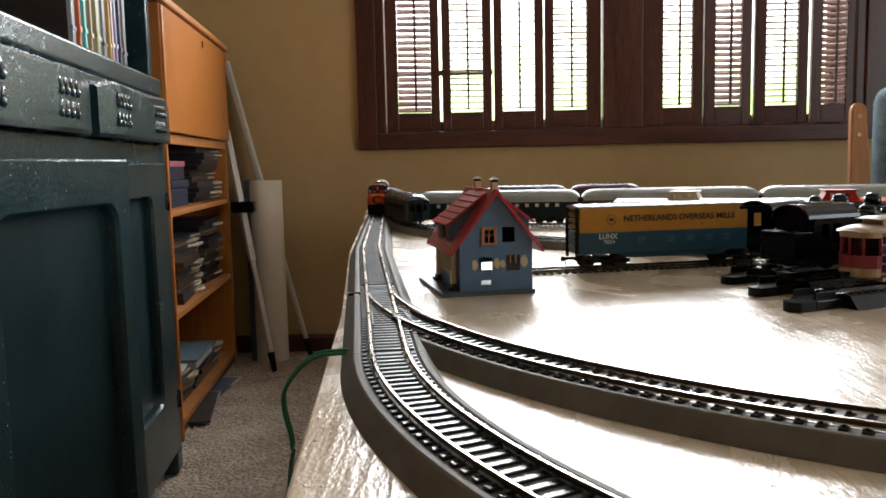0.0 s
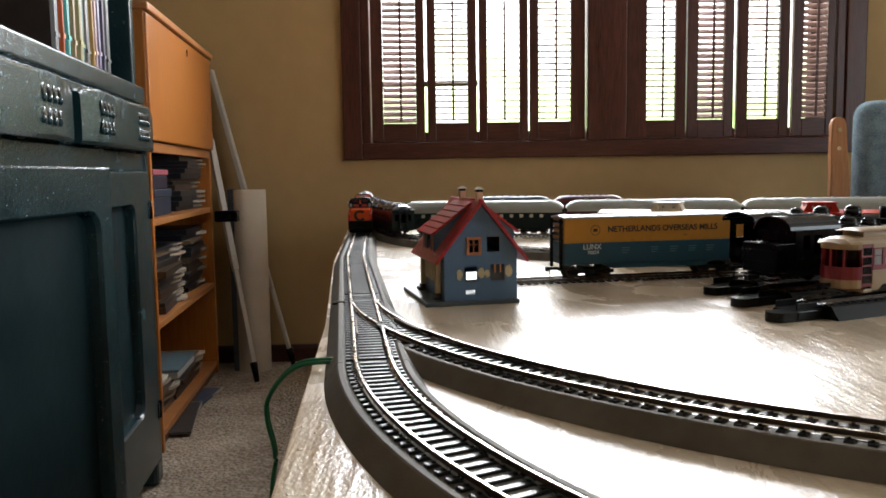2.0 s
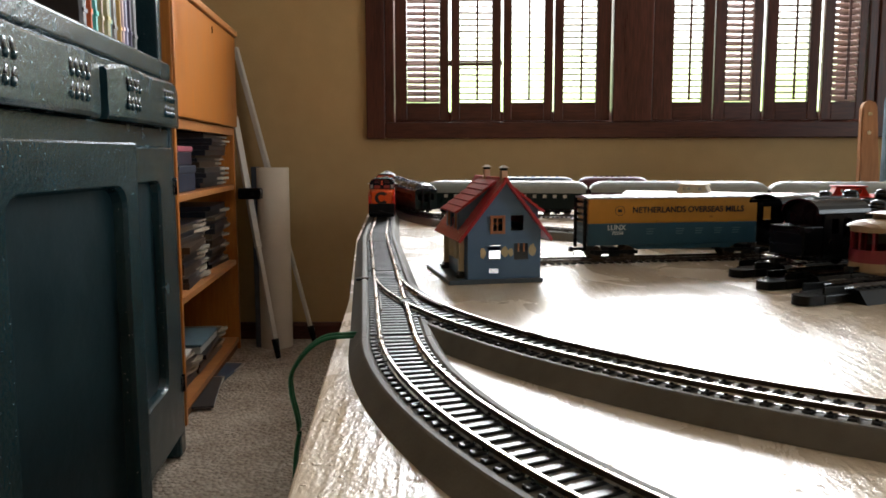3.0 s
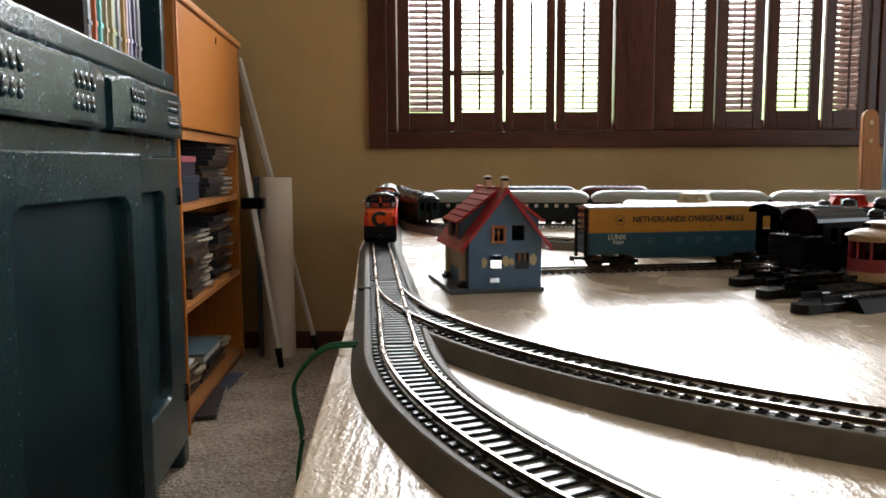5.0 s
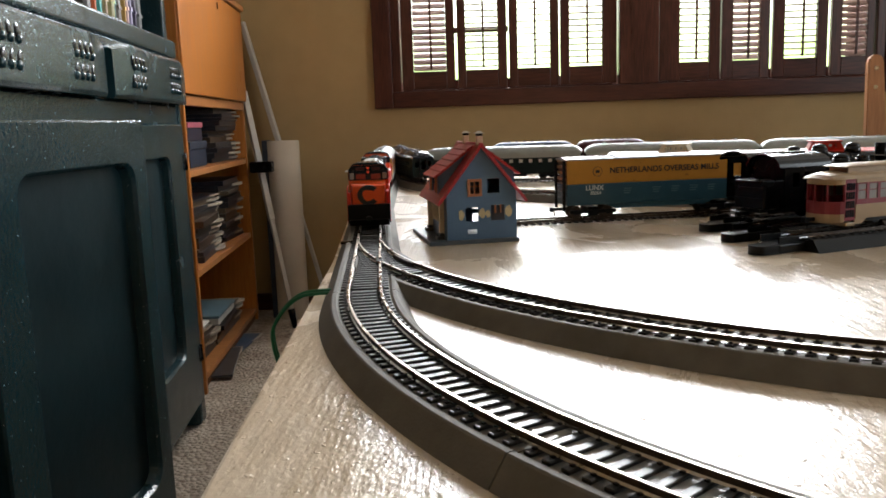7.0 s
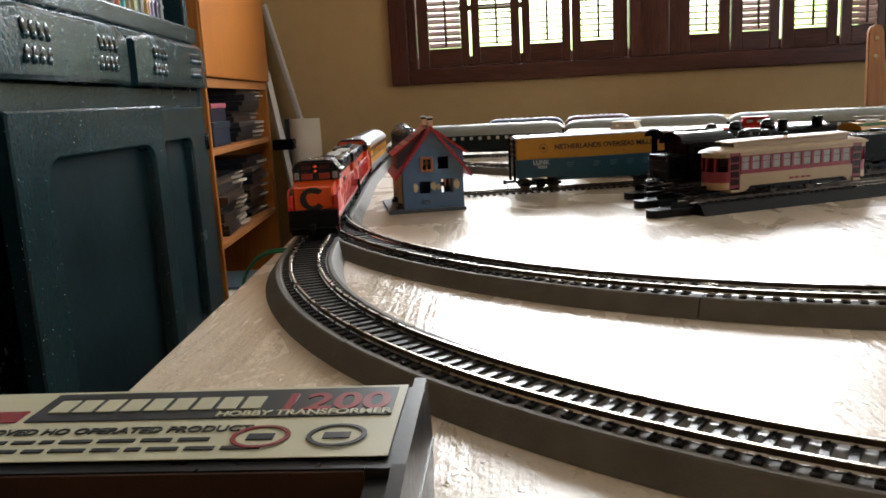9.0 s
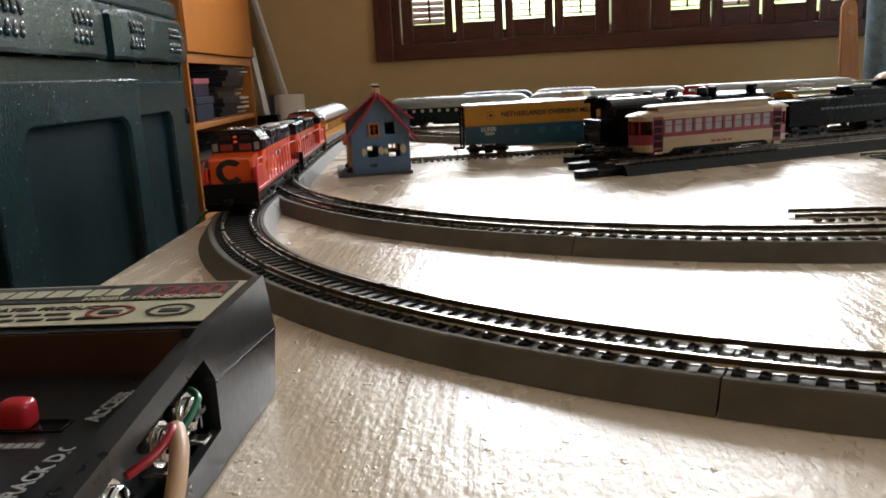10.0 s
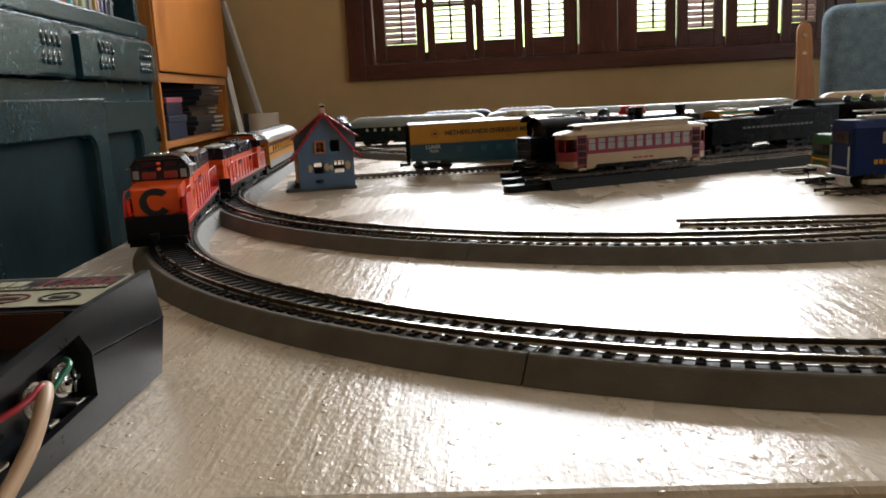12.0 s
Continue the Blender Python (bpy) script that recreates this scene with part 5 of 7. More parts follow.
    for x, y, w in ((0.040, -0.040, 0.010), (0.056, -0.040, 0.011), (0.0, -0.03, 0.02)):
        bm = bmesh.new()
        for k in range(5):
            box(bm, x - w / 2 + w * k / 5, x - w / 2 + w * (k + 0.75) / 5, y - 0.0012, y + 0.0012, deck(y), deck(y) + 0.0002)
        part("print_bar", bm, grey, p)
    for word, y in (("ACCESS.", -0.0215), ("TRACK D.C.", -0.0520)):     # worn lettering beside the terminals
        lettering("deck_text", word, 0.0052, Matrix.Translation((X - 0.0195, y, deck(y) + 0.0006)) @ Matrix.Rotation(math.pi / 2, 4, "Z") @ Matrix.Rotation(0.0311, 4, "Y"), grey, p)
    # screw terminals in the bay
    for y, z in ((-0.0165, 0.0200), (-0.0315, 0.0195), (-0.056, 0.0185)):
        bm = bmesh.new()
        cyl(bm, (X - 0.0085, y, z), (X - 0.003, y, z), 0.0022, segs=10)
        cyl(bm, (X - 0.0045, y, z), (X - 0.0036, y, z), 0.0052, segs=22)
        cyl(bm, (X - 0.0036, y, z), (X - 0.0016, y, z), 0.0042, 0.0040, 22)
        ball(bm, (X - 0.0017, y, z), 0.0040, (0.32, 1, 1), segs=18)
        sc = part("terminal_screw", bm, M_CHROME, p, "bright slotted screw terminal")
        bm = bmesh.new()
        box(bm, X - 0.0013, X - 0.0002, y - 0.0036, y + 0.0036, z - 0.0006, z + 0.0006)
        box(bm, X - 0.0013, X - 0.0002, y - 0.0006, y + 0.0006, z - 0.0036, z + 0.0036)
        part("screw_slot", bm, M_BLACK, sc)
        bm = bmesh.new()
        box(bm, X - 0.008, X + 0.0010, y - 0.0024, y + 0.0024, z - 0.0072, z - 0.0062, 0.0003)
        part("tab", bm, M_CHROME, sc)
    return p


power_pack()
X = 0.087
green_wire = material("green_wire_jacket", (0.01, 0.16, 0.075), 0.4, amount=0.2)
bm = bmesh.new()
tube(bm, smooth_path([(X - 0.002, -0.0165, 0.0262), (X + 0.002, -0.022, 0.0262), (X + 0.0015, -0.028, 0.0235), (X - 0.001, -0.032, 0.0200)]), 0.0009)
tagged(link("wire", bm, green_wire), "short green wire under a terminal screw", "wire")
bm = bmesh.new()
tube(bm, smooth_path([(X - 0.001, -0.033, 0.024), (X + 0.002, -0.037, 0.0255), (X + 0.001, -0.044, 0.0235), (X - 0.003, -0.050, 0.0215)]), 0.0010)
tagged(link("wire", bm, material("red_wire_jacket", (0.45, 0.012, 0.02), 0.4)), "short red wire under a terminal screw", "wire")
bm = bmesh.new()
tube(bm, smooth_path([(X + 0.001, -0.0335, 0.0240), (X + 0.005, -0.042, 0.0225), (X + 0.008, -0.056, 0.016), (X + 0.009, -0.075, 0.0085), (X + 0.012, -0.10, 0.0035), (X + 0.02, -0.14, -0.03)]), 0.0021, 10)
tagged(link("wire", bm, material("buff_cable_jacket", (0.50, 0.31, 0.18), 0.45, amount=0.1)), "buff two-core cable running off the terminals", "wire")
# the feeder that leaves the main line and hangs over the table's edge
bm = bmesh.new()
path = smooth_path([(-0.046, 0.418, 0.0035), (-0.058, 0.418, 0.0035), (-0.070, 0.419, 0.0015), (-0.080, 0.420, -0.006), (-0.0880, 0.421, -0.018), (-0.0885, 0.422, -0.03), (-0.085, 0.422, -0.05), (-0.088, 0.422, -0.08), (-0.09, 0.42, -0.2), (-0.07, 0.42, -0.4)])
tube(bm, path, 0.0011)
tube(bm, [p + Vector((0.0004, 0.0016, 0.0013)) for p in path], 0.0011)
tagged(link("feeder_wire", bm, green_wire), "green twin wire hanging over the table edge", "wire")

# ---- rolling stock ----
def paint(name, colour, rough=0.38, amount=0.14, **k):
    return material(name, colour, rough, amount=amount, scale=90, rough_var=0.05, **k)


P_ORANGE = paint("orange_loco_paint", (0.80, 0.085, 0.008), 0.3)
P_RED = paint("vermilion_handrail_paint", (0.62, 0.025, 0.012), 0.35)
P_NAVY = paint("dark_navy_paint", (0.010, 0.012, 0.020), 0.26, spec=0.3)
P_YELLOW = paint("yellow_coach_paint", (0.62, 0.27, 0.02), 0.35)
P_SILVER = paint("silver_roof_paint", (0.26, 0.26, 0.27), 0.35)
P_GREY = paint("grey_roof_paint", (0.075, 0.08, 0.078), 0.34)
P_PALE = paint("pale_grey_green_coach_paint", (0.30, 0.31, 0.285), 0.33)
# coach panes: light seen through the windows is put into their white
P_GLARE = paint("white_window_glare", (0.78, 0.76, 0.72), 0.4)
P_DKGREEN = paint("dark_green_coach_paint", (0.008, 0.015, 0.014), 0.3, spec=0.15)
P_MAROON = paint("maroon_paint", (0.07, 0.018, 0.022), 0.35, spec=0.2)
P_BLUE = paint("dark_blue_coach_paint", (0.014, 0.020, 0.045), 0.33, spec=0.2)
P_CREAM = paint("cream_tram_paint", (0.40, 0.275, 0.16), 0.4)
P_TRAMRED = paint("crimson_tram_paint", (0.22, 0.012, 0.025), 0.4)
P_OCHRE = paint("ochre_boxcar_paint", (0.44, 0.19, 0.014), 0.42, speck=((0.25, 0.1, 0.01), 0.7, 150.0))
P_TEAL = paint("deep_teal_boxcar_paint", (0.012, 0.062, 0.095), 0.42)
P_GREEN = paint("green_loco_paint", (0.02, 0.11, 0.025), 0.35)
P_LBLUE = paint("royal_blue_loco_paint", (0.003, 0.018, 0.095), 0.35, spec=0.25)
P_TRUCK = paint("black_truck_plastic", (0.005, 0.005, 0.006), 0.5, spec=0.15)
P_PRINT = paint("white_print", (0.55, 0.58, 0.58), 0.5)
P_PRINT_BLACK = paint("black_print", (0.012, 0.010, 0.012), 0.4)
P_PANE = paint("milky_window_film", (0.30, 0.28, 0.275), 0.3)
P_DARKPANE = paint("dark_window_film", (0.02, 0.022, 0.026), 0.12)


def truck(parent, x, wheels=(-0.016, 0.016), r=0.0058, w=0.0235, mat=None):
    """A bogie: two side frames with springs, bolster, wheelsets."""
    bm = bmesh.new()
    for s in (-1, 1):
        y = s * w / 2
        box(bm, wheels[0] - 0.007, wheels[-1] + 0.007, y - 0.0014, y + 0.0014, 0.0045, 0.0078, 0.0006)
        for wx in wheels:
            box(bm, wx - 0.0034, wx + 0.0034, y + s * 0.0014 - 0.0008, y + s * 0.0014 + 0.0008, 0.0036, 0.0082, 0.0005)
        mid = (wheels[0] + wheels[-1]) / 2
        box(bm, mid - 0.005, mid + 0.005, y - 0.0012, y + 0.0012, 0.0022, 0.0052, 0.0005)
    box(bm, (wheels[0] + wheels[-1]) / 2 - 0.005, (wheels[0] + wheels[-1]) / 2 + 0.005, -w / 2, w / 2, 0.005, 0.0105, 0.0005)
    t = part("truck", bm, mat or P_TRUCK, parent, m=Matrix.Translation((x, 0, 0)))
    for wx in wheels:
        bm = bmesh.new()
        for s in (-1, 1):
            cyl(bm, (wx, s * 0.0072, r), (wx, s * 0.0094, r), r, segs=18)
            cyl(bm, (wx, s * 0.0070, r), (wx, s * 0.0074, r), r + 0.0007, segs=18)
        cyl(bm, (wx, -0.009, r), (wx, 0.009, r), 0.0012, segs=8)
        part("wheelset", bm, M_RAILSIDE, t)
    return t


def coupler(parent, x, s):
    bm = bmesh.new()
    box(bm, min(x, x + s * 0.009), max(x, x + s * 0.009), -0.0012, 0.0012, 0.0070, 0.0098, 0.0003)
    box(bm, min(x + s * 0.009, x + s * 0.0125), max(x + s * 0.009, x + s * 0.0125), -0.0026, 0.0022, 0.0062, 0.0105, 0.0006)
    cyl(bm, (x + s * 0.008, 0, 0.0065), (x + s * 0.008, 0, 0.0015), 0.0004, segs=6)
    part("coupler", bm, P_TRUCK, parent)


def arch(half, z0, z1, n=8):
    """Cross-section of a curved roof from -half to half."""
    return [(half * math.cos(math.pi * k / n), z0 + (z1 - z0) * math.sin(math.pi * k / n)) for k in range(n + 1)]


def diesel(name_label):
    """Road-switcher: front at +x. Low nose, cab, long hood, walkway with red handrails."""
    d = thing("diesel_locomotive", Matrix(), name_label, "model locomotive", "moving train")
    L = 0.094
    bm = bmesh.new()
    box(bm, -L + 0.0045, L - 0.0045, -0.0165, 0.0165, 0.0125, 0.0152, 0.0005)
    part("walkway", bm, P_RED, d, "red walkway frame")
    bm = bmesh.new()
    box(bm, -L + 0.004, L - 0.004, -0.0150, 0.0150, 0.0085, 0.0125, 0.0005)
    part("underframe", bm, P_TRUCK, d)
    for s in (1, -1):                                   # pilots with steps and plough
        bm = bmesh.new()
        x = s * L
        box(bm, min(x, x - s * 0.004), max(x, x - s * 0.004), -0.0165, 0.0165, 0.0035, 0.0196, 0.0006)
        loft(bm, [[(x, -0.0155, 0.0012), (x, 0.0155, 0.0012), (x - s * 0.002, 0.0155, 0.0012), (x - s * 0.002, -0.0155, 0.0012)],
                  [(x + s * 0.0035, -0.0145, 0.0065), (x + s * 0.0035, 0.0145, 0.0065), (x, 0.0155, 0.0065), (x, -0.0155, 0.0065)]])
        for y in (-0.0168, 0.0135):
            for z in (0.0035, 0.0075, 0.0115):
                box(bm, min(x - s * 0.008, x), max(x - s * 0.008, x), y, y + 0.0033, z, z + 0.0007)
        part("pilot", bm, P_TRUCK, d, "black pilot with steps")
        coupler(d, x + s * 0.001, s)
    # nose
    bm = bmesh.new()
    loft(bm, [[(0.066, -0.0135, 0.0152), (0.066, 0.0135, 0.0152), (0.066, 0.0135, 0.0385), (0.066, -0.0135, 0.0385)],
              [(0.087, -0.0135, 0.0152), (0.087, 0.0135, 0.0152), (0.087, 0.0135, 0.0365), (0.087, -0.0135, 0.0365)],
              [(0.0895, -0.0122, 0.0158), (0.0895, 0.0122, 0.0158), (0.0895, 0.0122, 0.0352), (0.0895, -0.0122, 0.0352)]])
    nose = part("nose", bm, P_ORANGE, d, "orange short nose")
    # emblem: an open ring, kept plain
    bm = bmesh.new()
    n = 22
    for k in range(n):
        a, b = radians(42 + 276 * k / n), radians(42 + 276 * (k + 1) / n)
        rings = []
        for t in (a, b):
            ri = 0.0048 + 0.0004 * math.sin(3 * t + 0.6)
            rings.append([(0.0895 + h, r * math.cos(t), 0.0272 + r * math.sin(t)) for r, h in ((ri, 0.0), (0.0088, 0.0), (0.0088, 0.0003), (ri, 0.0003))])
        loft(bm, rings, caps=k in (0, n - 1))
    part("emblem", bm, P_PRINT_BLACK, nose, "black open ring emblem")
    # cab with window openings closed by dark panes
    bm = bmesh.new()
    sec = [(-0.0158, 0.0152), (0.0158, 0.0152), (0.0158, 0.0500), (0.0125, 0.0560), (0.0080, 0.0578), (-0.0080, 0.0578), (-0.0125, 0.0560), (-0.0158, 0.0500)]
    loft(bm, [[(0.047, y, z) for y, z in sec], [(0.0660, y, z) for y, z in sec]])
    cab = part("cab", bm, P_ORANGE, d, "orange cab with dark windows")
    bm = bmesh.new()
    sec2 = [(-0.0163, 0.0496), (-0.0128, 0.0568), (-0.0082, 0.0588), (0.0082, 0.0588), (0.0128, 0.0568), (0.0163, 0.0496), (0.0150, 0.0496), (0.0120, 0.0560), (-0.0120, 0.0560), (-0.0150, 0.0496)]
    loft(bm, [[(0.046, y, z) for y, z in sec2], [(0.0685, y, z) for y, z in sec2]])
    part("cab_roof", bm, P_NAVY, cab, "black cab roof")
    bm = bmesh.new()
    box(bm, 0.0468, 0.0660, -0.01595, 0.01595, 0.0388, 0.0496)
    part("cab_band", bm, P_NAVY, cab, "dark upper cab walls")
    bm = bmesh.new()                                   # dark mask of the upper cab front
    loft(bm, [[(0.0661, y, z) for y, z in ((-0.0155, 0.0385), (0.0155, 0.0385), (0.0155, 0.0498), (0.0120, 0.0556), (-0.0120, 0.0556), (-0.0155, 0.0498))],
              [(0.0666, y, z) for y, z in ((-0.0155, 0.0385), (0.0155, 0.0385), (0.0155, 0.0498), (0.0120, 0.0556), (-0.0120, 0.0556), (-0.0155, 0.0498))]])
    part("cab_front", bm, P_NAVY, cab)
    lit = glow("lit_cab_glass", (0.20, 0.02, 0.012), 0.10)
    for y0, y1, z0, z1, mat, nm in ((-0.0098, -0.0022, 0.0400, 0.0458, lit, "windscreen"), (0.0022, 0.0098, 0.0400, 0.0458, lit, "windscreen"),
                                    (-0.0148, -0.0115, 0.0400, 0.0470, P_PANE, "corner_window"), (0.0115, 0.0148, 0.0400, 0.0470, P_PANE, "corner_window"),
                                    (-0.0098, -0.0030, 0.0500, 0.0536, P_MAROON, "number_board"), (0.0030, 0.0098, 0.0500, 0.0536, P_MAROON, "number_board")):
        bm = bmesh.new()
        box(bm, 0.0665, 0.0671, y0, y1, z0, z1, 0.0002)
        part(nm, bm, mat, cab)
    for z in (0.0480, 0.0525):
        bm = bmesh.new()
        cyl(bm, (0.0664, 0, z), (0.0682, 0, z), 0.0011, segs=12)
        part("headlight", bm, glow("warm_headlight", (1.0, 0.10, 0.04), 0.18), cab, "small lit orange headlight")
    for s in (-1, 1):
        for x0 in (0.049, 0.0575):
            bm = bmesh.new()
            box(bm, x0, x0 + 0.0065, min(s * 0.0156, s * 0.0163), max(s * 0.0156, s * 0.0163), 0.040, 0.0478)
            part("side_window", bm, P_DARKPANE, cab)
        bm = bmesh.new()                               # white strip added for the sky's glint on the roof bevel
        loft(bm, [[(0.0475, s * 0.0160, 0.0492), (0.0660, s * 0.0160, 0.0492), (0.0660, s * 0.0185, 0.0484), (0.0475, s * 0.0185, 0.0484)],
                  [(0.0475, s * 0.0160, 0.0498), (0.0660, s * 0.0160, 0.0498), (0.0660, s * 0.0185, 0.0489), (0.0475, s * 0.0185, 0.0489)]])
        part("sun_shade", bm, P_PRINT, cab, "white strip painting the sky's glint on the roof edge")
    # long hood in two colours with doors, fans, dynamic brake blister
    bm = bmesh.new()
    box(bm, -0.088, 0.047, -0.0110, 0.0110, 0.0152, 0.0430, 0.0008)
    hood = part("long_hood", bm, P_ORANGE, d, "orange engine hood with door lines")
    bm = bmesh.new()
    sec = [(-0.0116, 0.0372), (0.0116, 0.0372), (0.0116, 0.0492), (0.0095, 0.0512), (-0.0095, 0.0512), (-0.0116, 0.0492)]
    loft(bm, [[(-0.0882, y, z) for y, z in sec], [(0.0470, y, z) for y, z in sec]])
    part("hood_top", bm, P_NAVY, hood, "dark navy hood top")
    bm = bmesh.new()
    box(bm, -0.030, 0.012, -0.0132, 0.0132, 0.0440, 0.0525, 0.001)
    part("blister", bm, P_NAVY, hood)
    for x in (-0.078, -0.064, -0.050, -0.018, 0.0):
        bm = bmesh.new()
        z = 0.0512 if x < -0.03 else 0.0525
        cyl(bm, (x, 0, z), (x, 0, z + 0.0022), 0.0058, 0.0055, 20)
        part("fan", bm, M_ALU if x < -0.03 else P_NAVY, hood)
    bm = bmesh.new()
    box(bm, 0.022, 0.032, -0.0035, 0.0035, 0.0512, 0.0545, 0.0006)
    part("exhaust", bm, P_NAVY, hood)
    bm = bmesh.new()
    for y in (-0.004, 0.0, 0.004):
        cyl(bm, (0.054, y, 0.0592 + abs(y) * 0.1), (0.062, y, 0.0592 + abs(y) * 0.1), 0.0009, 0.0014, 8)
    box(bm, 0.0525, 0.0545, -0.006, 0.006, 0.0585, 0.0596)
    part("horn", bm, M_CHROME, cab)
    for s in (-1, 1):
        for k in range(11):
            x = -0.083 + k * 0.0117
            bm = bmesh.new()
            box(bm, x, x + 0.0103, min(s * 0.0109, s * 0.0114), max(s * 0.0109, s * 0.0114), 0.0170, 0.0368, 0.0002)
            part("hood_door", bm, P_ORANGE, hood)
        for x, w in ((0.030, 0.012), (-0.02, 0.02)):   # lettering on the hood, unreadable: plain bars
            for k in range(5):
                bm = bmesh.new()
                a = x - w / 2 + w * k / 5
                box(bm, a, a + w / 6.5, min(s * 0.0114, s * 0.0117), max(s * 0.0114, s * 0.0117), 0.027, 0.032)
                part("print_bar", bm, P_NAVY, hood)
        # handrail with stanchions and the red sill
        bm = bmesh.new()
        pts = [(0.046, s * 0.0163, 0.0335), (-0.080, s * 0.0163, 0.0335), (-0.0925, s * 0.0163, 0.0290), (-0.0925, s * 0.0163, 0.0075)]
        tube(bm, pts, 0.00042, 6)
        rail = part("handrail", bm, P_RED, d, "red wire handrail")
        for k in range(10):
            x = 0.042 - k * 0.0134
            bm = bmesh.new()
            cyl(bm, (x, s * 0.0163, 0.0150), (x, s * 0.0163, 0.0335), 0.0004, segs=6)
            part("stanchion", bm, P_RED, rail)
        bm = bmesh.new()
        tube(bm, [(0.0925, s * 0.0163, 0.0040), (0.0925, s * 0.0163, 0.0300), (0.086, s * 0.0163, 0.0345), (0.068, s * 0.0163, 0.0345)], 0.00055, 6)
        tube(bm, [(0.0925, s * 0.0163, 0.0230), (0.0925, s * 0.0095, 0.0200), (0.0925, s * 0.0095, 0.0155)], 0.0004, 6)
        part("handrail", bm, P_RED, d, "red front grab rail")
        bm = bmesh.new()
        box(bm, 0.0665, 0.0915, min(s * 0.0138, s * 0.0160), max(s * 0.0138, s * 0.0160), 0.0152, 0.0300, 0.0006)
        part("step_guard", bm, P_RED, d)
    bm = bmesh.new()
    box(bm, -0.022, 0.022, -0.0145, 0.0145, 0.0028, 0.0100, 0.003, segs=3)
    part("fuel_tank", bm, P_TRUCK, d)
    truck(d, 0.058)
    truck(d, -0.058)
    for ob in d.children_recursive:                     # all above the nose line squashed to fit the camera's view
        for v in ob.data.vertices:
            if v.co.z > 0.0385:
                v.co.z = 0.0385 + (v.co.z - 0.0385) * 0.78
    return d


def coach(label, body, roof, band=None, length=0.255, windows=12, group="passenger cars on the inner loop", see_through=True, name="passenger_car", upper=None, glare_panes=False, skirt=None):
    """A passenger car with real window openings, curved roof with rounded ends, vestibule ends and two trucks."""
    c = thing(name, Matrix(), label, "model coach", group)
    h, W = length / 2, 0.0165
    zf, zs, zw, ze = 0.0105, 0.0260, 0.0340, 0.0415
    if glare_panes:
        zs, zw = 0.0272, 0.0325
    pitch = (length - 0.05) / windows
    lo, hi = (0.32, 0.68) if glare_panes else (0.2, 0.8)
    holes = [(-h + 0.025 + pitch * (k + lo), -h + 0.025 + pitch * (k + hi), zs, zw) for k in range(windows)]
    for s in (-1, 1):
        bm = bmesh.new()
        wall_bars(bm, -h, h, min(s * W, s * (W - 0.0012)), max(s * W, s * (W - 0.0012)), zf, ze, holes)
        side = part("side", bm, body, c)
        if band:
            bm = bmesh.new()
            for z0, z1 in ((zs - 0.0022, zs - 0.0002), (zw + 0.0002, zw + 0.0045)):
                box(bm, -h + 0.002, h - 0.002, min(s * W, s * (W + 0.0003)), max(s * W, s * (W + 0.0003)), z0, z1)
            part("band", bm, band, side)
        for mat, z0, z1, nm in ((upper, zw + 0.0022, ze, "letterboard"), (skirt, zf - 0.003, zf + 0.0050, "side_skirt")):
            if mat:
                bm = bmesh.new()
                box(bm, -h + 0.0005, h - 0.0005, min(s * W, s * (W + 0.0004)), max(s * W, s * (W + 0.0004)), z0, z1)
                part(nm, bm, mat, side)
        # opaque white panes stand in for the glare behind the coach
        if glare_panes:
            for a, b, _, _ in holes:
                bm = bmesh.new()
                box(bm, a - 0.0004, b + 0.0004, min(s * (W - 0.0020), s * (W - 0.0013)), max(s * (W - 0.0020), s * (W - 0.0013)), zs - 0.0004, zw + 0.0004)
                part("pane", bm, P_GLARE, side)
        if not see_through:
            bm = bmesh.new()
            box(bm, -h + 0.022, h - 0.022, min(s * (W - 0.002), s * (W - 0.0013)), max(s * (W - 0.002), s * (W - 0.0013)), zs - 0.001, zw + 0.001)
            part("glazing", bm, P_DARKPANE, side)
    for s in (-1, 1):
        bm = bmesh.new()
        x = s * h
        wall_bars(bm, -W + 0.0012, W - 0.0012, 0, 0.0012, zf, ze, [(-0.0125, -0.0065, zs - 0.001, zw + 0.002), (-0.0035, 0.0035, zs - 0.004, zw + 0.002), (0.0065, 0.0125, zs - 0.001, zw + 0.002)])
        bmesh.ops.transform(bm, matrix=Matrix.Translation((x if s < 0 else x - 0.0012, 0, 0)) @ Matrix.Rotation(radians(-90), 4, "Z") @ Matrix.Translation((0, 0, 0)) if s < 0 else Matrix.Translation((x - 0.0012, 0, 0)) @ Matrix.Rotation(radians(-90), 4, "Z"), verts=bm.verts)
        end = part("end_wall", bm, upper or body, c)
        bm = bmesh.new()
        box(bm, min(x, x + s * 0.003), max(x, x + s * 0.003), -0.0065, -0.0045, zf, ze - 0.002, 0.0004)
        box(bm, min(x, x + s * 0.003), max(x, x + s * 0.003), 0.0045, 0.0065, zf, ze - 0.002, 0.0004)
        box(bm, min(x, x + s * 0.003), max(x, x + s * 0.003), -0.0065, 0.0065, ze - 0.002, ze, 0.0004)
        part("diaphragm", bm, P_TRUCK, end)
        coupler(c, x, s)
    bm = bmesh.new()
    rings = []
    for x, f in ((-h - 0.002, 0.30), (-h + 0.004, 0.72), (-h + 0.012, 0.94), (-h + 0.022, 1.0), (h - 0.022, 1.0), (h - 0.012, 0.94), (h - 0.004, 0.72), (h + 0.002, 0.30)):
        a = arch(W + 0.0006, ze, ze + 0.0125 * f, 10)
        rings.append([(x, y, z) for y, z in a] + [(x, -W - 0.0006, ze - 0.001), (x, W + 0.0006, ze - 0.001)])
    loft(bm, rings)
    r = part("roof", bm, roof, c)
    for k in range(7):
        bm = bmesh.new()
        x = -h + 0.03 + k * (length - 0.06) / 6
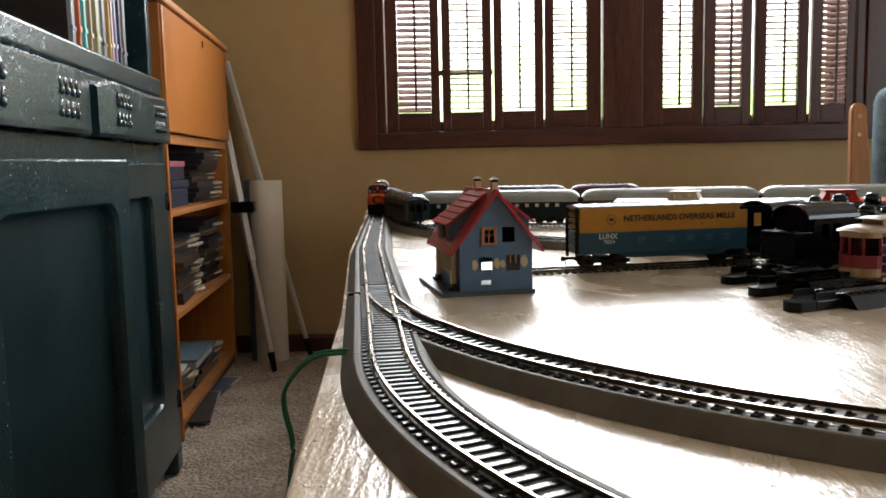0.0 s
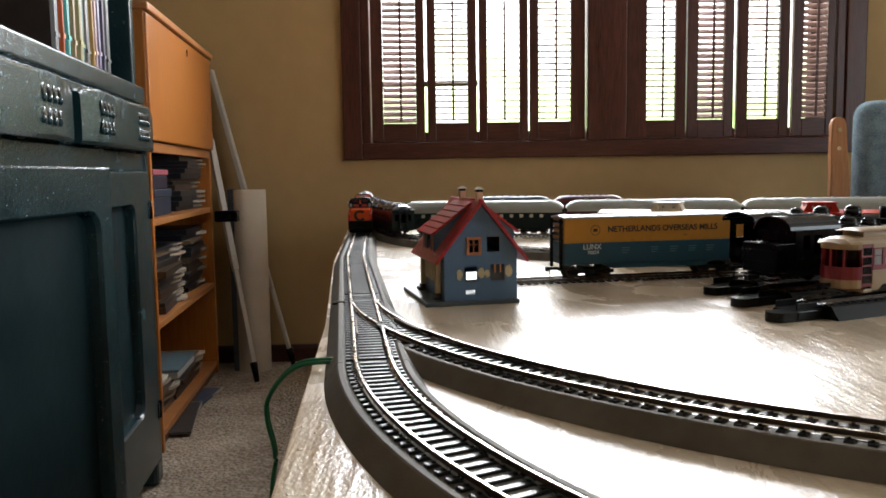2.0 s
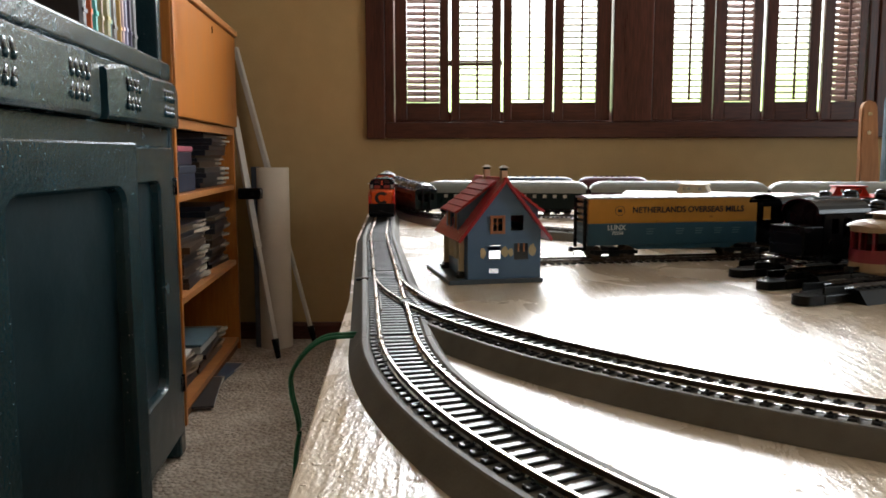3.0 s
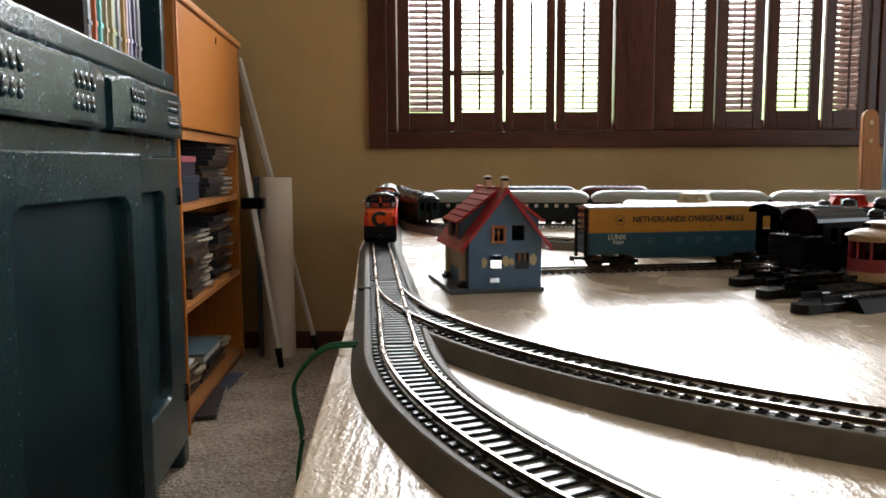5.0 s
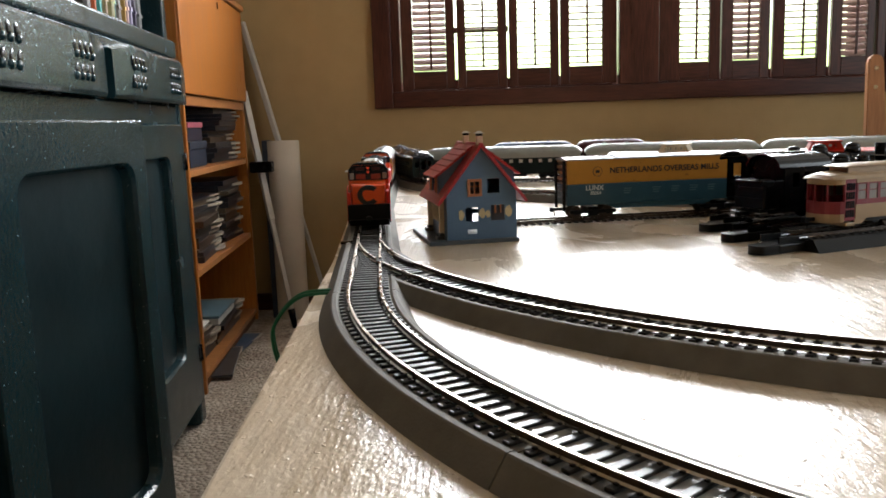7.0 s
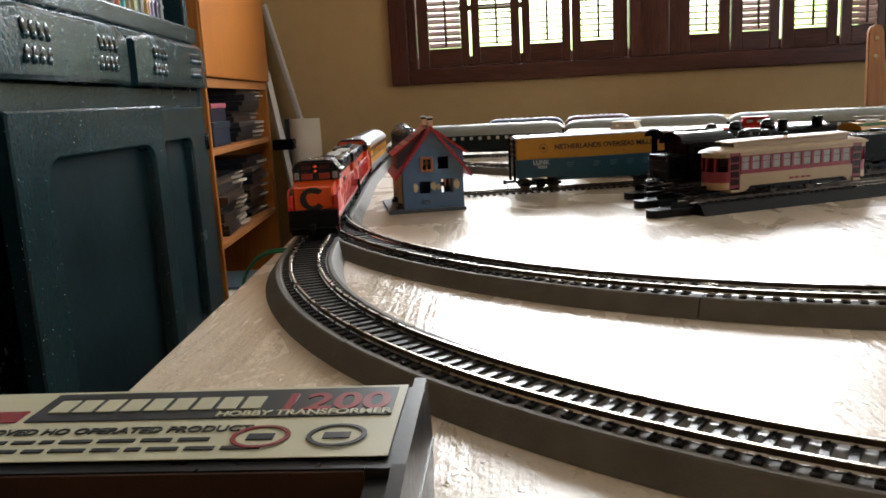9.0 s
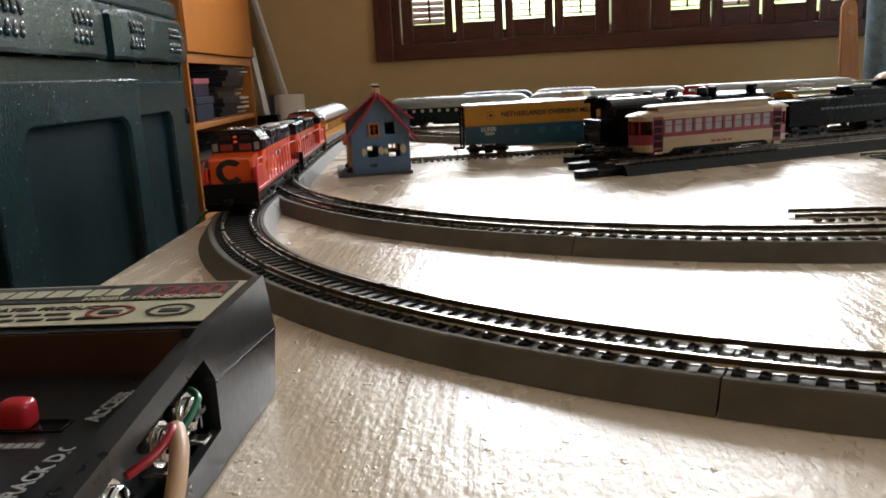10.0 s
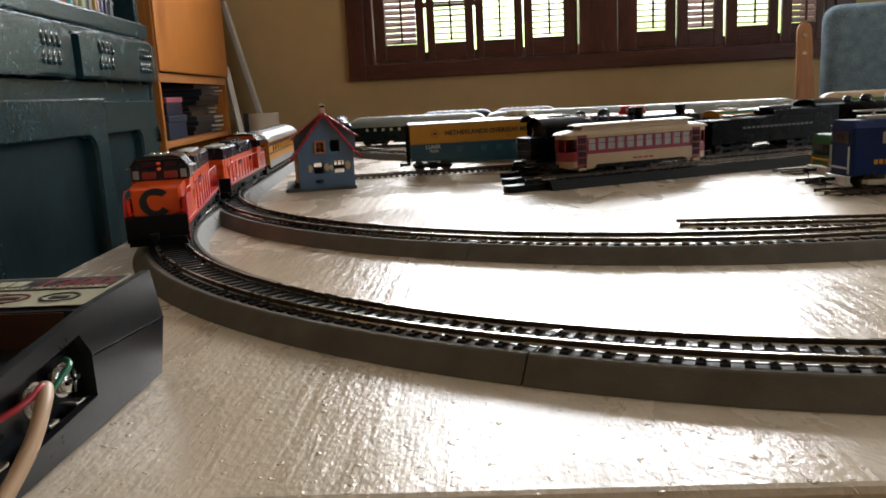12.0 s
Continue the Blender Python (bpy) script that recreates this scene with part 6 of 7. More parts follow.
        box(bm, x - 0.003, x + 0.003, -0.003, 0.003, ze + 0.0120, ze + 0.0138, 0.0006)
        part("roof_vent", bm, roof, r)
    bm = bmesh.new()
    box(bm, -h + 0.002, h - 0.002, -W + 0.0012, W - 0.0012, zf - 0.002, zf)
    box(bm, -0.045, 0.04, -W + 0.002, W - 0.002, zf - 0.0055, zf - 0.002, 0.0008)
    part("underframe", bm, P_TRUCK, c)
    truck(c, h - 0.045)
    truck(c, -h + 0.045)
    return c


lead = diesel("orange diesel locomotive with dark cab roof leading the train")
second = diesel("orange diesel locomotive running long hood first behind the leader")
moving_coach = coach("yellow passenger car with a silver roof behind the locomotives", P_YELLOW, P_SILVER, P_MAROON, 0.255, 11, "moving train", False, skirt=P_SILVER)
for ob in (lead, second):
    ob.scale = (1.12, 1.12, 1.0)
second.scale = (1.12, 1.12, 0.95)
moving_coach.scale = (1.06, 1.1, 0.94)

# ---- standing trains and their tracks ----
def loop_line(s):
    """The inner loop: a curve at the table's far left, then a straight to the right, behind the boxcar."""
    R, a0, a1 = 0.62, radians(8), radians(76)
    c0 = Vector((-0.070 + R * math.cos(a0), 1.33 + R * math.sin(a0), 0))
    a = a0 + s / R
    if a < a0:
        d = Vector((math.sin(a0), -math.cos(a0), 0))
        return Vector((-0.070, 1.33, 0)) + d * s, d
    if a < a1:
        return c0 - Vector((R * math.cos(a), R * math.sin(a), 0)), Vector((math.sin(a), -math.cos(a), 0))
    d = Vector((math.sin(a1), -math.cos(a1), 0))
    return c0 - Vector((R * math.cos(a1), R * math.sin(a1), 0)) + d * (s - (a1 - a0) * R), d


track_piece(loop_line, -0.26, 0.22, "grey roadbed curve of the inner loop", singles=False)
track_piece(loop_line, 0.22, 0.48, "grey roadbed curve behind the house", singles=False)
track_piece(loop_line, 0.48, 0.80, "grey roadbed curve behind the boxcar", singles=False)
FAR = plain_line((-0.02, 1.30), (1.65, 1.03))
track_piece(FAR, 0.0, 1.6, "flat track under the coaches", bed=False, singles=False)
BACK = plain_line((0.1, 1.52), (1.6, 1.36))
track_piece(BACK, 0.0, 1.4, "flat track with black ties near the wall", bed=False, singles=False)
FLAT_Z = 0.0006 + TIE_H + RAIL_H


def stand(ob, line, s, z=RAIL_Z, flip=False, tall=1.0):
    p, d = line(s)
    ob.matrix_basis = Matrix.Translation(p + Vector((0, 0, z))) @ Matrix.Rotation(math.atan2(d.y, d.x) + (math.pi if flip else 0), 4, "Z") @ Matrix.Diagonal((1.0, 1.0, tall, 1.0))
    return ob


stand(coach("dark observation coach with three end windows on the curve", P_DKGREEN, P_NAVY, None, 0.2, 9, "passenger cars on the inner loop", False), loop_line, 0.062, tall=0.86)
stand(coach("dark coach coupled behind the observation coach", P_DKGREEN, P_NAVY, None, 0.2, 9, "passenger cars on the inner loop", False), loop_line, -0.150, tall=0.86)
LEN = 0.262
stand(coach("dark green coach with grey roof and white panes for light seen through", P_DKGREEN, P_PALE, None, 0.255, 13, "grey roofed coaches at the back", upper=P_PALE, glare_panes=True), FAR, 0.112, FLAT_Z)
stand(coach("grey roofed coach with a dark maroon window band", P_MAROON, P_PALE, None, 0.262, 13, "grey roofed coaches at the back", False, upper=P_PALE, skirt=P_PALE), FAR, 0.378, FLAT_Z)
stand(coach("grey roofed coach with a grey window band", P_GREY, P_PALE, None, 0.262, 13, "grey roofed coaches at the back", upper=P_PALE, glare_panes=True), FAR, 0.647, FLAT_Z)
stand(coach("dark blue coach near the wall", P_BLUE, P_BLUE, None, 0.15, 7, "coaches on the last track", False), BACK, 0.06, FLAT_Z, tall=1.0)
stand(coach("maroon coach near the wall", P_MAROON, P_MAROON, None, 0.125, 6, "coaches on the last track", False), BACK, 0.208, FLAT_Z, tall=1.0)
stand(coach("cream and green coach with a pale roof", P_GREEN, P_CREAM, None, 0.26, 12, "coaches on the last track", False), BACK, 0.935, FLAT_Z)


def boxcar():
    c = thing("boxcar", Matrix(), "ochre and teal boxcar lettered Netherlands Overseas Mills", "model boxcar")
    h, W, z0, z1 = 0.093, 0.0168, 0.0130, 0.0555
    zm = 0.0330
    bm = bmesh.new()
    box(bm, -h, h, -W, W, zm, z1, 0.0005)
    body = part("upper_body", bm, P_OCHRE, c, "ochre upper body")
    bm = bmesh.new()
    box(bm, -h, h, -W, W, z0, zm - 0.00005, 0.0005)
    low = part("lower_body", bm, P_TEAL, c, "teal lower body")
    bm = bmesh.new()
    prism(bm, [(-0.055, z0), (0.055, z0), (0.045, z0 - 0.0042), (-0.045, z0 - 0.0042)], -W + 0.0006, W - 0.0006, "y")
    part("side_sill", bm, P_TEAL, low)
    bm = bmesh.new()
    prism(bm, [(-W - 0.0006, z1), (W + 0.0006, z1), (W + 0.0006, z1 + 0.0012), (0.0, z1 + 0.0030), (-W - 0.0006, z1 + 0.0012)], -h - 0.0008, h + 0.0008, "x")
    roof = part("roof", bm, P_SILVER, c, "pale ribbed roof")
    for k in range(13):
        bm = bmesh.new()
        x = -h + 0.006 + k * (2 * h - 0.012) / 12
        prism(bm, [(-W - 0.0007, z1 + 0.0012), (0, z1 + 0.0031), (W + 0.0007, z1 + 0.0012), (W + 0.0007, z1 + 0.0017), (0, z1 + 0.0037), (-W - 0.0007, z1 + 0.0017)], x - 0.0008, x + 0.0008, "x")
        part("roof_rib", bm, P_SILVER, roof)
    for s in (-1, 1):
        for k in range(7):                              # corrugated ends
            bm = bmesh.new()
            z = z0 + 0.004 + k * 0.0056
            box(bm, min(s * h, s * (h + 0.0014)), max(s * h, s * (h + 0.0014)), -W + 0.002, W - 0.002, z, z + 0.003, 0.0007)
            part("end_rib", bm, P_TEAL if z < zm - 0.004 else P_NAVY, low)
        for y in (-0.0148, 0.0118):
            bm = bmesh.new()
            for k in range(7):
                box(bm, min(s * (h + 0.0012), s * (h + 0.003)), max(s * (h + 0.0012), s * (h + 0.003)), y, y + 0.003, 0.012 + k * 0.0055, 0.0125 + k * 0.0055)
            box(bm, min(s * (h + 0.001), s * (h + 0.003)), max(s * (h + 0.001), s * (h + 0.003)), y - 0.0004, y, 0.009, z1)
            box(bm, min(s * (h + 0.001), s * (h + 0.003)), max(s * (h + 0.001), s * (h + 0.003)), y + 0.003, y + 0.0034, 0.009, z1)
            part("ladder", bm, P_TRUCK, c)
        coupler(c, s * h, s)
        face = Matrix.Rotation(radians(90), 4, "X") if s < 0 else Matrix.Rotation(math.pi, 4, "Z") @ Matrix.Rotation(radians(90), 4, "X")
        lettering("side_text", "NETHERLANDS OVERSEAS MILLS", 0.0076, Matrix.Translation((0.0040 if s < 0 else -0.0040, s * (W + 0.00015), 0.0448)) @ face, P_PRINT_BLACK, body)
        lettering("side_text", "LUNX", 0.0066, Matrix.Translation((s * 0.066, s * (W + 0.00015), 0.0290)) @ face, P_PRINT, low)
        lettering("side_text", "70254", 0.0044, Matrix.Translation((s * 0.065, s * (W + 0.00015), 0.0240)) @ face, P_PRINT, low)
        bm = bmesh.new()
        for k in range(20):
            a, b = math.tau * k / 20, math.tau * (k + 1) / 20
            loft(bm, [[(s * 0.063 + r * math.cos(t), s * (W + h2), 0.0445 + r * math.sin(t)) for r, h2 in ((0.0042, 0.0), (0.0047, 0.0), (0.0047, 0.0002), (0.0042, 0.0002))] for t in (a, b)], caps=False)
        box(bm, s * 0.063 - 0.002, s * 0.063 + 0.002, min(s * W, s * (W + 0.0002)), max(s * W, s * (W + 0.0002)), 0.0432, 0.0458)
        part("emblem", bm, P_PRINT_BLACK, body, "round printed emblem")
        for x in (-0.033, -0.004, 0.015, 0.034, 0.052, 0.075):   # unreadable small print
            for k in range(3):
                bm = bmesh.new()
                box(bm, -s * x - 0.004, -s * x + 0.004 - 0.001 * k, min(s * W, s * (W + 0.0002)), max(s * W, s * (W + 0.0002)), 0.0270 - 0.0022 * k, 0.0277 - 0.0022 * k)
                part("print_bar", bm, paint("faded_print", (0.10, 0.17, 0.21), 0.5), low)
    truck(c, 0.066, r=0.0055)
    truck(c, -0.066, r=0.0055)
    return c


M_FLATTIE = material("brown_flat_tie", (0.05, 0.036, 0.026), 0.5, amount=0.4, scale=300, vary=0.2)
A_BOX = 0.17
BOXLINE = plain_line((0.045, 0.722), (0.045 + math.cos(A_BOX), 0.722 + math.sin(A_BOX)))
track_piece(BOXLINE, 0.0, 0.62, "flat track with brown ties under the boxcar", bed=False, singles=True, mats=(M_ROADBED, M_FLATTIE))
stand(boxcar(), BOXLINE, 0.171, FLAT_Z)

# black plastic sidings with loop-and-tongue couplings
A_SID = 0.40
M_BLACKBED = material("black_moulded_roadbed", (0.006, 0.006, 0.006), 0.33, amount=0.3, scale=90, rough_var=0.06, spec=0.2)
SID = [plain_line((0.240, y), (0.240 + math.cos(A_SID), y + math.sin(A_SID))) for y in (0.532, 0.593, 0.652)]
for i, line in enumerate(SID):
    tr = track_piece(line, 0.028, 0.95, "black plastic roadbed siding with a rounded end lug", singles=False, mats=(M_BLACKBED, M_TIE), group="black sidings")
    p, d = line(0.0)
    q = Matrix.Translation(p) @ Matrix.Rotation(math.atan2(d.y, d.x), 4, "Z")
    bm = bmesh.new()
    n = 14
    ring = [(-0.008 - 0.0055 * math.cos(math.pi * (k / n - 0.5)), -0.004 + 0.0075 * math.sin(math.pi * (k / n - 0.5))) for k in range(n + 1)] + [(0.008, 0.0035), (0.008, -0.0115)]
    loft(bm, [[(x, y, 0.0004) for x, y in ring], [(x, y, 0.0068) for x, y in ring]])
    bmesh.ops.transform(bm, matrix=q, verts=bm.verts)
    part("end_lug", bm, M_BLACKBED, tr)
    bm = bmesh.new()
    box(bm, 0.004, 0.030, -0.012, 0.010, 0.0004, 0.0070, 0.001, m=q)
    for y in (-0.0088, 0.0088):
        box(bm, 0.006, 0.030, y - 0.0007, y + 0.0007, 0.007, 0.0118, 0.0002, m=q)
    part("end_block", bm, M_BLACKBED, tr)


def trolley():
    c = thing("trolley_car", Matrix(), "cream and crimson four-wheel trolley car", "model tram")
    h, W = 0.085, 0.0155
    zf, zs, zw, ze = 0.0095, 0.0225, 0.0335, 0.0375
    n = 11
    a, b = -0.060, 0.060
    pitch = (b - a) / n
    holes = [(a + pitch * k + pitch * 0.12, a + pitch * k + pitch * 0.88, zs, zw) for k in range(n)]
    for s in (-1, 1):
        bm = bmesh.new()
        wall_bars(bm, a, b, min(s * W, s * (W - 0.0012)), max(s * W, s * (W - 0.0012)), zf, ze, holes)
        side = part("side", bm, P_TRAMRED, c, "crimson window band")
        bm = bmesh.new()
        box(bm, a - 0.001, b + 0.001, min(s * W, s * (W + 0.0005)), max(s * W, s * (W + 0.0005)), zf - 0.001, 0.0188, 0.0002)
        box(bm, a - 0.001, b + 0.001, min(s * W, s * (W + 0.0005)), max(s * W, s * (W + 0.0005)), 0.0345, ze, 0.0002)
        part("band", bm, P_CREAM, side, "cream waist and letter boards")
        bm = bmesh.new()
        for x0, x1 in ((a - 0.001, a + 0.012), (b - 0.012, b + 0.001)):
            prism(bm, [(x0, zf), (x1, zf), ((x0 + x1) / 2, 0.0045), (x0 if x0 < 0 else x1, 0.0045)][:4], min(s * W, s * (W - 0.001)), max(s * W, s * (W - 0.001)), "y")
        part("skirt", bm, P_CREAM, side)
        for hx0, hx1, _, _ in holes:
            bm = bmesh.new()
            box(bm, hx0, hx1, min(s * (W - 0.0011), s * (W - 0.0006)), max(s * (W - 0.0011), s * (W - 0.0006)), zs, zw)
            pane = part("pane", bm, P_PANE, side)
            bm = bmesh.new()
            for fx in (0.3,):
                box(bm, hx0, hx1, min(s * (W - 0.0007), s * (W - 0.0001)), max(s * (W - 0.0007), s * (W - 0.0001)), zs + 0.0062, zs + 0.0068)
            part("sash_bar", bm, P_TRAMRED, pane)
    for s in (-1, 1):                                  # rounded platforms with doors and three end windows
        x0 = s * 0.061
        def bow(t, r=0.0):
            ang = radians(-90 + 180 * t)
            return x0 + s * (0.0105 + (0.0125 + r) * math.cos(ang)), (W + r) * math.sin(ang)
        bm = bmesh.new()
        N = 12
        for z0_, z1_, mat in ((zf - 0.003, 0.0125, 0), (0.0125, 0.0215, 1), (0.0338, ze, 0)):
            for k in range(N):
                p0, p1 = bow(k / N), bow((k + 1) / N)
                i0, i1 = bow(k / N, -0.001), bow((k + 1) / N, -0.001)
                loft(bm, [[(*p0, z0_), (*p1, z0_), (*i1, z0_), (*i0, z0_)], [(*p0, z1_), (*p1, z1_), (*i1, z1_), (*i0, z1_)]], mat)
        front = part("platform", bm, [P_CREAM, P_TRAMRED], c, "rounded cream and crimson platform end")
        for t in (0.02, 0.30, 0.5, 0.70, 0.98):
            bm = bmesh.new()
            x, y = bow(t)
            cyl(bm, (x - s * 0.0006, y * 0.97, 0.0215), (x - s * 0.0006, y * 0.97, 0.0338), 0.0010, segs=8)
            part("window_post", bm, P_TRAMRED, front)
        for y in (-W, W - 0.001):
            bm = bmesh.new()
            xa, xb = sorted((x0, x0 + s * 0.0105))
            box(bm, xa, xb, y, y + 0.001, 0.0075, ze)
            dr = part("door", bm, P_TRAMRED, c, "crimson folding door")
            yy = -W - 0.0005 if y < 0 else W
            for k in range(4):
                for z in (0.010, 0.0165, 0.023, 0.0295):
                    bm = bmesh.new()
                    box(bm, xa + 0.0012 + k * 0.0022, xa + 0.0026 + k * 0.0022, yy, yy + 0.0005, z, z + 0.0052)
                    part("door_panel", bm, P_DARKPANE, dr)
        bm = bmesh.new()
        xa, xb = sorted((x0 + s * 0.001, x0 + s * 0.0095))
        box(bm, xa, xb, -W - 0.001, W + 0.001, 0.0035, 0.0060, 0.0004)
        part("step", bm, P_CREAM, c)
        coupler(c, x0 + s * 0.021, s)
    bm = bmesh.new()
    rings = []
    for x, f, g in ((-0.0855, 0.2, 0.55), (-0.081, 0.7, 0.85), (-0.072, 1, 1), (0.072, 1, 1), (0.081, 0.7, 0.85), (0.0855, 0.2, 0.55)):
        rings.append([(x, y * g, z) for y, z in arch(W + 0.001, ze, ze + 0.0050 * f, 8)])
    loft(bm, rings)
    roof = part("roof", bm, P_CREAM, c, "cream roof")
    bm = bmesh.new()
    box(bm, -0.062, 0.062, -0.0085, 0.0085, ze + 0.0035, ze + 0.0082, 0.0006)
    part("clerestory", bm, P_CREAM, roof)
    bm = bmesh.new()
    rings = [[(x, y, z) for y, z in arch(0.0102, ze + 0.0082, ze + 0.0082 + 0.0022 * f, 6)] for x, f in ((-0.068, 0.3), (-0.062, 1), (0.062, 1), (0.068, 0.3))]
    loft(bm, rings)
    part("clerestory_roof", bm, P_CREAM, roof)
    bm = bmesh.new()
    cyl(bm, (0.0, 0, ze + 0.010), (0.0, 0, ze + 0.0135), 0.002, segs=8)
    tube(bm, [(0.0, 0, ze + 0.0130), (-0.080, 0, ze + 0.0200)], 0.0005, 6)
    part("trolley_pole", bm, P_TRUCK, c)
    bm = bmesh.new()
    box(bm, -0.06, 0.06, -0.0135, 0.0135, 0.006, 0.0095)
    part("underframe", bm, P_TRUCK, c)
    for k in range(4):
        bm = bmesh.new()
        box(bm, 0.006 + 0.0062 * k - 0.015, 0.0105 + 0.0062 * k - 0.015, -W - 0.0008, -W - 0.0005, 0.0110, 0.0128)
        part("print_bar", bm, P_TRAMRED, c)
    truck(c, 0.0, wheels=(-0.02, 0.02))
    return c


stand(trolley(), SID[0], 0.131)


def steam_switcher():
    """Small black tank engine: cab at -x end with arched roof, boiler with domes and stack."""
    c = thing("steam_locomotive", Matrix(), "black plastic steam switcher with an arched cab roof", "model locomotive")
    W = 0.0165
    bm = bmesh.new()
    box(bm, -0.072, 0.078, -W, W, 0.0085, 0.0120, 0.0005)
    part("running_board", bm, M_BLACK, c)
    for s in (-1, 1):
        bm = bmesh.new()
        wall_bars(bm, -0.058, -0.018, min(s * W, s * (W - 0.0012)), max(s * W, s * (W - 0.0012)), 0.012, 0.0440, [(-0.0500, -0.0430, 0.0285, 0.0395), (-0.0385, -0.0300, 0.0250, 0.0395)])
        part("cab_side", bm, M_BLACK, c)
        bm = bmesh.new()
        box(bm, -0.018, -0.0165, min(s * 0.002, s * W), max(s * 0.002, s * W), 0.012, 0.044)
        part("cab_front", bm, M_BLACK, c)
        bm = bmesh.new()
        cyl(bm, (-0.012, s * 0.0105, 0.0065), (-0.012, s * 0.0125, 0.0065), 0.0065, segs=20)
        cyl(bm, (0.010, s * 0.0105, 0.0065), (0.010, s * 0.0125, 0.0065), 0.0065, segs=20)
        cyl(bm, (0.032, s * 0.0105, 0.0065), (0.032, s * 0.0125, 0.0065), 0.0065, segs=20)
        box(bm, -0.012, 0.052, min(s * 0.0128, s * 0.0140), max(s * 0.0128, s * 0.0140), 0.0058, 0.0074, 0.0003)
        box(bm, 0.048, 0.066, min(s * 0.0105, s * 0.0160), max(s * 0.0105, s * 0.0160), 0.003, 0.0115, 0.002)
        part("driving_gear", bm, M_BLACK_GLOSS, c)
    bm = bmesh.new()
    outer, inner = arch(W + 0.002, 0.0440, 0.0545, 12), arch(W + 0.0008, 0.0432, 0.0535, 12)
    loft(bm, [[(x, y, z) for y, z in outer + inner[::-1]] for x in (-0.0655, -0.0125)])
    part("cab_roof", bm, M_BLACK_GLOSS, c, "glossy arched cab roof")
    bm = bmesh.new()                                   # closed rear wall up to the arch, with a sill
    loft(bm, [[(x, y * 0.93, z) for y, z in [(-W, 0.012), (W, 0.012)] + arch(W, 0.0432, 0.0530, 12)] for x in (-0.0580, -0.0592)])
    part("cab_back", bm, M_BLACK, c)
    for z in (0.0205, 0.0290):
        bm = bmesh.new()
        box(bm, -0.0792, -0.0780, -W + 0.001, W - 0.001, z, z + 0.0008, 0.0002)
        part("grab_rail", bm, M_BLACK_GLOSS, c)
    bm = bmesh.new()
    box(bm, -0.053, -0.025, -0.004, 0.004, 0.0535, 0.0555, 0.0008)
    part("roof_hatch", bm, M_BLACK_GLOSS, c)
    bm = bmesh.new()
    box(bm, -0.078, -0.058, -W, W, 0.012, 0.0345, 0.001)
    part("coal_bunker", bm, M_BLACK, c)
    bm = bmesh.new()
    cyl(bm, (-0.017, 0, 0.0305), (0.074, 0, 0.0305), 0.0130, segs=28)
    boiler = part("boiler", bm, M_BLACK, c)
    for x in (0.0, 0.025, 0.05, 0.0735):
        bm = bmesh.new()
        cyl(bm, (x, 0, 0.0305), (x + 0.0012, 0, 0.0305), 0.0134, segs=28)
        part("boiler_band", bm, M_BLACK_GLOSS, boiler)
    for x, r, hh in ((-0.002, 0.006, 0.0075), (0.018, 0.0075, 0.009), (0.042, 0.006, 0.0075)):
        bm = bmesh.new()
        cyl(bm, (x, 0, 0.041), (x, 0, 0.0435 + hh * 0.45), r, r * 0.95, 18)
        ball(bm, (x, 0, 0.0435 + hh * 0.45), r * 0.95, (1, 1, 0.6))
        part("dome", bm, M_BLACK_GLOSS, boiler)
    bm = bmesh.new()
    cyl(bm, (0.062, 0, 0.041), (0.062, 0, 0.0585), 0.0042, 0.0048, 16)
    part("chimney", bm, M_BLACK, boiler)
    bm = bmesh.new()
    for s in (-1, 1):
        tube(bm, [(-0.016, s * 0.0128, 0.036), (0.07, s * 0.0128, 0.036)], 0.0005, 6)
        tube(bm, smooth_path([(-0.012, s * 0.006, 0.043), (0.006, s * 0.007, 0.0445), (0.014, s * 0.012, 0.037)]), 0.0008, 6)
    tube(bm, [(0.020, 0.0, 0.051), (0.034, 0, 0.0485), (0.058, 0, 0.0475)], 0.0006, 6)
    part("pipework", bm, M_BLACK_GLOSS, c)
    coupler(c, -0.078, -1)
    coupler(c, 0.078, 1)
    bm = bmesh.new()
    for z in (0.010, 0.006):
        box(bm, -0.082, -0.074, -W, -W + 0.006, z - 0.001, z, 0.0002)
        box(bm, -0.082, -0.074, W - 0.006, W, z - 0.001, z, 0.0002)
    part("step", bm, M_CHROME, c)
    return c


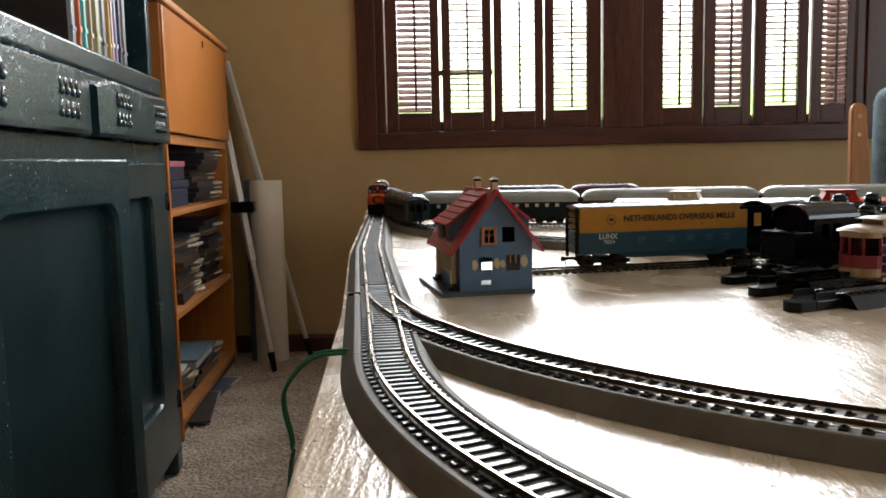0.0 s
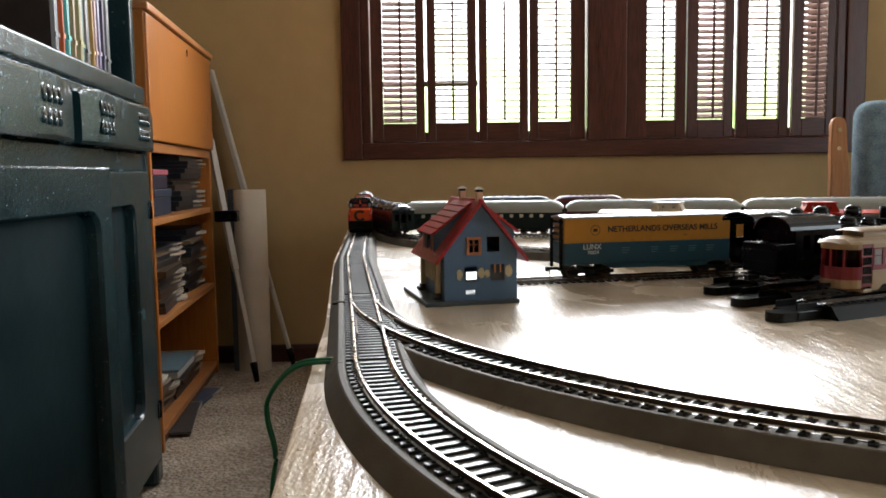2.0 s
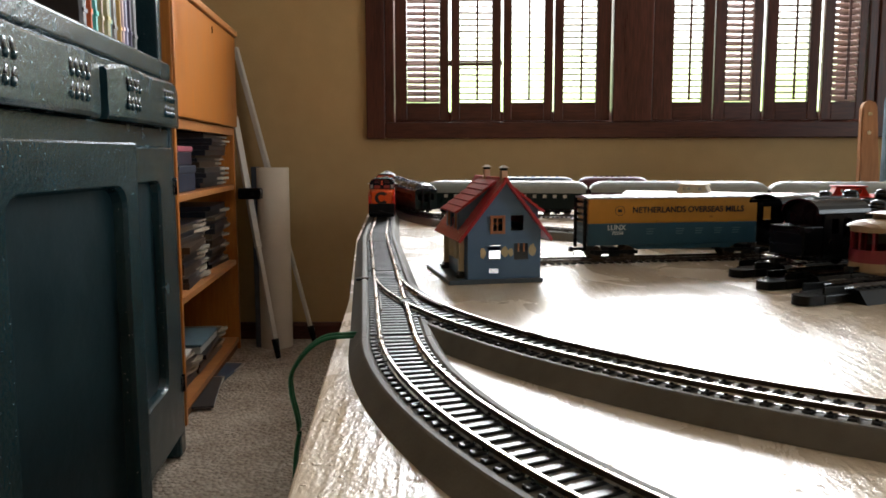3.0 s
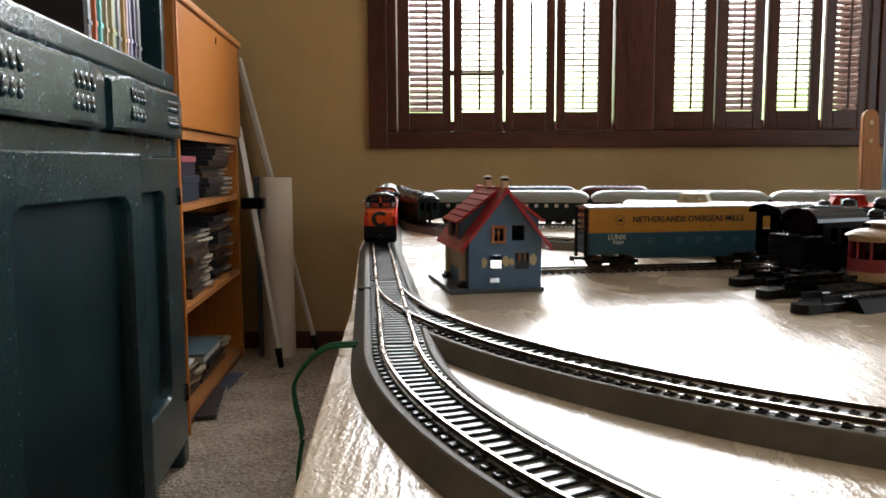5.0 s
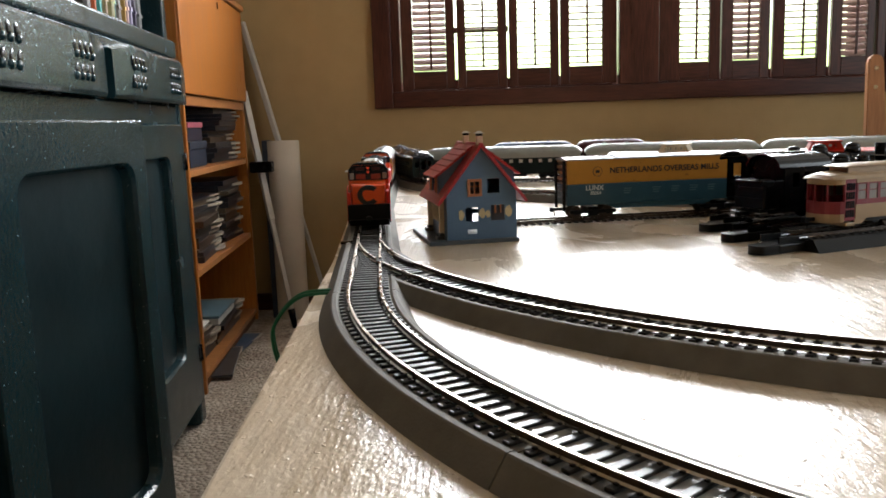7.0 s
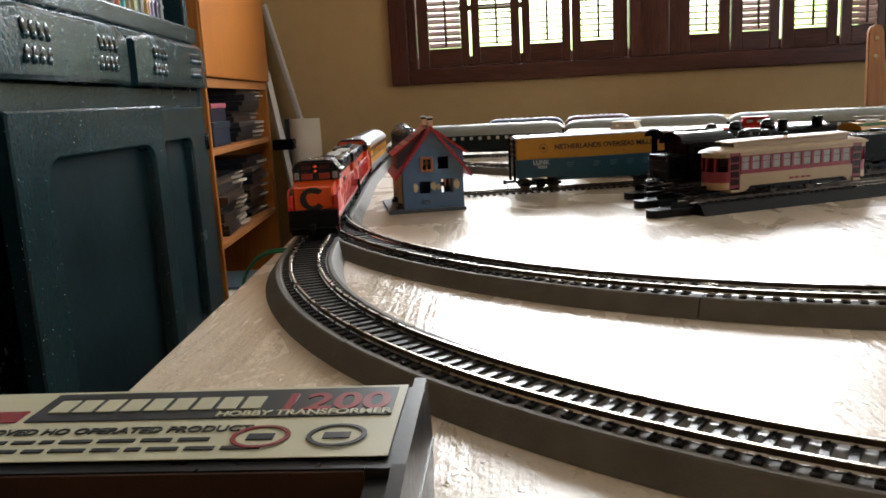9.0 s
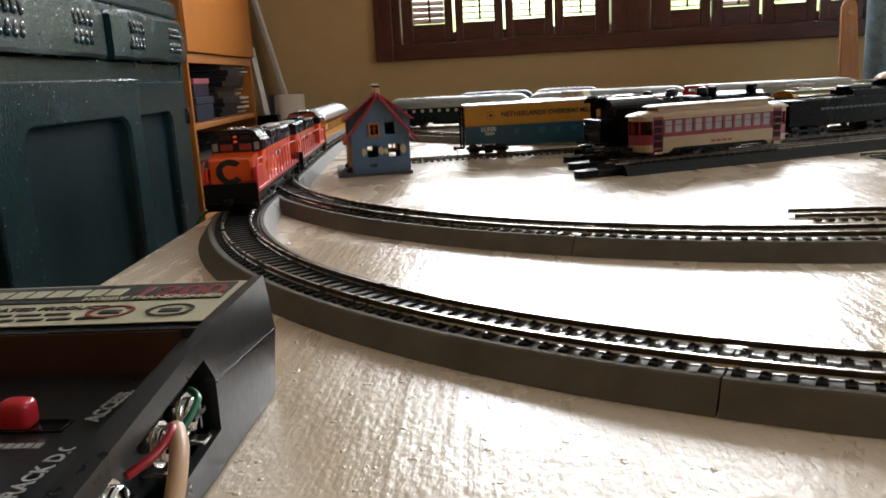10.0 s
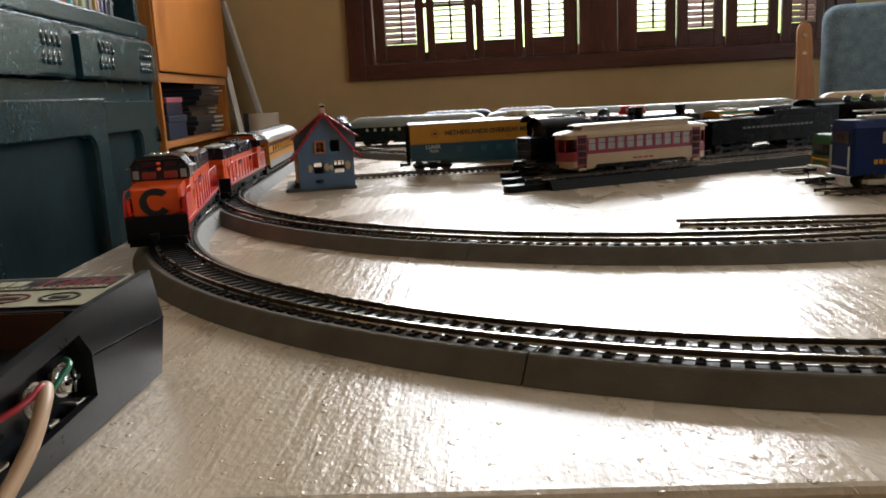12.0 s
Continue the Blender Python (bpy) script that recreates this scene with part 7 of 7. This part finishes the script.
def steam_mainline(label, cab_at):
    """Larger black road engine with long boiler, cab and domes."""
    c = thing("steam_locomotive", Matrix(), label, "model locomotive")
    W = 0.0165
    bm = bmesh.new()
    box(bm, -0.11, 0.11, -W + 0.001, W - 0.001, 0.0105, 0.0135, 0.0005)
    part("running_board", bm, M_BLACK, c)
    for s in (-1, 1):
        bm = bmesh.new()
        wall_bars(bm, -0.110, -0.080, min(s * W, s * (W - 0.0012)), max(s * W, s * (W - 0.0012)), 0.0135, 0.0475, [(-0.1035, -0.0945, 0.0320, 0.0430)])
        part("cab_side", bm, M_BLACK, c)
        bm = bmesh.new()
        for x in (-0.05, -0.025, 0.0, 0.025):
            cyl(bm, (x, s * 0.0105, 0.0085), (x, s * 0.0125, 0.0085), 0.0085, segs=20)
        box(bm, -0.05, 0.06, min(s * 0.0128, s * 0.0140), max(s * 0.0128, s * 0.0140), 0.0075, 0.0095, 0.0003)
        box(bm, 0.055, 0.08, min(s * 0.0105, s * 0.0165), max(s * 0.0105, s * 0.0165), 0.004, 0.015, 0.002)
        part("driving_gear", bm, M_BLACK_GLOSS, c)
    bm = bmesh.new()
    outer, inner = arch(W + 0.002, 0.0475, 0.0550, 10), arch(W + 0.0008, 0.0468, 0.0540, 10)
    loft(bm, [[(x, y, z) for y, z in outer + inner[::-1]] for x in (-0.117, -0.074)])
    part("cab_roof", bm, M_BLACK_GLOSS, c)
    bm = bmesh.new()
    cyl(bm, (-0.081, 0, 0.0350), (0.105, 0, 0.0335), 0.0150, 0.0130, 28)
    boiler = part("boiler", bm, M_BLACK, c)
    for x, r in ((-0.05, 0.006), (-0.02, 0.0075), (0.02, 0.0075)):
        bm = bmesh.new()
        cyl(bm, (x, 0, 0.046), (x, 0, 0.0535), r, r * 0.9, 18)
        ball(bm, (x, 0, 0.0535), r * 0.9, (1, 1, 0.55))
        part("dome", bm, M_BLACK_GLOSS, boiler)
    bm = bmesh.new()
    cyl(bm, (0.085, 0, 0.045), (0.085, 0, 0.0565), 0.0055, 0.006, 16)
    part("chimney", bm, M_BLACK, boiler)
    coupler(c, -0.112, -1)
    return c


def tender():
    c = thing("tender", Matrix(), "black steam tender with worn white lettering", "model tender")
    W = 0.0168
    bm = bmesh.new()
    box(bm, -0.075, 0.075, -W, W, 0.0110, 0.0385, 0.0008)
    body = part("tank", bm, M_BLACK, c)
    bm = bmesh.new()
    box(bm, 0.0, 0.075, -W, W, 0.0384, 0.0460, 0.0010)
    part("coal_bunker", bm, M_BLACK, body)
    for x0, x1, z in ((-0.045, -0.015, 0.0385), (0.0, 0.03, 0.046)):
        bm = bmesh.new()
        box(bm, x0, x1, -0.009, 0.009, z, z + 0.0040, 0.0012)
        part("hatch", bm, M_BLACK_GLOSS, body)
    bm = bmesh.new()
    tube(bm, [(-0.074, -W, 0.040), (0.0, -W, 0.040)], 0.0006, 6)
    part("rim", bm, M_CHROME, body)
    for k in range(16):
        bm = bmesh.new()
        x = -0.038 + k * 0.0056
        box(bm, x, x + 0.0040, -W - 0.0002, -W, 0.0272, 0.0294)
        part("print_bar", bm, paint("dull_print", (0.05, 0.048, 0.046), 0.5), body)
    truck(c, 0.045)
    truck(c, -0.045)
    coupler(c, -0.075, -1)
    return c


stand(steam_switcher(), SID[1], 0.092)
stand(steam_mainline("black main-line steam engine behind the switcher", 0), SID[2], 0.140)
long_tender = stand(tender(), SID[1], 0.323)
long_tender.scale = (1.14, 1.0, 1.0)
stand(steam_mainline("black steam engine coupled to the tender", 0), SID[1], 0.50)


def caboose(label, body, roof):
    """Flat roof wagon with a glazed cupola, seen over the boxcar."""
    c = thing("caboose", Matrix(), label, "model caboose")
    bm = bmesh.new()
    box(bm, -0.062, 0.062, -0.0155, 0.0155, 0.0115, 0.0435, 0.0006)
    b = part("body", bm, body, c)
    bm = bmesh.new()
    prism(bm, [(-0.0175, 0.0435), (0.0175, 0.0435), (0.0175, 0.0450), (0, 0.0478), (-0.0175, 0.0450)], -0.074, 0.074, "x")
    part("roof", bm, roof, c)
    for s in (-1, 1):
        bm = bmesh.new()
        wall_bars(bm, -0.013, 0.013, min(s * 0.0125, s * 0.0117), max(s * 0.0125, s * 0.0117), 0.0450, 0.0545, [(-0.0095, -0.0020, 0.0485, 0.0525), (0.0020, 0.0095, 0.0485, 0.0525)])
        cu = part("cupola_side", bm, roof, c)
        bm = bmesh.new()
        loft(bm, [[(s * 0.0130, -0.0117, 0.0450), (s * 0.0130, 0.0117, 0.0450), (s * 0.0180, 0.0117, 0.0450), (s * 0.0180, -0.0117, 0.0450)],
                  [(s * 0.0118, -0.0117, 0.0545), (s * 0.0118, 0.0117, 0.0545), (s * 0.0130, 0.0117, 0.0545), (s * 0.0130, -0.0117, 0.0545)]])
        part("cupola_end", bm, roof, c)
    bm = bmesh.new()
    box(bm, -0.0150, 0.0150, -0.0138, 0.0138, 0.0545, 0.0560, 0.0005)
    part("cupola_roof", bm, roof, c)
    truck(c, 0.04)
    truck(c, -0.04)
    return c


P_IVORY = paint("ivory_caboose_paint", (0.74, 0.68, 0.56), 0.4)
stand(caboose("ivory white caboose with a glazed roof cupola", P_IVORY, P_IVORY), loop_line, 0.597)
stand(caboose("red caboose with a roof cupola", P_RED, P_RED), loop_line, 0.747)


# front sidings at the right: bare track end, green and blue engines
FRONT = plain_line((0.335, 0.299), (1.3, 0.188))
track_piece(FRONT, 0.012, 0.28, "bare flat track ending on the table", bed=False, singles=False, mats=(M_ROADBED, M_FLATTIE))
ENG = plain_line((0.500, 0.487), (0.500 + math.cos(0.1), 0.487 + math.sin(0.1)))
ENG2 = plain_line((0.488, 0.418), (1.3, 0.465))
SPUR = plain_line((0.510, 0.572), (1.3, 0.66))
track_piece(SPUR, 0.0, 0.4, "bare flat track end behind the green engine", bed=False, singles=False, mats=(M_ROADBED, M_FLATTIE))
track_piece(ENG, 0.0, 0.6, "flat track under the green engine", bed=False, singles=False, mats=(M_ROADBED, M_FLATTIE))
track_piece(ENG2, 0.0, 0.6, "flat track under the blue engine", bed=False, singles=False, mats=(M_ROADBED, M_FLATTIE))


def box_engine(label, body, trim, height, length, cap=None):
    c = thing("electric_locomotive", Matrix(), label, "model locomotive")
    h, W = length / 2, 0.0168
    bm = bmesh.new()
    sec = [(-W, 0.0120), (W, 0.0120), (W, height - 0.006), (W - 0.004, height), (-W + 0.004, height), (-W, height - 0.006)]
    loft(bm, [[(x, y * f, z) for y, z in sec] for x, f in ((-h, 0.93), (-h + 0.003, 1), (h - 0.003, 1), (h, 0.93))])
    b = part("body", bm, body, c)
    for s in (-1, 1):
        for y in (-0.0125, -0.004, 0.0045):
            bm = bmesh.new()
            box(bm, min(s * h, s * (h + 0.0006)), max(s * h, s * (h + 0.0006)), y, y + 0.0075, height - 0.0175, height - 0.0085)
            part("windscreen", bm, P_DARKPANE, b)
        bm = bmesh.new()
        for y in (-0.0145, 0.0137):
            box(bm, min(s * h, s * (h + 0.0014)), max(s * h, s * (h + 0.0014)), y, y + 0.0008, 0.013, height - 0.020)
        box(bm, min(s * h, s * (h + 0.001)), max(s * h, s * (h + 0.001)), -0.0145, 0.0145, 0.0165, 0.0180)
        part("handrail", bm, trim, b)
        bm = bmesh.new()
        box(bm, min(s * h, s * (h + 0.004)), max(s * h, s * (h + 0.004)), -W, W, 0.0040, 0.0115, 0.0008)
        part("buffer_beam", bm, M_ALU, c)
        coupler(c, s * (h + 0.003), s)
        for x in (-h + 0.03, 0.0, h - 0.03):
            bm = bmesh.new()
            box(bm, x - 0.006, x + 0.006, min(s * W, s * (W + 0.0004)), max(s * W, s * (W + 0.0004)), height - 0.0185, height - 0.0095)
            part("side_window", bm, P_PANE, b)
        for k in range(8):
            bm = bmesh.new()
            x = -h + 0.018 + k * 0.0042
            box(bm, x, x + 0.003, min(s * W, s * (W + 0.0003)), max(s * W, s * (W + 0.0003)), 0.020, 0.0238)
            part("print_bar", bm, P_YELLOW, b)
    if cap:
        bm = bmesh.new()
        loft(bm, [[(x, y, z) for y, z in arch(W + 0.0004, height - 0.007, height + 0.001, 8)] for x in (-h - 0.001, h + 0.001)])
        part("roof", bm, cap, b, "yellow curved roof")
    bm = bmesh.new()
    for x in (-h + 0.025, h - 0.03):
        box(bm, x - 0.01, x + 0.01, -0.007, 0.007, height, height + 0.003, 0.0006)
        tube(bm, [(x - 0.012, -0.008, height + 0.0065), (x + 0.012, -0.008, height + 0.0065), (x + 0.012, 0.008, height + 0.0065), (x - 0.012, 0.008, height + 0.0065), (x - 0.012, -0.008, height + 0.0065)], 0.0006, 6)
        cyl(bm, (x, 0, height + 0.002), (x, 0, height + 0.0065), 0.0012, segs=8)
    part("roof_gear", bm, M_ALU, b)
    truck(c, h - 0.035, mat=M_ALU)
    truck(c, -h + 0.035, mat=M_ALU)
    return c


stand(box_engine("small green engine with yellow handrails", P_GREEN, P_YELLOW, 0.0390, 0.11), ENG, 0.064, FLAT_Z)
stand(box_engine("royal blue electric engine with silver underframe", P_LBLUE, P_PRINT, 0.0545, 0.18), ENG2, 0.097, FLAT_Z)
stand(box_engine("green engine with a yellow roof behind the trolley car", P_GREEN, P_YELLOW, 0.0455, 0.15, P_YELLOW), SID[2], 0.345)


# ---- what moves ----
# centre of the leading locomotive along the main line
LEAD_S = [(0.0, -1.160), (0.5, -1.112), (1.0, -1.062), (1.5, -1.008), (2.0, -0.950), (2.5, -0.892), (3.0, -0.834), (5.0, -0.602), (5.5, -0.537), (6.0, -0.465), (6.5, -0.412), (7.0, -0.362), (9.0, -0.138), (9.5, -0.080), (10.0, -0.048), (10.5, -0.020), (11.0, 0.003), (11.5, 0.027), (12.0, 0.053)]


def riding(s, half):
    """Pose of a vehicle whose two trucks sit on the main line at s + half and s - half."""
    a, _ = main_line(s + half)
    b, _ = main_line(s - half)
    d = a - b
    p = (a + b) / 2
    return Matrix.Translation((p.x, p.y, RAIL_Z)) @ Matrix.Rotation(math.atan2(d.y, d.x), 4, "Z")


def centre_at(t):
    for (t0, s0), (t1, s1) in zip(LEAD_S, LEAD_S[1:]):
        if t <= t1:
            return s0 + (s1 - s0) * (t - t0) / (t1 - t0)
    return LEAD_S[-1][1]


def motions():
    times = [t for t, _ in LEAD_S]
    walk(lead, [(t, riding(centre_at(t), 0.065)) for t in times])
    turned = Matrix.Rotation(math.pi, 4, "Z")           # the second engine runs long hood first
    walk(second, [(t, riding(centre_at(t) - 0.236, 0.065) @ turned) for t in times])
    walk(moving_coach, [(t, riding(centre_at(t) - 0.236 - 0.268, 0.0875)) for t in times])


motions()
